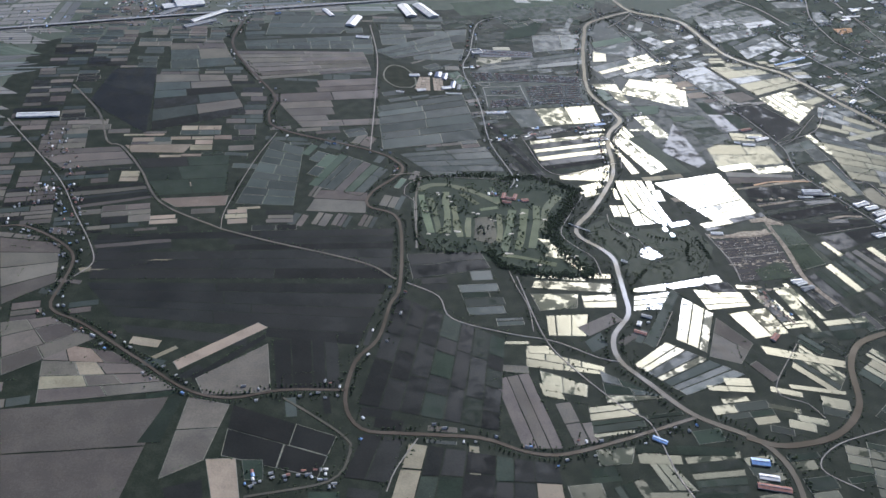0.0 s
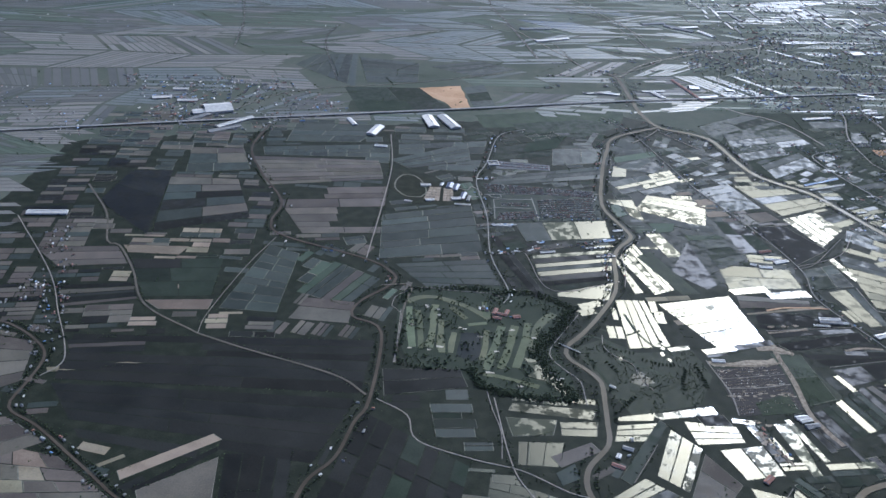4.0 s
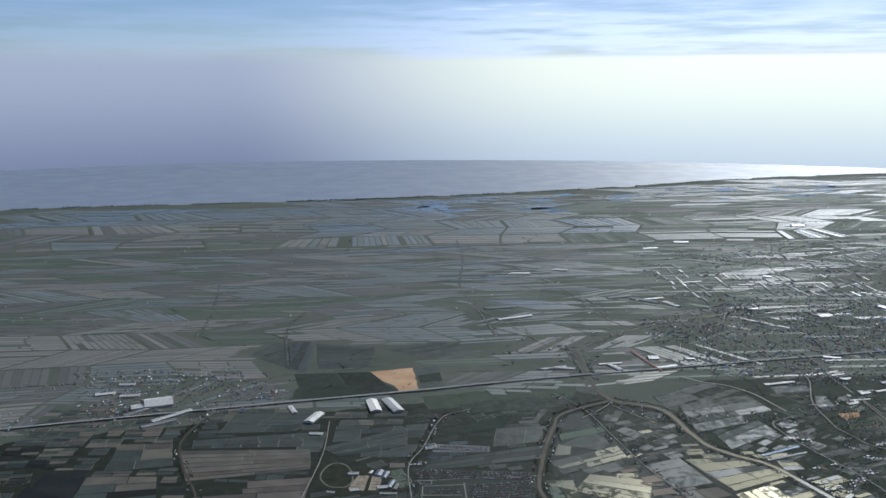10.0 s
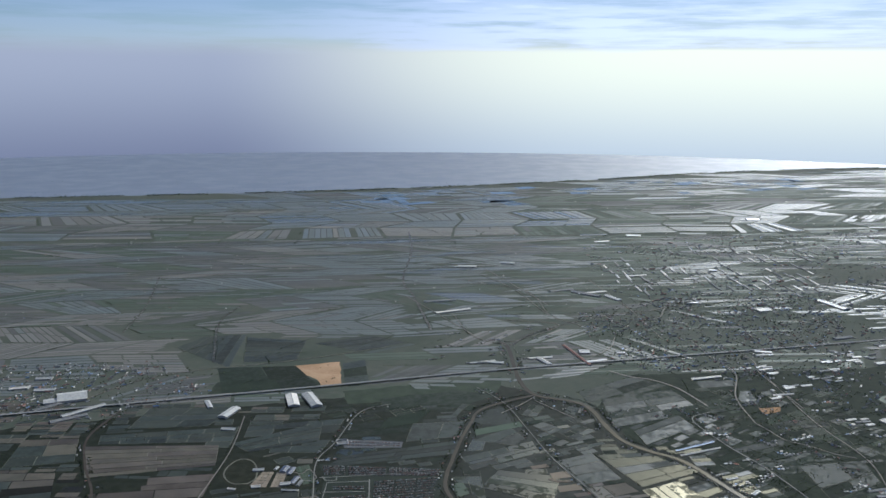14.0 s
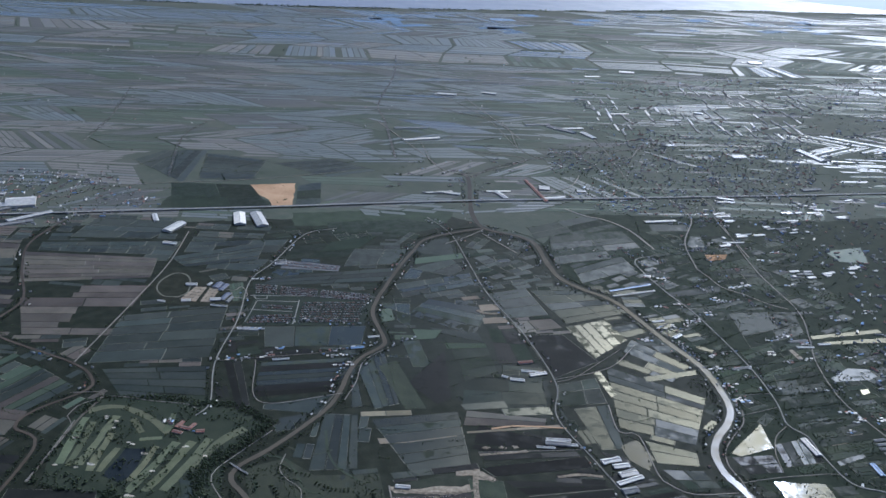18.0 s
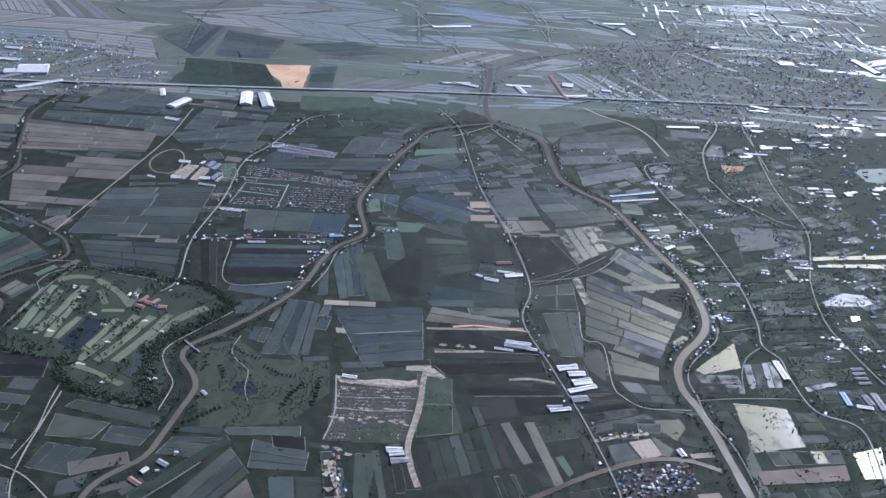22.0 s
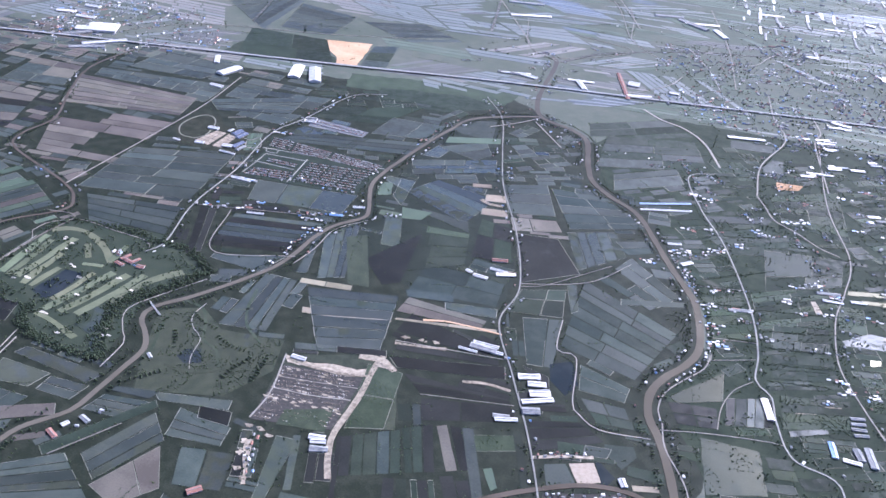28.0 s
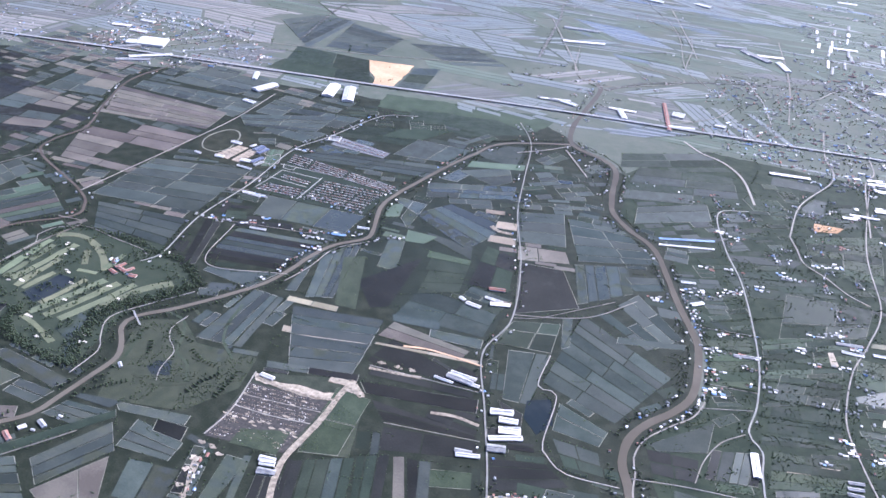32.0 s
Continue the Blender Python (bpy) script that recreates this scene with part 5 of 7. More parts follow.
shed(177, 569, 16.1, 4, 2.6, 30, "white")
shed(188, 546, 22.8, 4, 2.6, 29, "white")
shed(188, 556, 13.4, 4, 2.4, 27, "grey")
shed(254, 492, 6.7, 4, 2.4, -63, "white")
shed(17, 387, 8.5, 4, 2.4, 45, "rust")
shed(64, 454, 10.2, 4, 2.4, 11, "white")
shed(68, 445, 9.2, 4, 2.4, 13, "grey")
shed(-82, 404, 4.5, 3, 2, 63, "white")
shed(-84, 394, 8.9, 3, 2, -27, "rust")
shed(-74, 412, 7.6, 3, 2, -23, "grey")
shed(324, 728, 19.9, 3, 2, 18, "grey")
shed(424, 788, 13.3, 3, 2, 13, "white")
shed(399, 791, 20.9, 3, 2, 17, "grey")
shed(402, 779, 17.1, 3, 2, 7, "white")

for x, y, count, spread in ((243, 772, 6, 4), (271, 804, 7, 5), (302, 822, 7, 5), (323, 841, 6, 5), (371, 789, 4, 3), (391, 800, 7, 5), (407, 789, 8, 4), (362, 761, 4, 3), (375, 746, 4, 3),
                            (393, 755, 3, 3), (305, 749, 4, 3), (318, 727, 5, 4), (298, 724, 5, 4), (303, 695, 6, 4), (307, 671, 7, 4), (346, 695, 3, 3), (332, 731, 2, 2), (370, 915, 5, 4), (338, 880, 4, 4),
                            (278, 930, 5, 4), (290, 926, 5, 4), (272, 851, 4, 4), (297, 860, 4, 4), (397, 662, 5, 3), (403, 651, 5, 4), (427, 653, 5, 5), (388, 632, 3, 3), (437, 764, 4, 4), (465, 760, 4, 5),
                            (463, 849, 6, 6), (505, 872, 5, 5), (468, 925, 5, 5), (441, 930, 4, 4), (387, 923, 5, 4), (431, 1004, 3, 4), (454, 1030, 5, 4), (390, 968, 4, 4), (-145, 741, 6, 4), (-134, 742, 5, 3),
                            (-153, 855, 6, 4), (-33, 720, 4, 4), (-52, 703, 5, 4), (-42, 688, 6, 4), (-105, 709, 3, 3), (-144, 685, 6, 5), (-115, 695, 5, 5)):
    compound(x, y, count, spread, random.choice((12, 15, 18, 22)))

# the great hall: a broad white roof with a lower wing
hall = tagged(new("hall"), "very large white-roofed market hall with a lower wing", "hall")
hall.matrix_world = pose(-496, 1030, 0.03, rz=22)
bm = bmesh.new()
body(bm, 34, 30, 3, 3.5)
part("wall", bm, MAT["wall"], hall)
bm = bmesh.new()
gable(bm, 34, 30, 3, 3.5, 0.5, 0.2)
part("roof", bm, MAT["white"], hall)
bm = bmesh.new()
body(bm, 16, 14, 2, 1.2, -25, -6)
part("wing_wall", bm, MAT["wall"], hall)
bm = bmesh.new()
gable(bm, 16, 14, 2, 1.2, 0.4, 0.2, -25, -6)
part("wing_roof", bm, MAT["white"], hall)
BUILT.append((-498, 1028, 45))

# factory: paved loading yards, dark-roofed workshops, a running track and lawns
for quad, mat, label in (([(-224, 795), (-217, 826), (-205, 826), (-207, 791)], "beige", "pale beige concrete loading yard with joints"), ([(-203, 792), (-202, 825), (-191, 825), (-192, 792)], "beige", "pale beige concrete loading yard with joints"),
                         ([(-186, 837), (-172, 844), (-159, 803), (-171, 797)], "L", "mown green lawn beside a factory")):
    base = tagged(new("factory_yard"), label, "yard", kind="structure")
    a, b, c, d = (Vector(p) for p in quad)
    for i in range(3):
        for j in range(5):
            cell = [tuple(a.lerp(d, u).lerp(b.lerp(c, u), v)) for u, v in ((i / 3 + 0.01, j / 5 + 0.008), ((i + 1) / 3 - 0.01, j / 5 + 0.008), ((i + 1) / 3 - 0.01, (j + 1) / 5 - 0.008), (i / 3 + 0.01, (j + 1) / 5 - 0.008))]
            slab("panel", cell, 0.16, MAT[mat], 0.1).parent = base
track = [(-227, 799), (-243, 800), (-255, 818), (-255, 839), (-247, 855), (-235, 853), (-226, 838), (-221, 812), (-227, 799)]
tagged(ribbon("running_track", track, 1.5, 0.18, 0.1, MAT["bund"], 4, 0.2), "oval dirt running track round a lawn", "track", kind="structure")
tagged(ribbon("lawn_path", [(-186, 825), (-176, 822), (-170, 832), (-160, 812), (-172, 806), (-178, 818)], 0.9, 0.3, 0.15, MAT["track"], 3), "curving pale path on the factory lawn", "path", kind="structure")
FACTORY_LABEL = "factory workshop with a dark blue flat-pitched roof"
shed(-195, 831, 13, 7, 2.6, 78, "slate", FACTORY_LABEL)
shed(-188, 827, 15, 5, 2.6, 78, "slate", FACTORY_LABEL)
shed(-181, 806, 16, 5, 2.4, 78, "slate", FACTORY_LABEL)
shed(-175, 800, 12, 3.4, 2.4, 78, "grey")
shed(-222, 829, 11, 5, 3, 5, "white")
shed(-217, 792, 9, 4.5, 2.4, 10, "white")
shed(-189, 798, 10, 5.5, 3, 12, "white")
shed(-182, 785, 17, 2.6, 2, -2, "white")
shed(-240, 787, 8, 2.4, 2, -12, "cream")
shed(-204, 833, 7, 3, 2, 75, "white")

# walled yard beside the golf road
walled = tagged(new("walled_yard"), "square yard enclosed by bright white walls", "walled yard")
walled.matrix_world = pose(-143, 900, 0.05, rz=12)
bm = bmesh.new()
box(bm, 0, 0, 0, 12, 12, 0.06)
part("paving", bm, MAT["grey"], walled)
for sx, sy, lx, ly in ((0, 6, 12.4, 0.8), (0, -6, 12.4, 0.8), (6, 0, 0.8, 12), (-6, 0, 0.8, 12)):
    bm = bmesh.new()
    box(bm, sx, sy, 0, lx, ly, 1.2)
    part("wall", bm, MAT["white"], walled)

# ---- golf course ----
lift = 0.0
for pts, w in (([(-232, 581), (-231, 558), (-228, 522)], 7),
               ([(-224, 576), (-222, 550), (-221, 520)], 6),
               ([(-210, 586), (-211, 558), (-214, 522)], 8),
               ([(-205, 563), (-205, 541), (-204, 516)], 7),
               ([(-194, 545), (-197, 516)], 6),
               ([(-234, 588), (-221, 597), (-203, 596), (-179, 582), (-163, 568)], 7),
               ([(-166, 550), (-169, 528), (-172, 508)], 6),
               ([(-154, 557), (-162, 524), (-170, 496)], 8),
               ([(-142, 559), (-150, 524), (-158, 498)], 8),
               ([(-131, 564), (-137, 533), (-146, 500)], 8),
               ([(-107, 580), (-123, 559), (-133, 523)], 9),
               ([(-172, 490), (-154, 486), (-130, 477)], 6),
               ([(-196, 583), (-183, 566)], 6),
               ([(-167, 594), (-165, 570)], 7),
               ([(-182, 557), (-166, 561)], 5)):
    lift += 0.005
    f = ribbon("fairway", pts, w * 0.8, 0.14 + lift, 0.08, MAT["fairway"], 4.0, 0.6)
    f.parent = golf
for x, y in ((-218, 582), (-227, 555), (-228, 522), (-208, 523), (-188, 552), (-172, 538), (-160, 523), (-144, 552), (-129, 543), (-143, 475), (-119, 494), (-113, 487), (-207, 572), (-207, 579), (-217, 521), (-166, 492)):
    for k in range(random.choice((1, 2, 2))):
        cx, cy, turn, r = x + random.uniform(-3, 3), y + random.uniform(-3, 3), random.uniform(0, 3), random.uniform(0.9, 1.6)
        ring = [(cx + r * (1 + 0.3 * math.sin(3 * a + turn)) * math.cos(a) * 1.5, cy + r * math.sin(a) * (1 + 0.25 * math.cos(2 * a))) for a in [j * math.tau / 12 for j in range(12)]]
        slab("bunker", ring, 0.28, MAT["sandtrap"], 0.1).parent = golf

# ---- houses ----
def house(lx, ly, lz, roof, wing, label):
    """A village house: walls, pitched roof, a lean-to and a door."""
    base = tagged(new("house"), label, "house", "village houses")
    rise = ly * 0.28
    bm = bmesh.new()
    body(bm, lx, ly, lz, rise)
    part("wall", bm, MAT["wall"], base)
    bm = bmesh.new()
    gable(bm, lx, ly, lz, rise, 0.15, 0.05)
    part("roof", bm, MAT[roof], base)
    bm = bmesh.new()
    vs = box(bm, lx * 0.1, -ly / 2 - wing / 2, lz * 0.72, lx * 0.7, wing, 0.07)
    for v in vs:
        v.co.z += (v.co.y + ly / 2) * 0.25
    part("porch_roof", bm, MAT[roof if wing > 0.6 else "grey"], base)
    for sx in (-0.2, 0.4):
        bm = bmesh.new()
        box(bm, lx * sx, -ly / 2 - wing + 0.08, 0, 0.08, 0.08, lz * 0.62)
        part("post", bm, MAT["wall"], base)
    return base


PROTOS = [house(1.9, 1.35, 0.7, "white", 0.6, "small house with a white metal roof and porch"),
          house(2.3, 1.45, 0.75, "grey", 0.65, "village house with a grey metal roof and porch"),
          house(1.6, 1.35, 1.1, "rust", 0.5, "two-storey house with a red tiled roof"),
          house(3.1, 1.6, 0.8, "white", 0.7, "long house with a bright white roof"),
          house(1.75, 1.3, 0.75, "blue", 0.7, "small house with a blue metal roof"),
          house(2.2, 1.6, 0.75, "cream", 0.6, "house with a pale cement-tiled roof")]
PICK = (0, 1, 1, 1, 1, 2, 2, 3, 4, 5, 5)
LIMIT = 290
placed, spare = [], []


def clear(x, y, r=1.2):
    if any(abs(bx - x) < br + r and abs(by - y) < br + r for bx, by, br in BUILT):
        return False
    return not near_line(x, y, 0.4)


def settle(x, y, turn, near=True, r=1.2):
    if not clear(x, y, r):
        return
    BUILT.append((x, y, r))
    (placed if near and len(placed) < LIMIT else spare).append((x, y, turn))


def along(points, count, reach=6.0, offset=3.0, near=True, part_of=(0.0, 1.0), only=None):
    line = spline(points, 4.0)
    norm = sides(line)
    for _ in range(count):
        k = int(random.uniform(*part_of) * (len(line) - 1))
        side = only or random.choice((-1, 1))
        d = offset + abs(random.gauss(0, reach * 0.5))
        p = line[k] + norm[k] * side * d + Vector((random.uniform(-2, 2), random.uniform(-2, 2)))
        settle(p.x, p.y, math.degrees(math.atan2(norm[k].y, norm[k].x)) + 90 + random.choice((0, 90, 180)) + random.uniform(-8, 8), near)


def cluster(poly, count, near=True, turn=None):
    """Houses in small groups that share a direction."""
    xs, ys = [p[0] for p in poly], [p[1] for p in poly]
    done = tries = 0
    while done < count and tries < count * 12:
        tries += 1
        x, y = random.uniform(min(xs), max(xs)), random.uniform(min(ys), max(ys))
        if not inside(x, y, poly):
            continue
        t = random.choice((0, 15, 20, 105)) if turn is None else turn
        for _ in range(random.choice((1, 3, 5, 7, 9)) if turn is None else 1):
            settle(x, y, t + random.choice((0, 0, 90)) + random.uniform(-4, 4), near, 1.05)
            a = math.radians(t + random.choice((0, 0, 90)))
            d = random.uniform(2.3, 3.6) * random.choice((-1, 1))
            x, y = x + d * math.cos(a), y + d * math.sin(a)
            done += 1


cluster(VILLAGE, 130, True, 20)
along(RIVER_MAIN, 90, 2.6, 5.0, True, (0.16, 0.40), -1)
along(RIVER_MAIN, 60, 4.0, 6.0, True, (0.12, 0.5))
along(ROAD_MID, 45, 4.0, 3.5, True, (0.0, 0.6))
along([(281, 752), (286, 730), (294, 690), (297, 650), (290, 625)], 190, 2.6, 0.3, True)
along([(258, 812), (270, 790), (281, 757)], 60, 2.5, 0.3, True)
along([(283, 750), (290, 718), (296, 681), (300, 650)], 150, 1.6, 0.4)
along([(261, 796), (275, 759), (284, 737)], 60, 1.6, 0.3)
along([(232, 892), (251, 901), (270, 906)], 34, 1.2, 0.3)
along([(238, 858), (261, 863), (281, 865)], 34, 1.2, 0.3)
along([(295, 719), (308, 723), (319, 724)], 34, 1.4, 0.3)
along([(302, 692), (310, 677), (310, 659)], 40, 1.6, 0.3)
along([(274, 795), (289, 807), (310, 835)], 44, 1.6, 0.3)
along([(367, 790), (387, 798), (412, 794)], 40, 1.8, 0.3)
along([(336, 873), (356, 876), (378, 885)], 30, 1.6, 0.3)
along([(298, 753), (312, 755), (331, 764)], 22, 1.2, 0.3)
along([(324, 714), (337, 715)], 16, 1.2, 0.3)
along([(330, 694), (343, 696)], 12, 1.2, 0.3)
along([(269, 599), (283, 613), (294, 634), (301, 646)], 40, 1.2, 0.3)
along([(197, 493), (216, 503), (232, 510)], 34, 1.0, 0.2)
along([(149, 595), (170, 561), (182, 525)], 26, 3, 1.2)
along([(-56, 709), (-38, 723), (-20, 731)], 30, 1.4, 0.4)
along([(-50, 646), (-46, 675), (-38, 702)], 40, 1.6, 0.4)
along([(-6, 728), (4, 740), (19, 747)], 16, 1.2, 0.4)
along([(112, 673), (121, 688), (130, 698)], 26, 1.6, 0.3)
along([(39, 411), (31, 428), (26, 447)], 30, 1.6, 0.4)
along([(380, 697), (392, 696), (408, 702)], 24, 1.6, 0.4)
along([(276, 993), (295, 979), (307, 976)], 40, 2.4, 0.4)
along([(309, 1022), (356, 1022), (373, 1040)], 30, 2.4, 0.4)
along([(256, 1011), (277, 961), (299, 937)], 40, 2.2, 0.4)
along([(-157, 679), (-110, 694), (-52, 710)], 45, 2.5, 1.6, True)
along(ROAD_EAST, 25, 7.0, 3.0)
cluster([(-92, 413), (-64, 420), (-65, 397), (-84, 395)], 14)
along(CANAL_WEST, 40, 4.0, 4.0, False, (0.0, 0.4))
along(CANAL_LEFT, 60, 5.0, 3.5, False)
along([(-572, 700), (-545, 600), (-520, 545), (-505, 500)], 80, 9.0, 3.0, False)
cluster([(-590, 590), (-531, 591), (-502, 507), (-546, 530)], 60, False)
cluster([(-355, 271), (-296, 280), (-303, 263), (-357, 256)], 40, False)
along(CANAL_WEST, 30, 4.0, 4.0, False, (0.55, 1.0))
along([(440, 560), (425, 640), (410, 720), (402, 800), (380, 900), (366, 1030)], 120, 10.0, 3.0, False)
along([(88, 1050), (120, 1010), (200, 990), (290, 1000)], 40, 8.0, 4.0, False)
along(RIVER_MAIN, 70, 8.0, 8.0, False, (0.5, 1.0))
along(ROAD_MID, 50, 6.0, 4.0, False, (0.6, 1.0))
along(ROAD_GOLF, 45, 4.0, 3.0, False)
along([(-140, 760), (-80, 766), (-30, 770)], 50, 3.0, 2.0, False)
along(RIVER_GOLF, 70, 4.0, 6.0, False, (0.1, 0.55))
cluster([(-53, 1306), (11, 1336), (147, 1401), (111, 1145), (-45, 1146)], 170, False)
cluster([(331, 1098), (555, 1141), (397, 828), (323, 828)], 170, False)
cluster([(-164, 584), (-133, 587), (-138, 565), (-164, 563)], 16, False)


for x, y, turn in placed:
    proto = PROTOS[random.choice(PICK)]
    s = random.uniform(0.65, 1.0)
    copy_thing(proto, pose(x, y, 0.05, rz=turn) @ Matrix.Scale(s, 4))
for proto, (x, y) in zip(PROTOS, ((232, 455), (236, 460), (228, 462), (240, 468), (246, 470), (225, 455))):
    proto.matrix_world = pose(x, y, 0.05, rz=20)


class Heap:
    """Many small meshes gathered into one."""

    def __init__(self):
        self.v, self.f, self.m, self.count = [], [], [], 0

    def put(self, verts, faces, mat=0):
        self.v.append(verts)
        self.f.append(faces + self.count)
        self.m.append(np.full(len(faces), mat, np.int32))
        self.count += len(verts)

    def link(self, name, mats, smooth=False):
        v, f, m = np.concatenate(self.v), np.concatenate(self.f), np.concatenate(self.m)
        me = bpy.data.meshes.new(name)
        me.vertices.add(len(v))
        me.vertices.foreach_set("co", v.astype(np.float32).ravel())
        k = f.shape[1]
        me.loops.add(f.size)
        me.loops.foreach_set("vertex_index", f.astype(np.int32).ravel())
        me.polygons.add(len(f))
        me.polygons.foreach_set("loop_start", np.arange(0, f.size, k, dtype=np.int32))
        me.polygons.foreach_set("material_index", m)
        me.polygons.foreach_set("use_smooth", np.full(len(f), smooth))
        for mat in mats:
            me.materials.append(mat)
        me.update(calc_edges=True)
        me.validate()
        return new(name, me)


def spun(verts, turn, scale, x, y, z):
    c, s = math.cos(turn), math.sin(turn)
    out = np.empty_like(verts)
    out[:, 0] = (verts[:, 0] * c - verts[:, 1] * s) * scale + x
    out[:, 1] = (verts[:, 0] * s + verts[:, 1] * c) * scale + y
    out[:, 2] = verts[:, 2] * scale + z
    return out


# houses too far and too many to tell apart: walls and pitched roofs
H_WALL = np.array([(sx, sy, z) for z in (0, 0.9) for sx, sy in ((-1.3, -0.9), (1.3, -0.9), (1.3, 0.9), (-1.3, 0.9))], float)
H_WALL_F = np.array([(0, 1, 5, 4), (1, 2, 6, 5), (2, 3, 7, 6), (3, 0, 4, 7)])
H_ROOF = np.array([(-1.5, -1.1, 0.85), (1.5, -1.1, 0.85), (1.5, 0, 1.4), (-1.5, 0, 1.4), (1.5, 1.1, 0.85), (-1.5, 1.1, 0.85)], float)
H_ROOF_F = np.array([(0, 1, 2, 3), (3, 2, 4, 5)])
H_MATS = [MAT["wall"], MAT["white"], MAT["grey"], MAT["cream"], MAT["rust"], MAT["blue"]]


def far_houses(name, spots, label, big=(0.9, 1.5), long=1.5):
    heap = Heap()
    for x, y, turn in spots:
        s, t = random.uniform(*big) * 0.6, math.radians(turn)
        stretch = np.array((random.uniform(0.8, long), 1, random.uniform(0.8, 1.4)))
        heap.put(spun(H_WALL * stretch, t, s, x, y, 0.04), H_WALL_F, 0)
        heap.put(spun(H_ROOF * stretch, t, s, x, y, 0.04), H_ROOF_F, random.choice((1, 2, 2, 2, 2, 2, 2, 3, 4, 4, 5)))
    return tagged(heap.link(name, H_MATS), label, "houses", kind="stuff")


if spare:
    far_houses("houses", spare, "scattered village houses with white, grey and red roofs")

def scatter(poly, count):
    xs, ys = [p[0] for p in poly], [p[1] for p in poly]
    out = []
    while len(out) < count:
        x, y = random.uniform(min(xs), max(xs)), random.uniform(min(ys), max(ys))
        if inside(x, y, poly) and noise.noise((x * 0.012, y * 0.012, 9.0)) > random.uniform(-0.5, 0.35):
            out.append((x, y, random.choice((15, 15, 105, 105, 60)) + random.uniform(-8, 8)))
    return out


far_houses("town_houses", scatter([(200, 1436), (441, 1593), (707, 1591), (555, 1141), (331, 1098), (199, 1193)], 1250), "dense town of small white and grey roofs", (0.9, 2.0), 2.4)
far_houses("town_houses", scatter([(303, 2042), (1400, 2400), (1100, 1300), (555, 1141), (281, 1595)], 1250), "distant town and factory roofs in rows", (1.1, 2.5), 3.2)
far_houses("town_houses", scatter([(-659, 1150), (-446, 1173), (-323, 1060), (-416, 967), (-562, 951)], 460), "roadside town of white and grey roofs", (0.9, 2.0), 2.4)
far_houses("town_houses", scatter([(-1000, 1000), (-660, 1120), (-560, 950), (-800, 840)], 240), "suburb of grey and white roofs", (0.9, 1.7))
far_houses("farmsteads", scatter([(-1300, 1300), (-900, 2400), (1500, 3200), (1900, 2300), (560, 1300), (0, 1500)], 500), "far farmsteads along roads and canals", (1.0, 2.0))

far_houses("east_houses", scatter([(430, 560), (470, 1140), (720, 1200), (640, 760)], 560), "loose settlement of white and grey roofs", (0.9, 2.0), 2.6)

# the plain beyond: blocks of long plots with dark banks and tree lines between them
NEAR_LAND = [(-620, 190), (-640, 560), (-620, 900), (-300, 1010), (40, 1100), (230, 1130), (560, 1160), (780, 1240), (780, 760), (600, 460), (430, 330), (120, 150), (-100, 120)]
TOWNS = ((620, 1330, 300), (420, 1300, 190), (40, 1250, 110), (-520, 1050, 130), (820, 1750, 260), (600, 900, 160), (330, 1420, 150))
far_rng = random.Random(11)
FAR_EDGES = []


def coast_y(x):
    return float(np.interp(x, [p[0] for p in COAST], [p[1] for p in COAST]))


def town_share(x, y):
    """How built-up a place is, from 0 to 1."""
    return max(max(0.0, 1.0 - math.hypot(x - tx, y - ty) / r) for tx, ty, r in TOWNS)


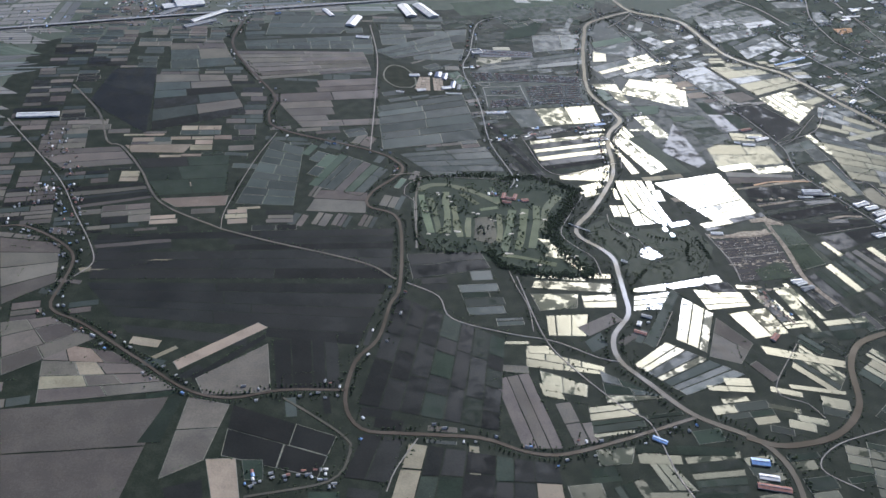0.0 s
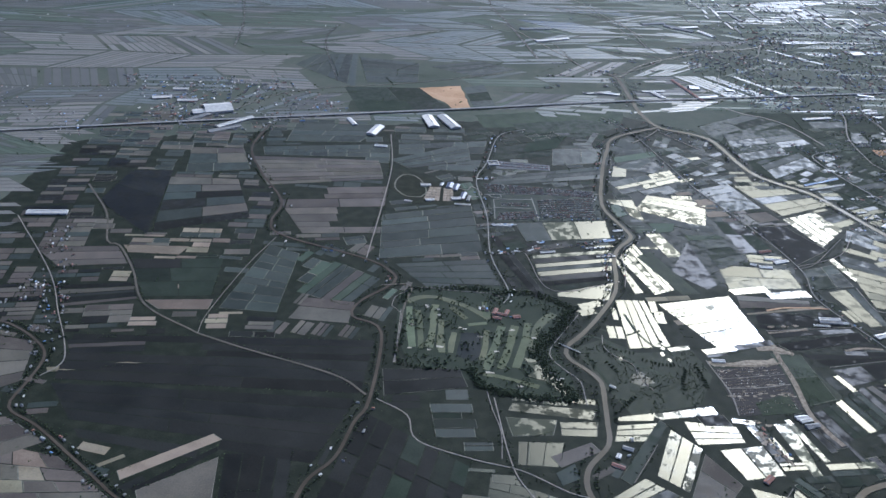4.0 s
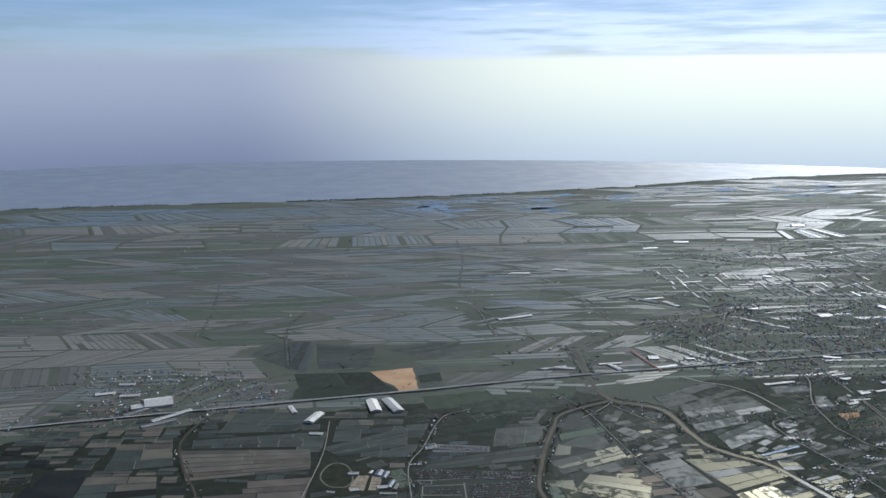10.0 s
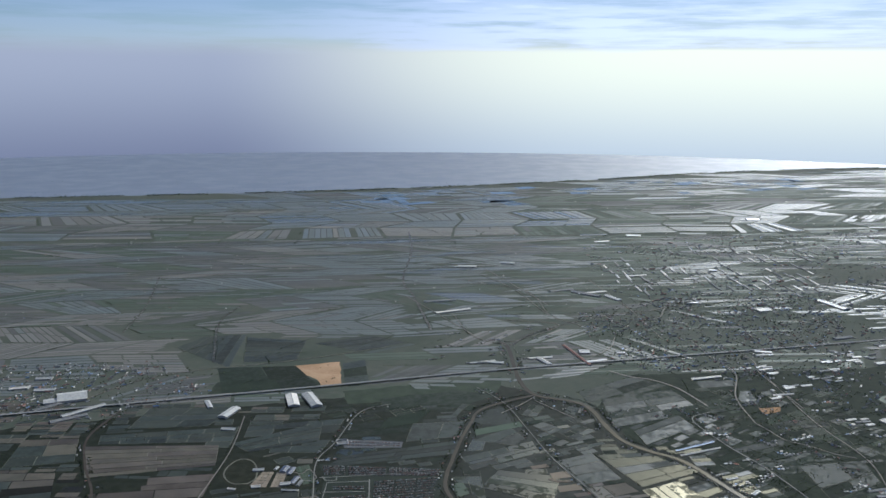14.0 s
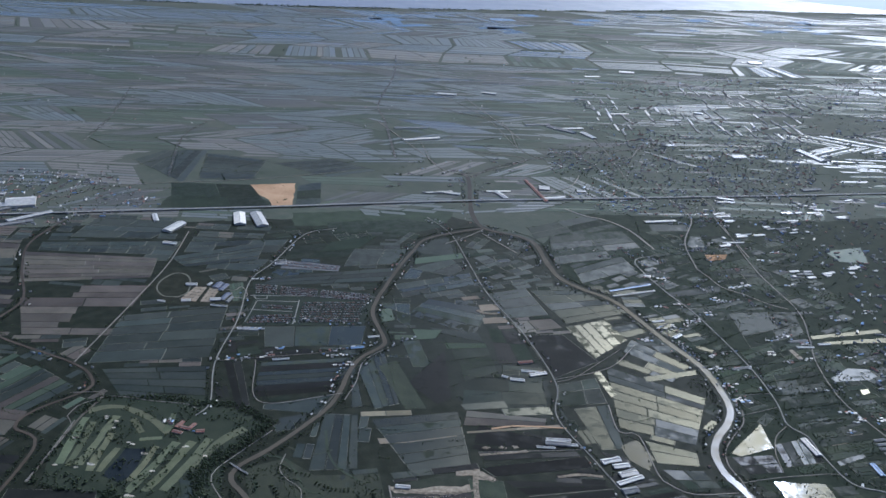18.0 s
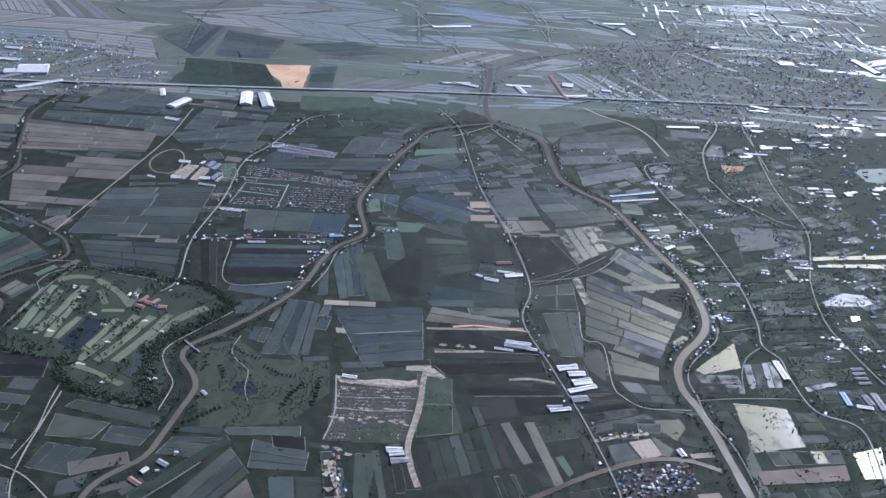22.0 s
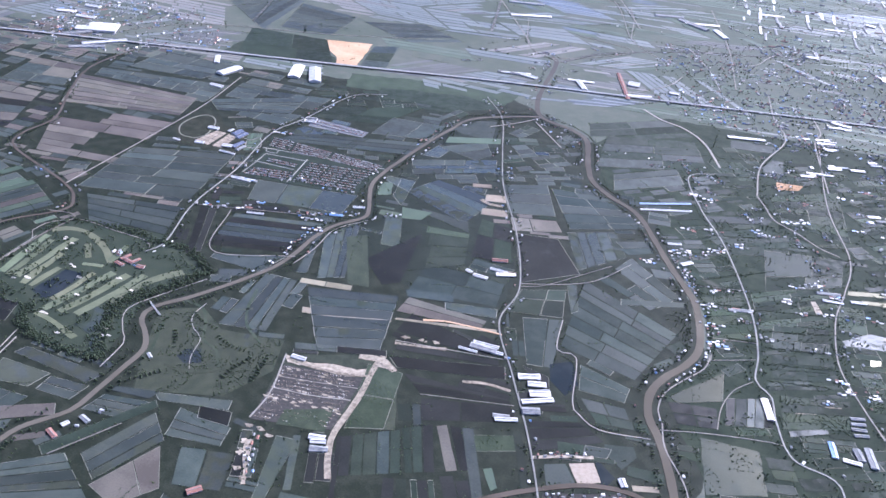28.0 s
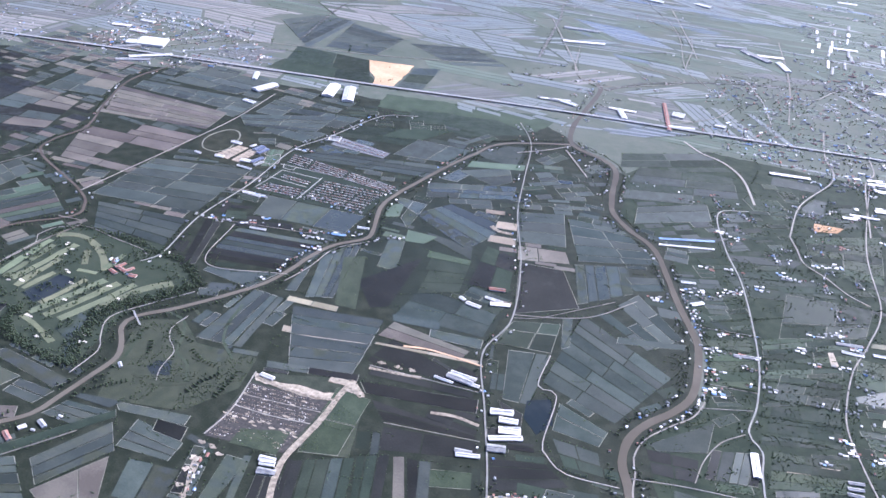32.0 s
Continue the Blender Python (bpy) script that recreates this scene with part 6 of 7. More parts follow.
def far_plots(name, x0, x1, y0, y1, dx, dy, label, low=-9999, high=9999):
    heap = Heap()
    cols, lines = int((x1 - x0) / dx), int((y1 - y0) / dy)
    knots = [[Vector((x0 + i * dx + far_rng.uniform(-0.15, 0.15) * dx + 0.18 * j * dy * (j % 2), y0 + j * dy + far_rng.uniform(-0.15, 0.15) * dy + 0.12 * i * dx)) for j in range(lines + 1)] for i in range(cols + 1)]
    for i in range(cols):
        for j in range(lines):
            quad = [knots[i][j], knots[i + 1][j], knots[i + 1][j + 1], knots[i][j + 1]]
            mid = sum(quad, Vector((0, 0))) / 4
            if mid.y > coast_y(mid.x) - dy * 0.7 or not -1900 < mid.x - 0.15 * mid.y < 0.75 * mid.y + 500:
                continue
            FAR_EDGES.extend(zip(quad, quad[1:] + quad[:1]))
            if far_rng.random() < 0.72:
                a, b, c, d = quad
            else:
                b, c, d, a = quad
            wide, long = ((d - a).length + (c - b).length) / 2, ((b - a).length + (c - d).length) / 2
            grain = min(1.9, max(0.8, mid.y / 1300))
            strips, cells = max(2, int(wide / (far_rng.uniform(9, 17) * grain))), max(1, int(long / (far_rng.uniform(35, 75) * grain)))
            west = mid.x < -150 - 0.12 * mid.y
            soft = noise.noise((mid.x * 0.0035, mid.y * 0.0035, 8.0))
            mix = (1, 1, 2, 2, 0, 0, 3) if west else (0, 0, 0, 0, 1, 2, 4) if soft > -0.15 else (3, 3, 0, 2, 0, 4)
            if mid.x > 250:
                mix = (0, 3, 3, 2, 4, 0) if soft > 0.1 else (3, 3, 3, 3, 2, 0)
            if mid.y > coast_y(mid.x) - 420:
                mix = (0, 0, 4, 4, 2)
            lead = far_rng.choice(mix)
            for k in range(strips):
                shift = far_rng.uniform(-0.3, 0.3)
                for q in range(cells):
                    if far_rng.random() < (0.2 if mid.x > 250 else 0.06):
                        continue
                    u0 = 0.02 if q == 0 else (q + shift + 0.03) / cells
                    u1 = 0.98 if q == cells - 1 else (q + 1 + shift - 0.03) / cells
                    gap = far_rng.uniform(0.04, 0.13)
                    v0, v1 = (k + gap) / strips * 0.94 + 0.03, (k + 1 - gap) / strips * 0.94 + 0.03
                    c4 = [a.lerp(b, u).lerp(d.lerp(c, u), v) for u, v in ((u0, v0), (u1, v0), (u1, v1), (u0, v1))]
                    spot = sum(c4, Vector((0, 0))) / 4
                    if not low < spot.y - 0.12 * spot.x < high or inside(spot.x, spot.y, NEAR_LAND) or far_rng.random() < town_share(spot.x, spot.y) * 1.1 or any(not free(p.x, p.y) or near_line(p.x, p.y, 1.0) for p in c4 + [spot]):
                        continue
                    area2 = sum(p.x * r.y - r.x * p.y for p, r in zip(c4, c4[1:] + c4[:1]))
                    c4 = c4 if area2 > 0 else c4[::-1]
                    top = np.array([(p.x, p.y, 0.11) for p in c4] + [(p.x, p.y, -0.02) for p in c4])
                    heap.put(top, np.array([(0, 1, 2, 3), (0, 4, 5, 1), (1, 5, 6, 2), (2, 6, 7, 3), (3, 7, 4, 0)]), lead if far_rng.random() < 0.84 else far_rng.choice(mix))
    # these colours already hold the haze of distance
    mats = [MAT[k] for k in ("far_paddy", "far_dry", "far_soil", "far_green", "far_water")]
    return tagged(heap.link(name, mats), label, "fields", kind="stuff")


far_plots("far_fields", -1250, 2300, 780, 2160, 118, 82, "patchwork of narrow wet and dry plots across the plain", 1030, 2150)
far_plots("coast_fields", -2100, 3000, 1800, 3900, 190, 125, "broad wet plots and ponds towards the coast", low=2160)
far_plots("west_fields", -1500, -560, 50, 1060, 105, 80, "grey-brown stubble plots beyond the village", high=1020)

# rows of terraced houses on the estates
def rows(quad, lines, count, gaps, label):
    """Close rows of small houses inside a quad; gaps are the shares of a row left empty by streets."""
    heap = Heap()
    a, b, c, d = (Vector(p) for p in quad)
    for r in range(lines):
        v = (r + 0.5) / lines
        p0, p1 = a.lerp(d, v), b.lerp(c, v)
        t = math.atan2((p1 - p0).y, (p1 - p0).x)
        size = (p1 - p0).length / count / 3.0 * 1.0
        for k in range(count):
            u = (k + 0.5) / count
            if any(abs(u - g) < 0.012 for g in gaps) or random.random() < 0.08:
                continue
            p = p0.lerp(p1, u) + Vector((random.uniform(-0.15, 0.15), random.uniform(-0.25, 0.25)))
            tall = random.uniform(0.8, 1.2)
            heap.put(spun(H_WALL * (0.78, 1.15, 1.2 * tall), t, size, p.x, p.y, 0.08), H_WALL_F, 0)
            heap.put(spun(H_ROOF * (0.78, 1.15, 1.2 * tall), t, size, p.x, p.y, 0.08), H_ROOF_F, random.choice((4, 4, 4, 2, 2, 3, 1)))
        ribbon_points = [tuple(p0 + (a - d).normalized() * size * 1.6), tuple(p1 + (a - d).normalized() * size * 1.6)]
        tagged(ribbon("estate_street", ribbon_points, 0.6, 0.13 + 0.002 * r, 0.08, MAT["ash"], 20), "narrow asphalt street between terraced houses", "street", kind="structure")
    return tagged(heap.link("row_houses", H_MATS), label, "row houses", kind="stuff")


rows([(-158, 842), (-34, 834), (-36, 818), (-153, 819)], 5, 74, (0.2, 0.55), "close rows of terraced houses with red and grey roofs")
rows([(-141, 795), (-110, 796), (-110, 787), (-140, 786)], 2, 18, (), "two short rows of terraced houses with red roofs")
rows([(-144, 770), (-107, 778), (-106, 759), (-147, 752)], 4, 24, (0.5,), "rows of terraced houses with dark red roofs")
rows([(-101, 806), (-37, 817), (-41, 769), (-99, 761)], 9, 38, (0.33, 0.66), "dense block of terraced houses with red roofs")
rows([(-138, 905), (-79, 901), (-79, 889), (-137, 889)], 2, 32, (0.5,), "short rows of terraced houses with reddish roofs")
for pts in ([(-157, 813), (-87, 822), (-30, 828)], [(-106, 810), (-104, 779), (-103, 757)], [(-148, 802), (-148, 781), (-149, 755)], [(-148, 802), (-106, 806)], [(-150, 782), (-108, 783)], [(-154, 815), (-150, 807), (-139, 808), (-140, 816)]):
    tagged(ribbon("estate_road", pts, 1.1, 0.34, 0.3, MAT["pale_road"], 5), "pale concrete estate road with a kerb", "road", kind="structure")

# ---- building site: dark plots with rows of low unfinished walls, pale haul roads, scrub ----
tagged(slab("site_ground", [(14, 511), (69, 520), (69, 464), (18, 453)], 0.13, MAT["ash"], 0.1, 0.5), "dark broken asphalt of the building site", "site ground", kind="structure")
tagged(slab("site_dirt", [(10, 521), (30, 520), (45, 525), (62, 526), (74, 533), (77, 546), (88, 537), (83, 528), (73, 523), (59, 517), (15, 514)], 0.16, MAT["dirt"], 0.12, 0.8, 4), "pale churned dirt at the site entrance", "bare dirt", kind="structure")
s_a, s_b, s_c, s_d = Vector((14, 510)), Vector((68, 519)), Vector((68, 465)), Vector((19, 454))
for k in range(34):
    u, v = random.random(), random.choice((0.08, 0.2, 0.42, 0.5, 0.62, 0.7)) + random.uniform(-0.04, 0.04)
    p = s_a.lerp(s_b, u).lerp(s_d.lerp(s_c, u), v)
    ring = [(p.x + random.uniform(0.8, 2.8) * math.cos(t), p.y + random.uniform(0.5, 1.3) * math.sin(t)) for t in [j * math.tau / 10 for j in range(10)]]
    tagged(slab("dirt_patch", ring, 0.17 + 0.001 * k, MAT["dirt"], 0.08), "patch of pale scraped dirt between plots", "dirt patch", "dirt patches", kind="structure")


def p_u(u, v):
    return s_a.lerp(s_b, u).lerp(s_d.lerp(s_c, u), v)


STUBS = []
for k in range(8):
    bm = bmesh.new()
    l = random.uniform(0.35, 1.1)
    box(bm, 0, 0, 0, l, random.uniform(0.22, 0.34), random.uniform(0.14, 0.4))
    if k % 2:
        box(bm, l * 0.3, 0.3, 0, 0.22, 0.5, 0.2)
    me = bpy.data.meshes.new("wall_stub")
    bm.to_mesh(me)
    bm.free()
    me.materials.append(MAT[("dirt", "beige", "dirt", "cream", "beige", "dirt", "wall", "beige")[k]])
    STUBS.append(me)
for r in range(15):
    plot = tagged(new("building_plot"), "row of low unfinished walls and pale foundations on dark plots", "building plot", "plots of the building site")
    plot.location = tuple(s_a.lerp(s_d, (r + 0.5) / 15)) + (0.13,)
    for k in range(58):
        u, v = (k + random.uniform(0.2, 0.8)) / 60, (r + (0.35, 0.62)[k % 2] + random.uniform(-0.06, 0.06)) / 15
        p = p_u(u, v)
        sparse = 0.9 if r > 8 and 0.24 < u < 0.82 else 0.75 if r % 4 == 3 else 0.1
        if random.random() < sparse or noise.noise((p.x * 0.09, p.y * 0.2, 1.0)) < -0.35:
            continue
        ob = new("wall_stub", random.choice(STUBS))
        ob.parent = plot
        ob.matrix_parent_inverse = Matrix.Translation(-plot.location)
        ob.matrix_basis = pose(p.x, p.y, 0.13, rz=10 + random.uniform(-4, 4))
for pts in ([(77, 523), (92, 527), (107, 480), (76, 468)], [(34, 470), (63, 482), (66, 460), (35, 455)]):
    tagged(slab("overgrown_plot", pts, 0.18, MAT["meadow"], 0.1, 0.6), "overgrown plot of weeds and scrub", "overgrown plot", kind="structure")
    SCRUB.append(pts)
for pts, w in (([(74, 548), (73, 529), (74, 500), (72, 463), (75, 446), (84, 425)], 4.2), ([(10, 522), (18, 482), (17, 454)], 1.1), ([(13, 518), (32, 516), (59, 519), (73, 524)], 2.2), ([(17, 486), (45, 489), (70, 495)], 0.8), ([(17, 498), (45, 503), (70, 508)], 0.7)):
    tagged(ribbon("site_road", pts, w, 0.26 + w * 0.01, 0.2, MAT["track" if w < 2 else "dirt"], 5, 0.4), "pale dirt haul road across the building site", "dirt road", kind="structure")
for x, y in ((20, 447), (28, 447), (35, 444), (26, 424), (30, 412), (37, 406), (81, 576), (94, 577), (78, 538), (84, 538), (24, 434), (104, 579)):
    ring = [(x + random.uniform(1.2, 4.0) * math.cos(a), y + random.uniform(1.0, 2.6) * math.sin(a)) for a in [j * math.tau / 12 for j in range(12)]]
    tagged(slab("rubble_yard", ring, 0.3 + 0.002 * (x % 7), MAT["dirt"], 0.2), "small yard strewn with pale rubble", "rubble yard", "rubble yards", kind="structure")
    for _ in range(2):
        settle(x + random.uniform(-2, 2), y + random.uniform(-2, 2), random.uniform(0, 90))

# strips of bare earth and rubble along field edges
for k, (pts, w, mat) in enumerate((
    ([(86, 602), (104, 608), (117, 609), (147, 610)], 1.8, "orange_dirt"),
    ([(76, 566), (89, 569), (113, 575)], 3.0, "dirt"),
    ([(134, 545), (149, 549), (168, 549)], 2.4, "dirt"),
    ([(76, 813), (85, 808), (99, 809)], 4.0, "dirt"),
    ([(122, 693), (133, 698), (138, 699)], 3.6, "dirt"),
    ([(196, 492), (213, 500), (233, 508)], 2.4, "dirt"),
    ([(26, 436), (31, 423), (40, 402)], 3.0, "dirt"),
    ([(87, 536), (75, 542), (58, 541)], 5.0, "dirt"),
)):
    tagged(ribbon("dirt_strip", pts, w, 0.3 + 0.004 * k, 0.25, MAT[mat], 2.5, 0.9), "ragged strip of bare earth and rubble between fields", "bare earth", kind="structure")

# ---- long factory roofs and ponds in rows towards the coast ----
heap = Heap()
for x, y, l, w in ((327, 1117, 46, 6), (253, 1590, 60, 9), (372, 1736, 40, 9), (474, 1711, 34, 8), (10, 1812, 30, 6), (106, 1854, 24, 6), (426, 1517, 18, 6), (535, 1472, 26, 16), (848, 2466, 50, 16), (366, 2111, 40, 12), (190, 1187, 34, 6), (111, 1199, 36, 6), (26, 1179, 40, 5)):
    t = math.radians(random.choice((12, 16, 20)))
    heap.put(spun(H_WALL * (l / 3.0, w / 2.2, 1.6), t, 1.0, x, y, 0.04), H_WALL_F, 0)
    heap.put(spun(H_ROOF * (l / 3.0, w / 2.2, 1.6), t, 1.0, x, y, 0.04), H_ROOF_F, random.choice((1, 3, 3)))
for x, y in ((451, 1223), (422, 1159), (426, 1139), (565, 1237), (536, 1188), (517, 1147), (508, 1115), (586, 1214), (598, 1192), (647, 1270), (433, 1087), (404, 1053), (467, 966), (490, 970), (540, 994), (576, 1196), (478, 1112)):
    for _ in range(5):
        l, w, t = random.uniform(4, 18), random.uniform(3, 6), math.radians(random.choice((14, 18, 22)))
        px, py = x + random.gauss(0, 9), y + random.gauss(0, 7)
        heap.put(spun(H_WALL * (l / 3.0, w / 2.2, 1.3), t, 1.0, px, py, 0.04), H_WALL_F, 0)
        heap.put(spun(H_ROOF * (l / 3.0, w / 2.2, 1.3), t, 1.0, px, py, 0.04), H_ROOF_F, random.choice((1, 1, 2, 3, 3)))
ROWS = [(288, 1844), (577, 2051), (907, 2069), (613, 1446), (475, 1516), (341, 1551)]
for lane_k in range(26):
    for k in range(26):
        u, v = (lane_k + 0.5) * 26 + random.uniform(-5, 5), k * 44 + random.uniform(-14, 14)
        t = math.radians(-89)
        x, y = 288 + u, 2069 - v
        x += (y - 1446) / math.tan(t) * 0.35
        if not inside(x, y, ROWS) or noise.noise((x * 0.006, y * 0.006, 3.0)) < -0.12 or random.random() < 0.42:
            continue
        l, w = random.uniform(20, 48), random.uniform(3, 6)
        t += random.uniform(-0.04, 0.04)
        heap.put(spun(H_WALL * (l / 3.0, w / 2.2, 1.4), t, 1.0, x, y, 0.04), H_WALL_F, 0)
        heap.put(spun(H_ROOF * (l / 3.0, w / 2.2, 1.4), t, 1.0, x, y, 0.04), H_ROOF_F, random.choice((2, 2, 2, 2, 1, 3)))
tagged(heap.link("factory_roofs", H_MATS), "long pale factory roofs in slanting rows", "factories", kind="stuff")

# ---- foot bridge by the golf course ----
bridge = tagged(new("bridge"), "narrow pale concrete bridge over the muddy river", "bridge")
bridge.matrix_world = pose(-100, 529.5, 0, rz=math.degrees(math.atan2(-13, 18)))
bm = bmesh.new()
box(bm, 0, 0, 0.5, 20, 1.2, 0.2)
part("deck", bm, MAT["concrete"], bridge)
for s in (-1, 1):
    bm = bmesh.new()
    box(bm, 0, s * 0.56, 0.7, 20, 0.1, 0.22)
    part("parapet", bm, MAT["white"], bridge)
for x in (-9, -3, 3, 9):
    bm = bmesh.new()
    box(bm, x, 0, -0.2, 0.4, 1.0, 0.7)
    part("pier", bm, MAT["concrete"], bridge)


# ---- trees ----
G = (1 + 5 ** 0.5) / 2
ICO = np.array([(-1, G, 0), (1, G, 0), (-1, -G, 0), (1, -G, 0), (0, -1, G), (0, 1, G), (0, -1, -G), (0, 1, -G), (G, 0, -1), (G, 0, 1), (-G, 0, -1), (-G, 0, 1)], float) / math.hypot(1, G)
ICO_F = np.array([(0, 11, 5), (0, 5, 1), (0, 1, 7), (0, 7, 10), (0, 10, 11), (1, 5, 9), (5, 11, 4), (11, 10, 2), (10, 7, 6), (7, 1, 8), (3, 9, 4), (3, 4, 2), (3, 2, 6), (3, 6, 8), (3, 8, 9), (4, 9, 5), (2, 4, 11), (6, 2, 10), (8, 6, 7), (9, 8, 1)])
TRUNK = np.array([(0.09 * math.cos(a), 0.09 * math.sin(a), 0.0) for a in [k * math.tau / 4 for k in range(4)]] + [(0, 0, 0.9)])
TRUNK_F = np.array([(0, 1, 4), (1, 2, 4), (2, 3, 4), (3, 0, 4)])


def crown(seed, clumps):
    rng = np.random.RandomState(seed)
    parts = []
    for k in range(clumps):
        a, r = rng.uniform(0, 6.28), rng.uniform(0.0, 0.55)
        size = rng.uniform(0.32, 0.6)
        blob = ICO * size * rng.uniform(0.7, 1.25, (12, 1)) * (1, 1, 0.75)
        parts.append(blob + (r * math.cos(a), r * math.sin(a), rng.uniform(0.55, 1.35)))
    return np.concatenate(parts), np.concatenate([ICO_F + 12 * k for k in range(clumps)])


CROWNS = [crown(k, 4) for k in range(10)]
SMALL = [crown(40 + k, 2) for k in range(8)]


def trees(name, spots, label, small=False, category="trees"):
    """spots: x, y, height."""
    if not spots:
        return None
    heap = Heap()
    for x, y, h in spots:
        v, f = random.choice(SMALL if small else CROWNS)
        turn = random.uniform(0, 6.28)
        if not small:
            heap.put(spun(TRUNK, turn, h / 1.7, x, y, 0.0), TRUNK_F, 1)
        drop = np.array((0, 0, 0.45 if small else 0.0))
        heap.put(spun(v - drop, turn, h / 1.7, x, y, 0.0), f, 0)
    return tagged(heap.link(name, [MAT["leaf"], MAT["bark"]], True), label, category, kind="stuff")


def open_spot(x, y, gap=0.0):
    return not near_line(x, y, gap) and not any(abs(bx - x) < br * 0.6 and abs(by - y) < br * 0.6 for bx, by, br in BUILT)


def tree_line(points, count, reach=3.0, offset=2.0, height=(0.8, 1.9), part_of=(0.0, 1.0), side=None):
    line = spline(points, 3.0)
    norm = sides(line)
    out = []
    for _ in range(count):
        k = int(random.uniform(*part_of) * (len(line) - 1))
        if noise.noise((line[k].x * 0.02, line[k].y * 0.02, 5.0)) < -0.22:
            continue
        d = offset + abs(random.gauss(0, reach * 0.6))
        p = line[k] + norm[k] * d * (side or random.choice((-1, 1)))
        if open_spot(p.x, p.y, -0.8):
            out.append((p.x, p.y, random.uniform(*height)))
    return out


def grove(poly, count, height=(1.2, 2.8), patchy=0.0):
    xs, ys = [p[0] for p in poly], [p[1] for p in poly]
    out = []
    for _ in range(count):
        x, y = random.uniform(min(xs), max(xs)), random.uniform(min(ys), max(ys))
        if inside(x, y, poly) and noise.noise((x * 0.06, y * 0.06, 2.0)) > patchy and open_spot(x, y, 0.0):
            out.append((x, y, random.uniform(*height)))
    return out


trees("riverside_trees", tree_line(RIVER_MAIN, 1900, 5.0, 6.5), "dense dark trees along the river banks")
trees("riverside_trees", tree_line(RIVER_GOLF, 1700, 4.0, 4.8), "dark trees and bushes along the looping river")
trees("canal_trees", tree_line(CANAL_WEST, 1300, 2.5, 3.0), "row of dark trees along a winding canal")
trees("canal_trees", tree_line(CANAL_LEFT, 800, 2.5, 2.6), "row of dark trees along the village canal")
trees("roadside_trees", tree_line(ROAD_MID, 420, 3.0, 2.4) + tree_line(ROAD_GOLF, 330, 3.0, 2.2) + tree_line(ROAD_EAST, 300, 4.0, 2.4), "scattered trees along pale roads")
lanes = []
for line, half in LINES[7:]:
    pts = [tuple(p) for p in line[::4]]
    if len(pts) > 2:
        lanes += tree_line(pts, int(len(line) * 3.6), 2.0, half + 0.6, (0.8, 2.0))
trees("lane_trees", lanes, "small trees and bushes along lanes and creeks", True)
trees("golf_trees", grove(GOLF, 2600, (0.9, 2.2), 0.0), "groups of round trees between fairways")
belt = []
for pts, n, reach in (([(-90, 590), (-111, 548), (-124, 534), (-124, 508), (-110, 474), (-102, 468)], 900, 7.0), ([(-102, 466), (-121, 463), (-158, 469), (-175, 479), (-181, 495)], 650, 5.0),
                      ([(-240, 590), (-232, 606), (-200, 614), (-160, 614), (-150, 600)], 220, 4.0), ([(-236, 545), (-236, 500), (-181, 494)], 130, 3.0), ([(-150, 612), (-120, 610), (-92, 592)], 260, 5.0)):
    line = spline(pts, 3.0)
    for _ in range(n):
        p = random.choice(line) + Vector((random.gauss(0, reach * 0.5), random.gauss(0, reach * 0.5)))
        belt.append((p.x, p.y, random.uniform(1.0, 2.2)))
trees("tree_belt", belt, "dense dark belt of trees round the golf course")
trees("meadow_bushes", grove(MEADOW, 2600, (0.7, 1.8), 0.02), "low dark bushes over a wet meadow", True, "bushes")
hedge = []
for pts in ([(-18, 482), (-14, 498), (-9, 510)],
            [(-70, 477), (-77, 498), (-85, 517)],
            [(-45, 473), (-38, 475), (-31, 478)],
            [(-42, 519), (-27, 513), (-15, 513)],
            [(1, 486), (1, 501), (-1, 518)],
            [(-65, 490), (-66, 501), (-74, 516)],
            [(-82, 544), (-61, 531), (-45, 526)],
            [(-75, 450), (-64, 463), (-52, 477)]):
    hedge += tree_line(pts, 90, 1.6, 0.0, (0.8, 1.7))
trees("meadow_trees", hedge, "ragged lines of small trees across the meadow")
wild = []
for quad in SCRUB:
    wild += grove([tuple(p) for p in quad], 150, (0.7, 1.5), -0.2)
trees("scrub", wild, "thick scrub and small bushes on rough ground", True, "bushes")
edge = []
for quad, lead, cuts, kinds in BANKS:
    if lead in "SK":
        a, b, c, d = (Vector(p) for p in quad)
        for v in cuts[1:-1]:
            if random.random() < 0.6:
                p, q = a.lerp(d, v), b.lerp(c, v)
                for _ in range(int((q - p).length * random.uniform(0.2, 0.5))):
                    e = p.lerp(q, random.random())
                    if noise.noise((e.x * 0.05, e.y * 0.05, 3.0)) > -0.15 and open_spot(e.x, e.y):
                        edge.append((e.x, e.y + random.gauss(0, 0.3), random.uniform(0.5, 1.3)))
    for a, b in zip(quad, quad[1:] + quad[:1]):
        a, b = Vector(a), Vector(b)
        if random.random() < (0.5 if lead in "GKWLV" else 0.3):
            for _ in range(int((b - a).length * random.uniform(0.2, 0.7))):
                p = a.lerp(b, random.random())
                if noise.noise((p.x * 0.05, p.y * 0.05, 3.0)) > -0.1 and open_spot(p.x, p.y):
                    edge.append((p.x + random.gauss(0, 0.4), p.y + random.gauss(0, 0.4), random.uniform(0.6, 1.7)))
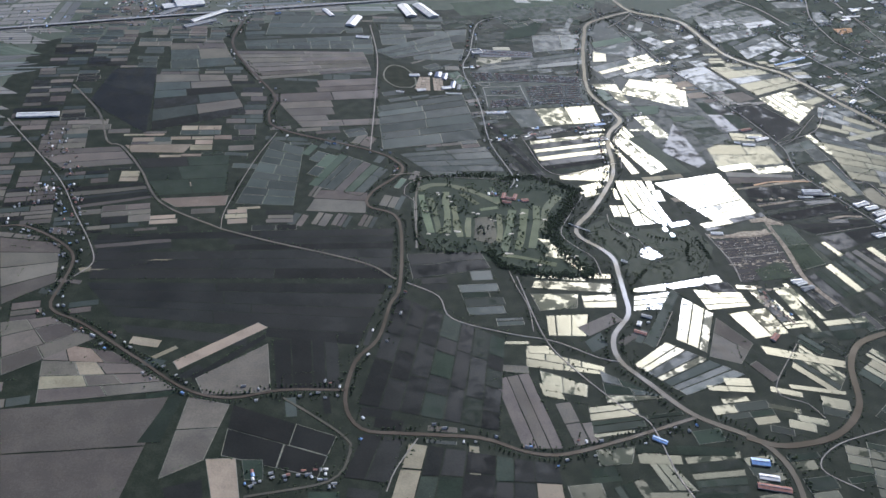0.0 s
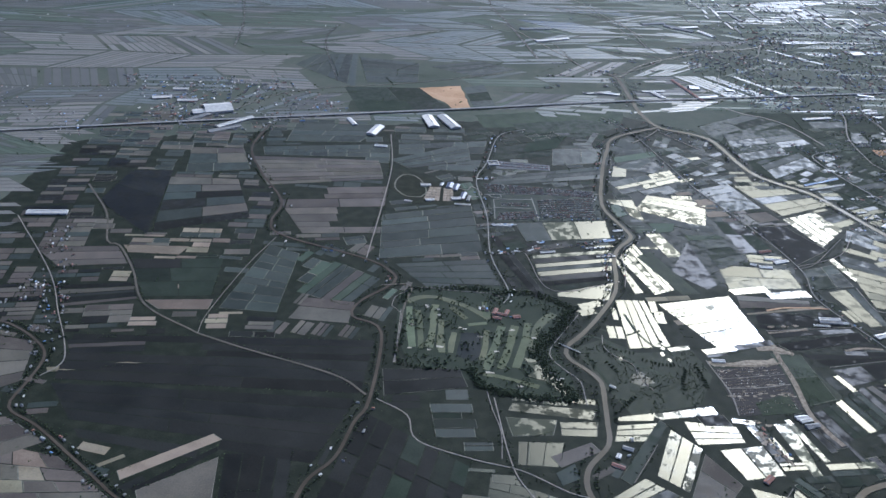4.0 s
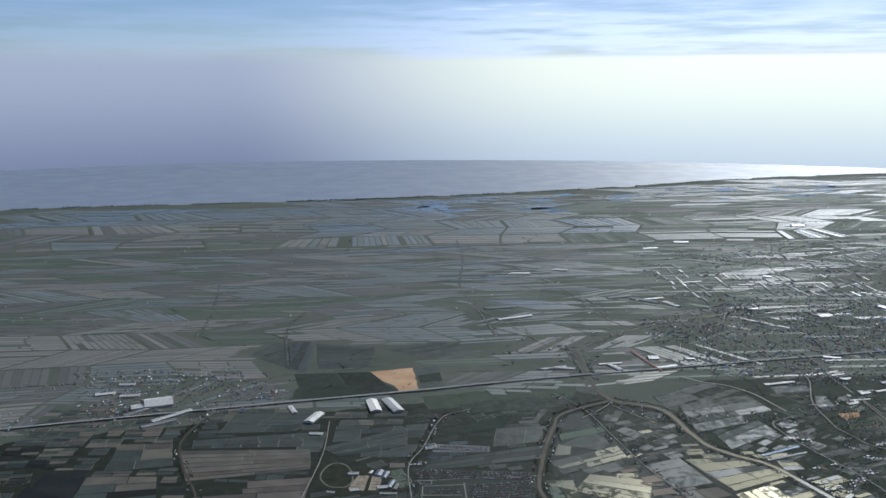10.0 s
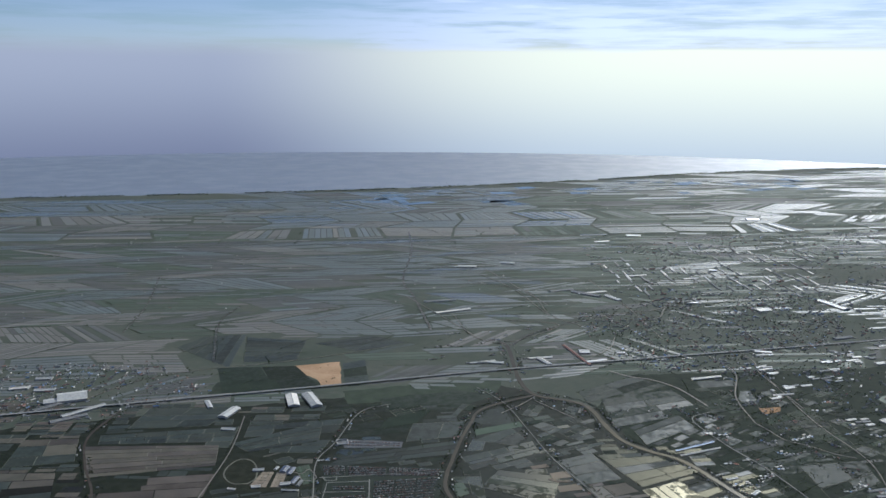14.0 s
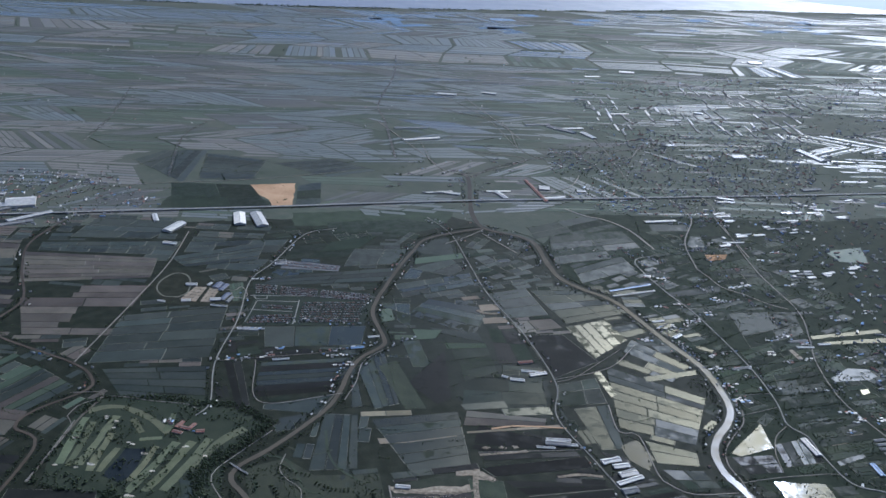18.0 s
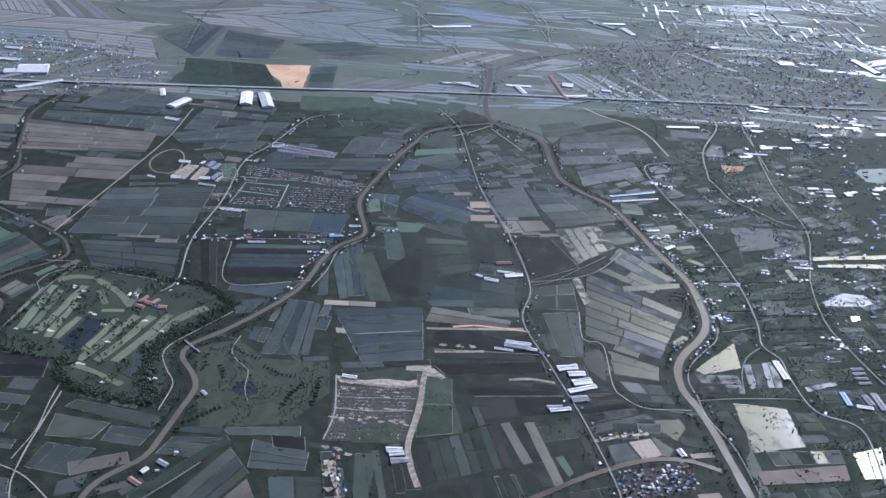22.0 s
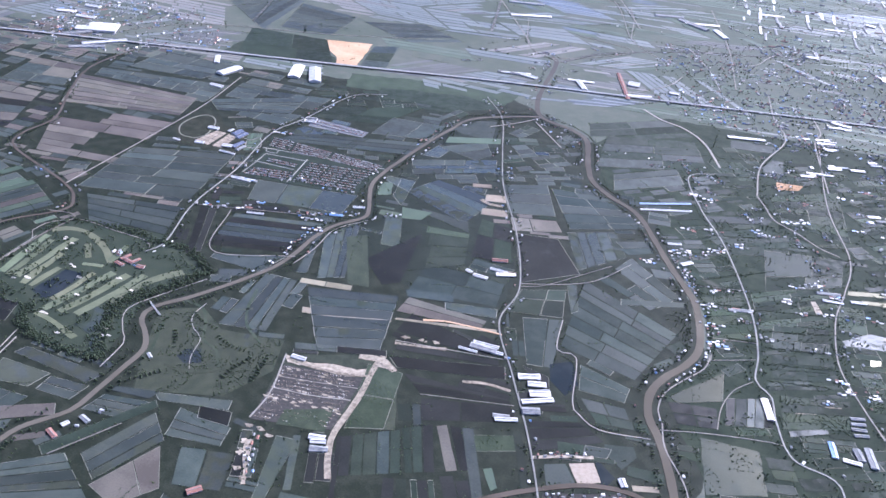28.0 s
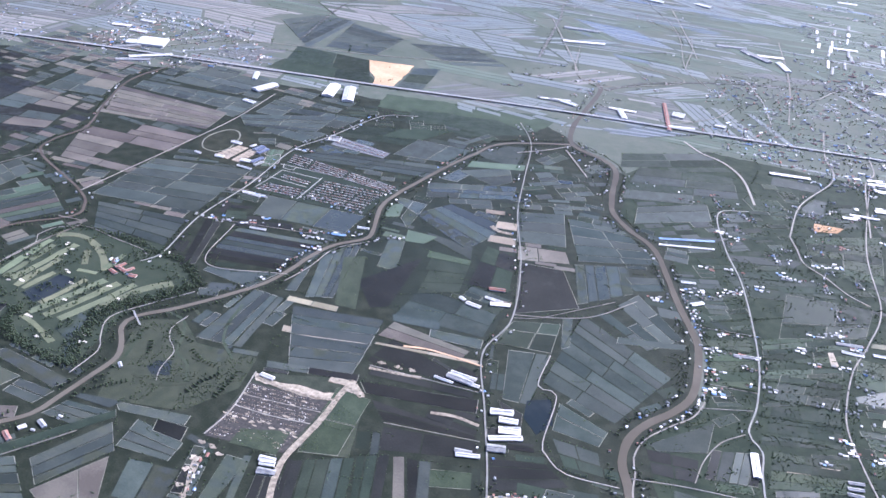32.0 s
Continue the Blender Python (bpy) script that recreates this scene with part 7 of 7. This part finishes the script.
for p, q in (((287, 752), (332, 761)), ((334, 734), (405, 756)), ((338, 704), (400, 727)), ((342, 683), (392, 696)), ((297, 850), (351, 871)), ((288, 725), (327, 735)), ((288, 761), (354, 810)), ((346, 790), (415, 835)), ((315, 683), (337, 688)), ((340, 660), (395, 676)), ((345, 640), (392, 652))):
    for _ in range(150):
        e = Vector(p).lerp(Vector(q), random.random())
        edge.append((e.x + random.gauss(0, 0.8), e.y + random.gauss(0, 0.8), random.uniform(0.6, 1.5)))
trees("bank_trees", edge, "small trees and bushes on the field banks", True)
home = []
for x, y, turn in placed + spare:
    for _ in range(random.choice((1, 2, 3, 4))):
        p = (x + random.gauss(0, 3.2), y + random.gauss(0, 3.2))
        if open_spot(*p):
            home.append((*p, random.uniform(0.8, 1.8)))
trees("garden_trees", home, "leafy garden trees between village houses")
town = []
for poly, n in (([(200, 1436), (441, 1593), (707, 1591), (555, 1141), (331, 1098), (199, 1193)], 3600), ([(-659, 1150), (-446, 1173), (-323, 1060), (-416, 967), (-562, 951)], 500),
                ([(303, 2042), (1400, 2400), (1100, 1300), (555, 1141), (281, 1595)], 3600)):
    town += grove(poly, n, (1.2, 2.6), -0.1)
trees("town_trees", town, "dark trees among distant town roofs")
trees("east_trees", grove([(262, 700), (300, 900), (330, 1080), (520, 1120), (470, 760), (420, 560), (395, 470), (310, 440), (300, 560)], 20000, (0.8, 2.1), 0.14), "patchy woods and orchards behind the riverside villages", True)
far = []
for _ in range(5200):
    x, y = random.uniform(-1500, 2000), random.uniform(1150, 3300)
    if abs(x) < 0.55 * y + 300 and noise.noise((x * 0.006, y * 0.006, 4.0)) > 0.16:
        far.append((x, y, random.uniform(1.4, 2.8)))
for a, b in FAR_EDGES:
    if far_rng.random() < 0.42 and not inside(a.x, a.y, NEAR_LAND) and a.y < coast_y(a.x) - 30:
        lo, hi = sorted((far_rng.random(), far_rng.random()))
        for _ in range(int((b - a).length * (hi - lo) * far_rng.uniform(0.15, 0.5))):
            p = a.lerp(b, far_rng.uniform(lo, hi))
            if open_spot(p.x, p.y):
                far.append((p.x + far_rng.gauss(0, 1.2), p.y + far_rng.gauss(0, 1.2), far_rng.uniform(1.2, 2.8)))
trees("far_trees", far, "far dark woods and hedges across the plain", True)
shore_trees = []
for p in spline(COAST[1:7], 3.0):
    for _ in range(2):
        if noise.noise((p.x * 0.01, p.y * 0.01, 6.0)) > -0.2:
            shore_trees.append((p.x + random.gauss(0, 6), p.y - 6 + random.gauss(0, 9), random.uniform(3.5, 7.0)))
trees("mangroves", shore_trees, "dark mangrove fringe along the shore", True)
trees("east_woods", grove([(430, 560), (470, 1140), (760, 1230), (660, 760)], 2600, (0.9, 2.2), 0.0), "patchy trees among loose houses", True)
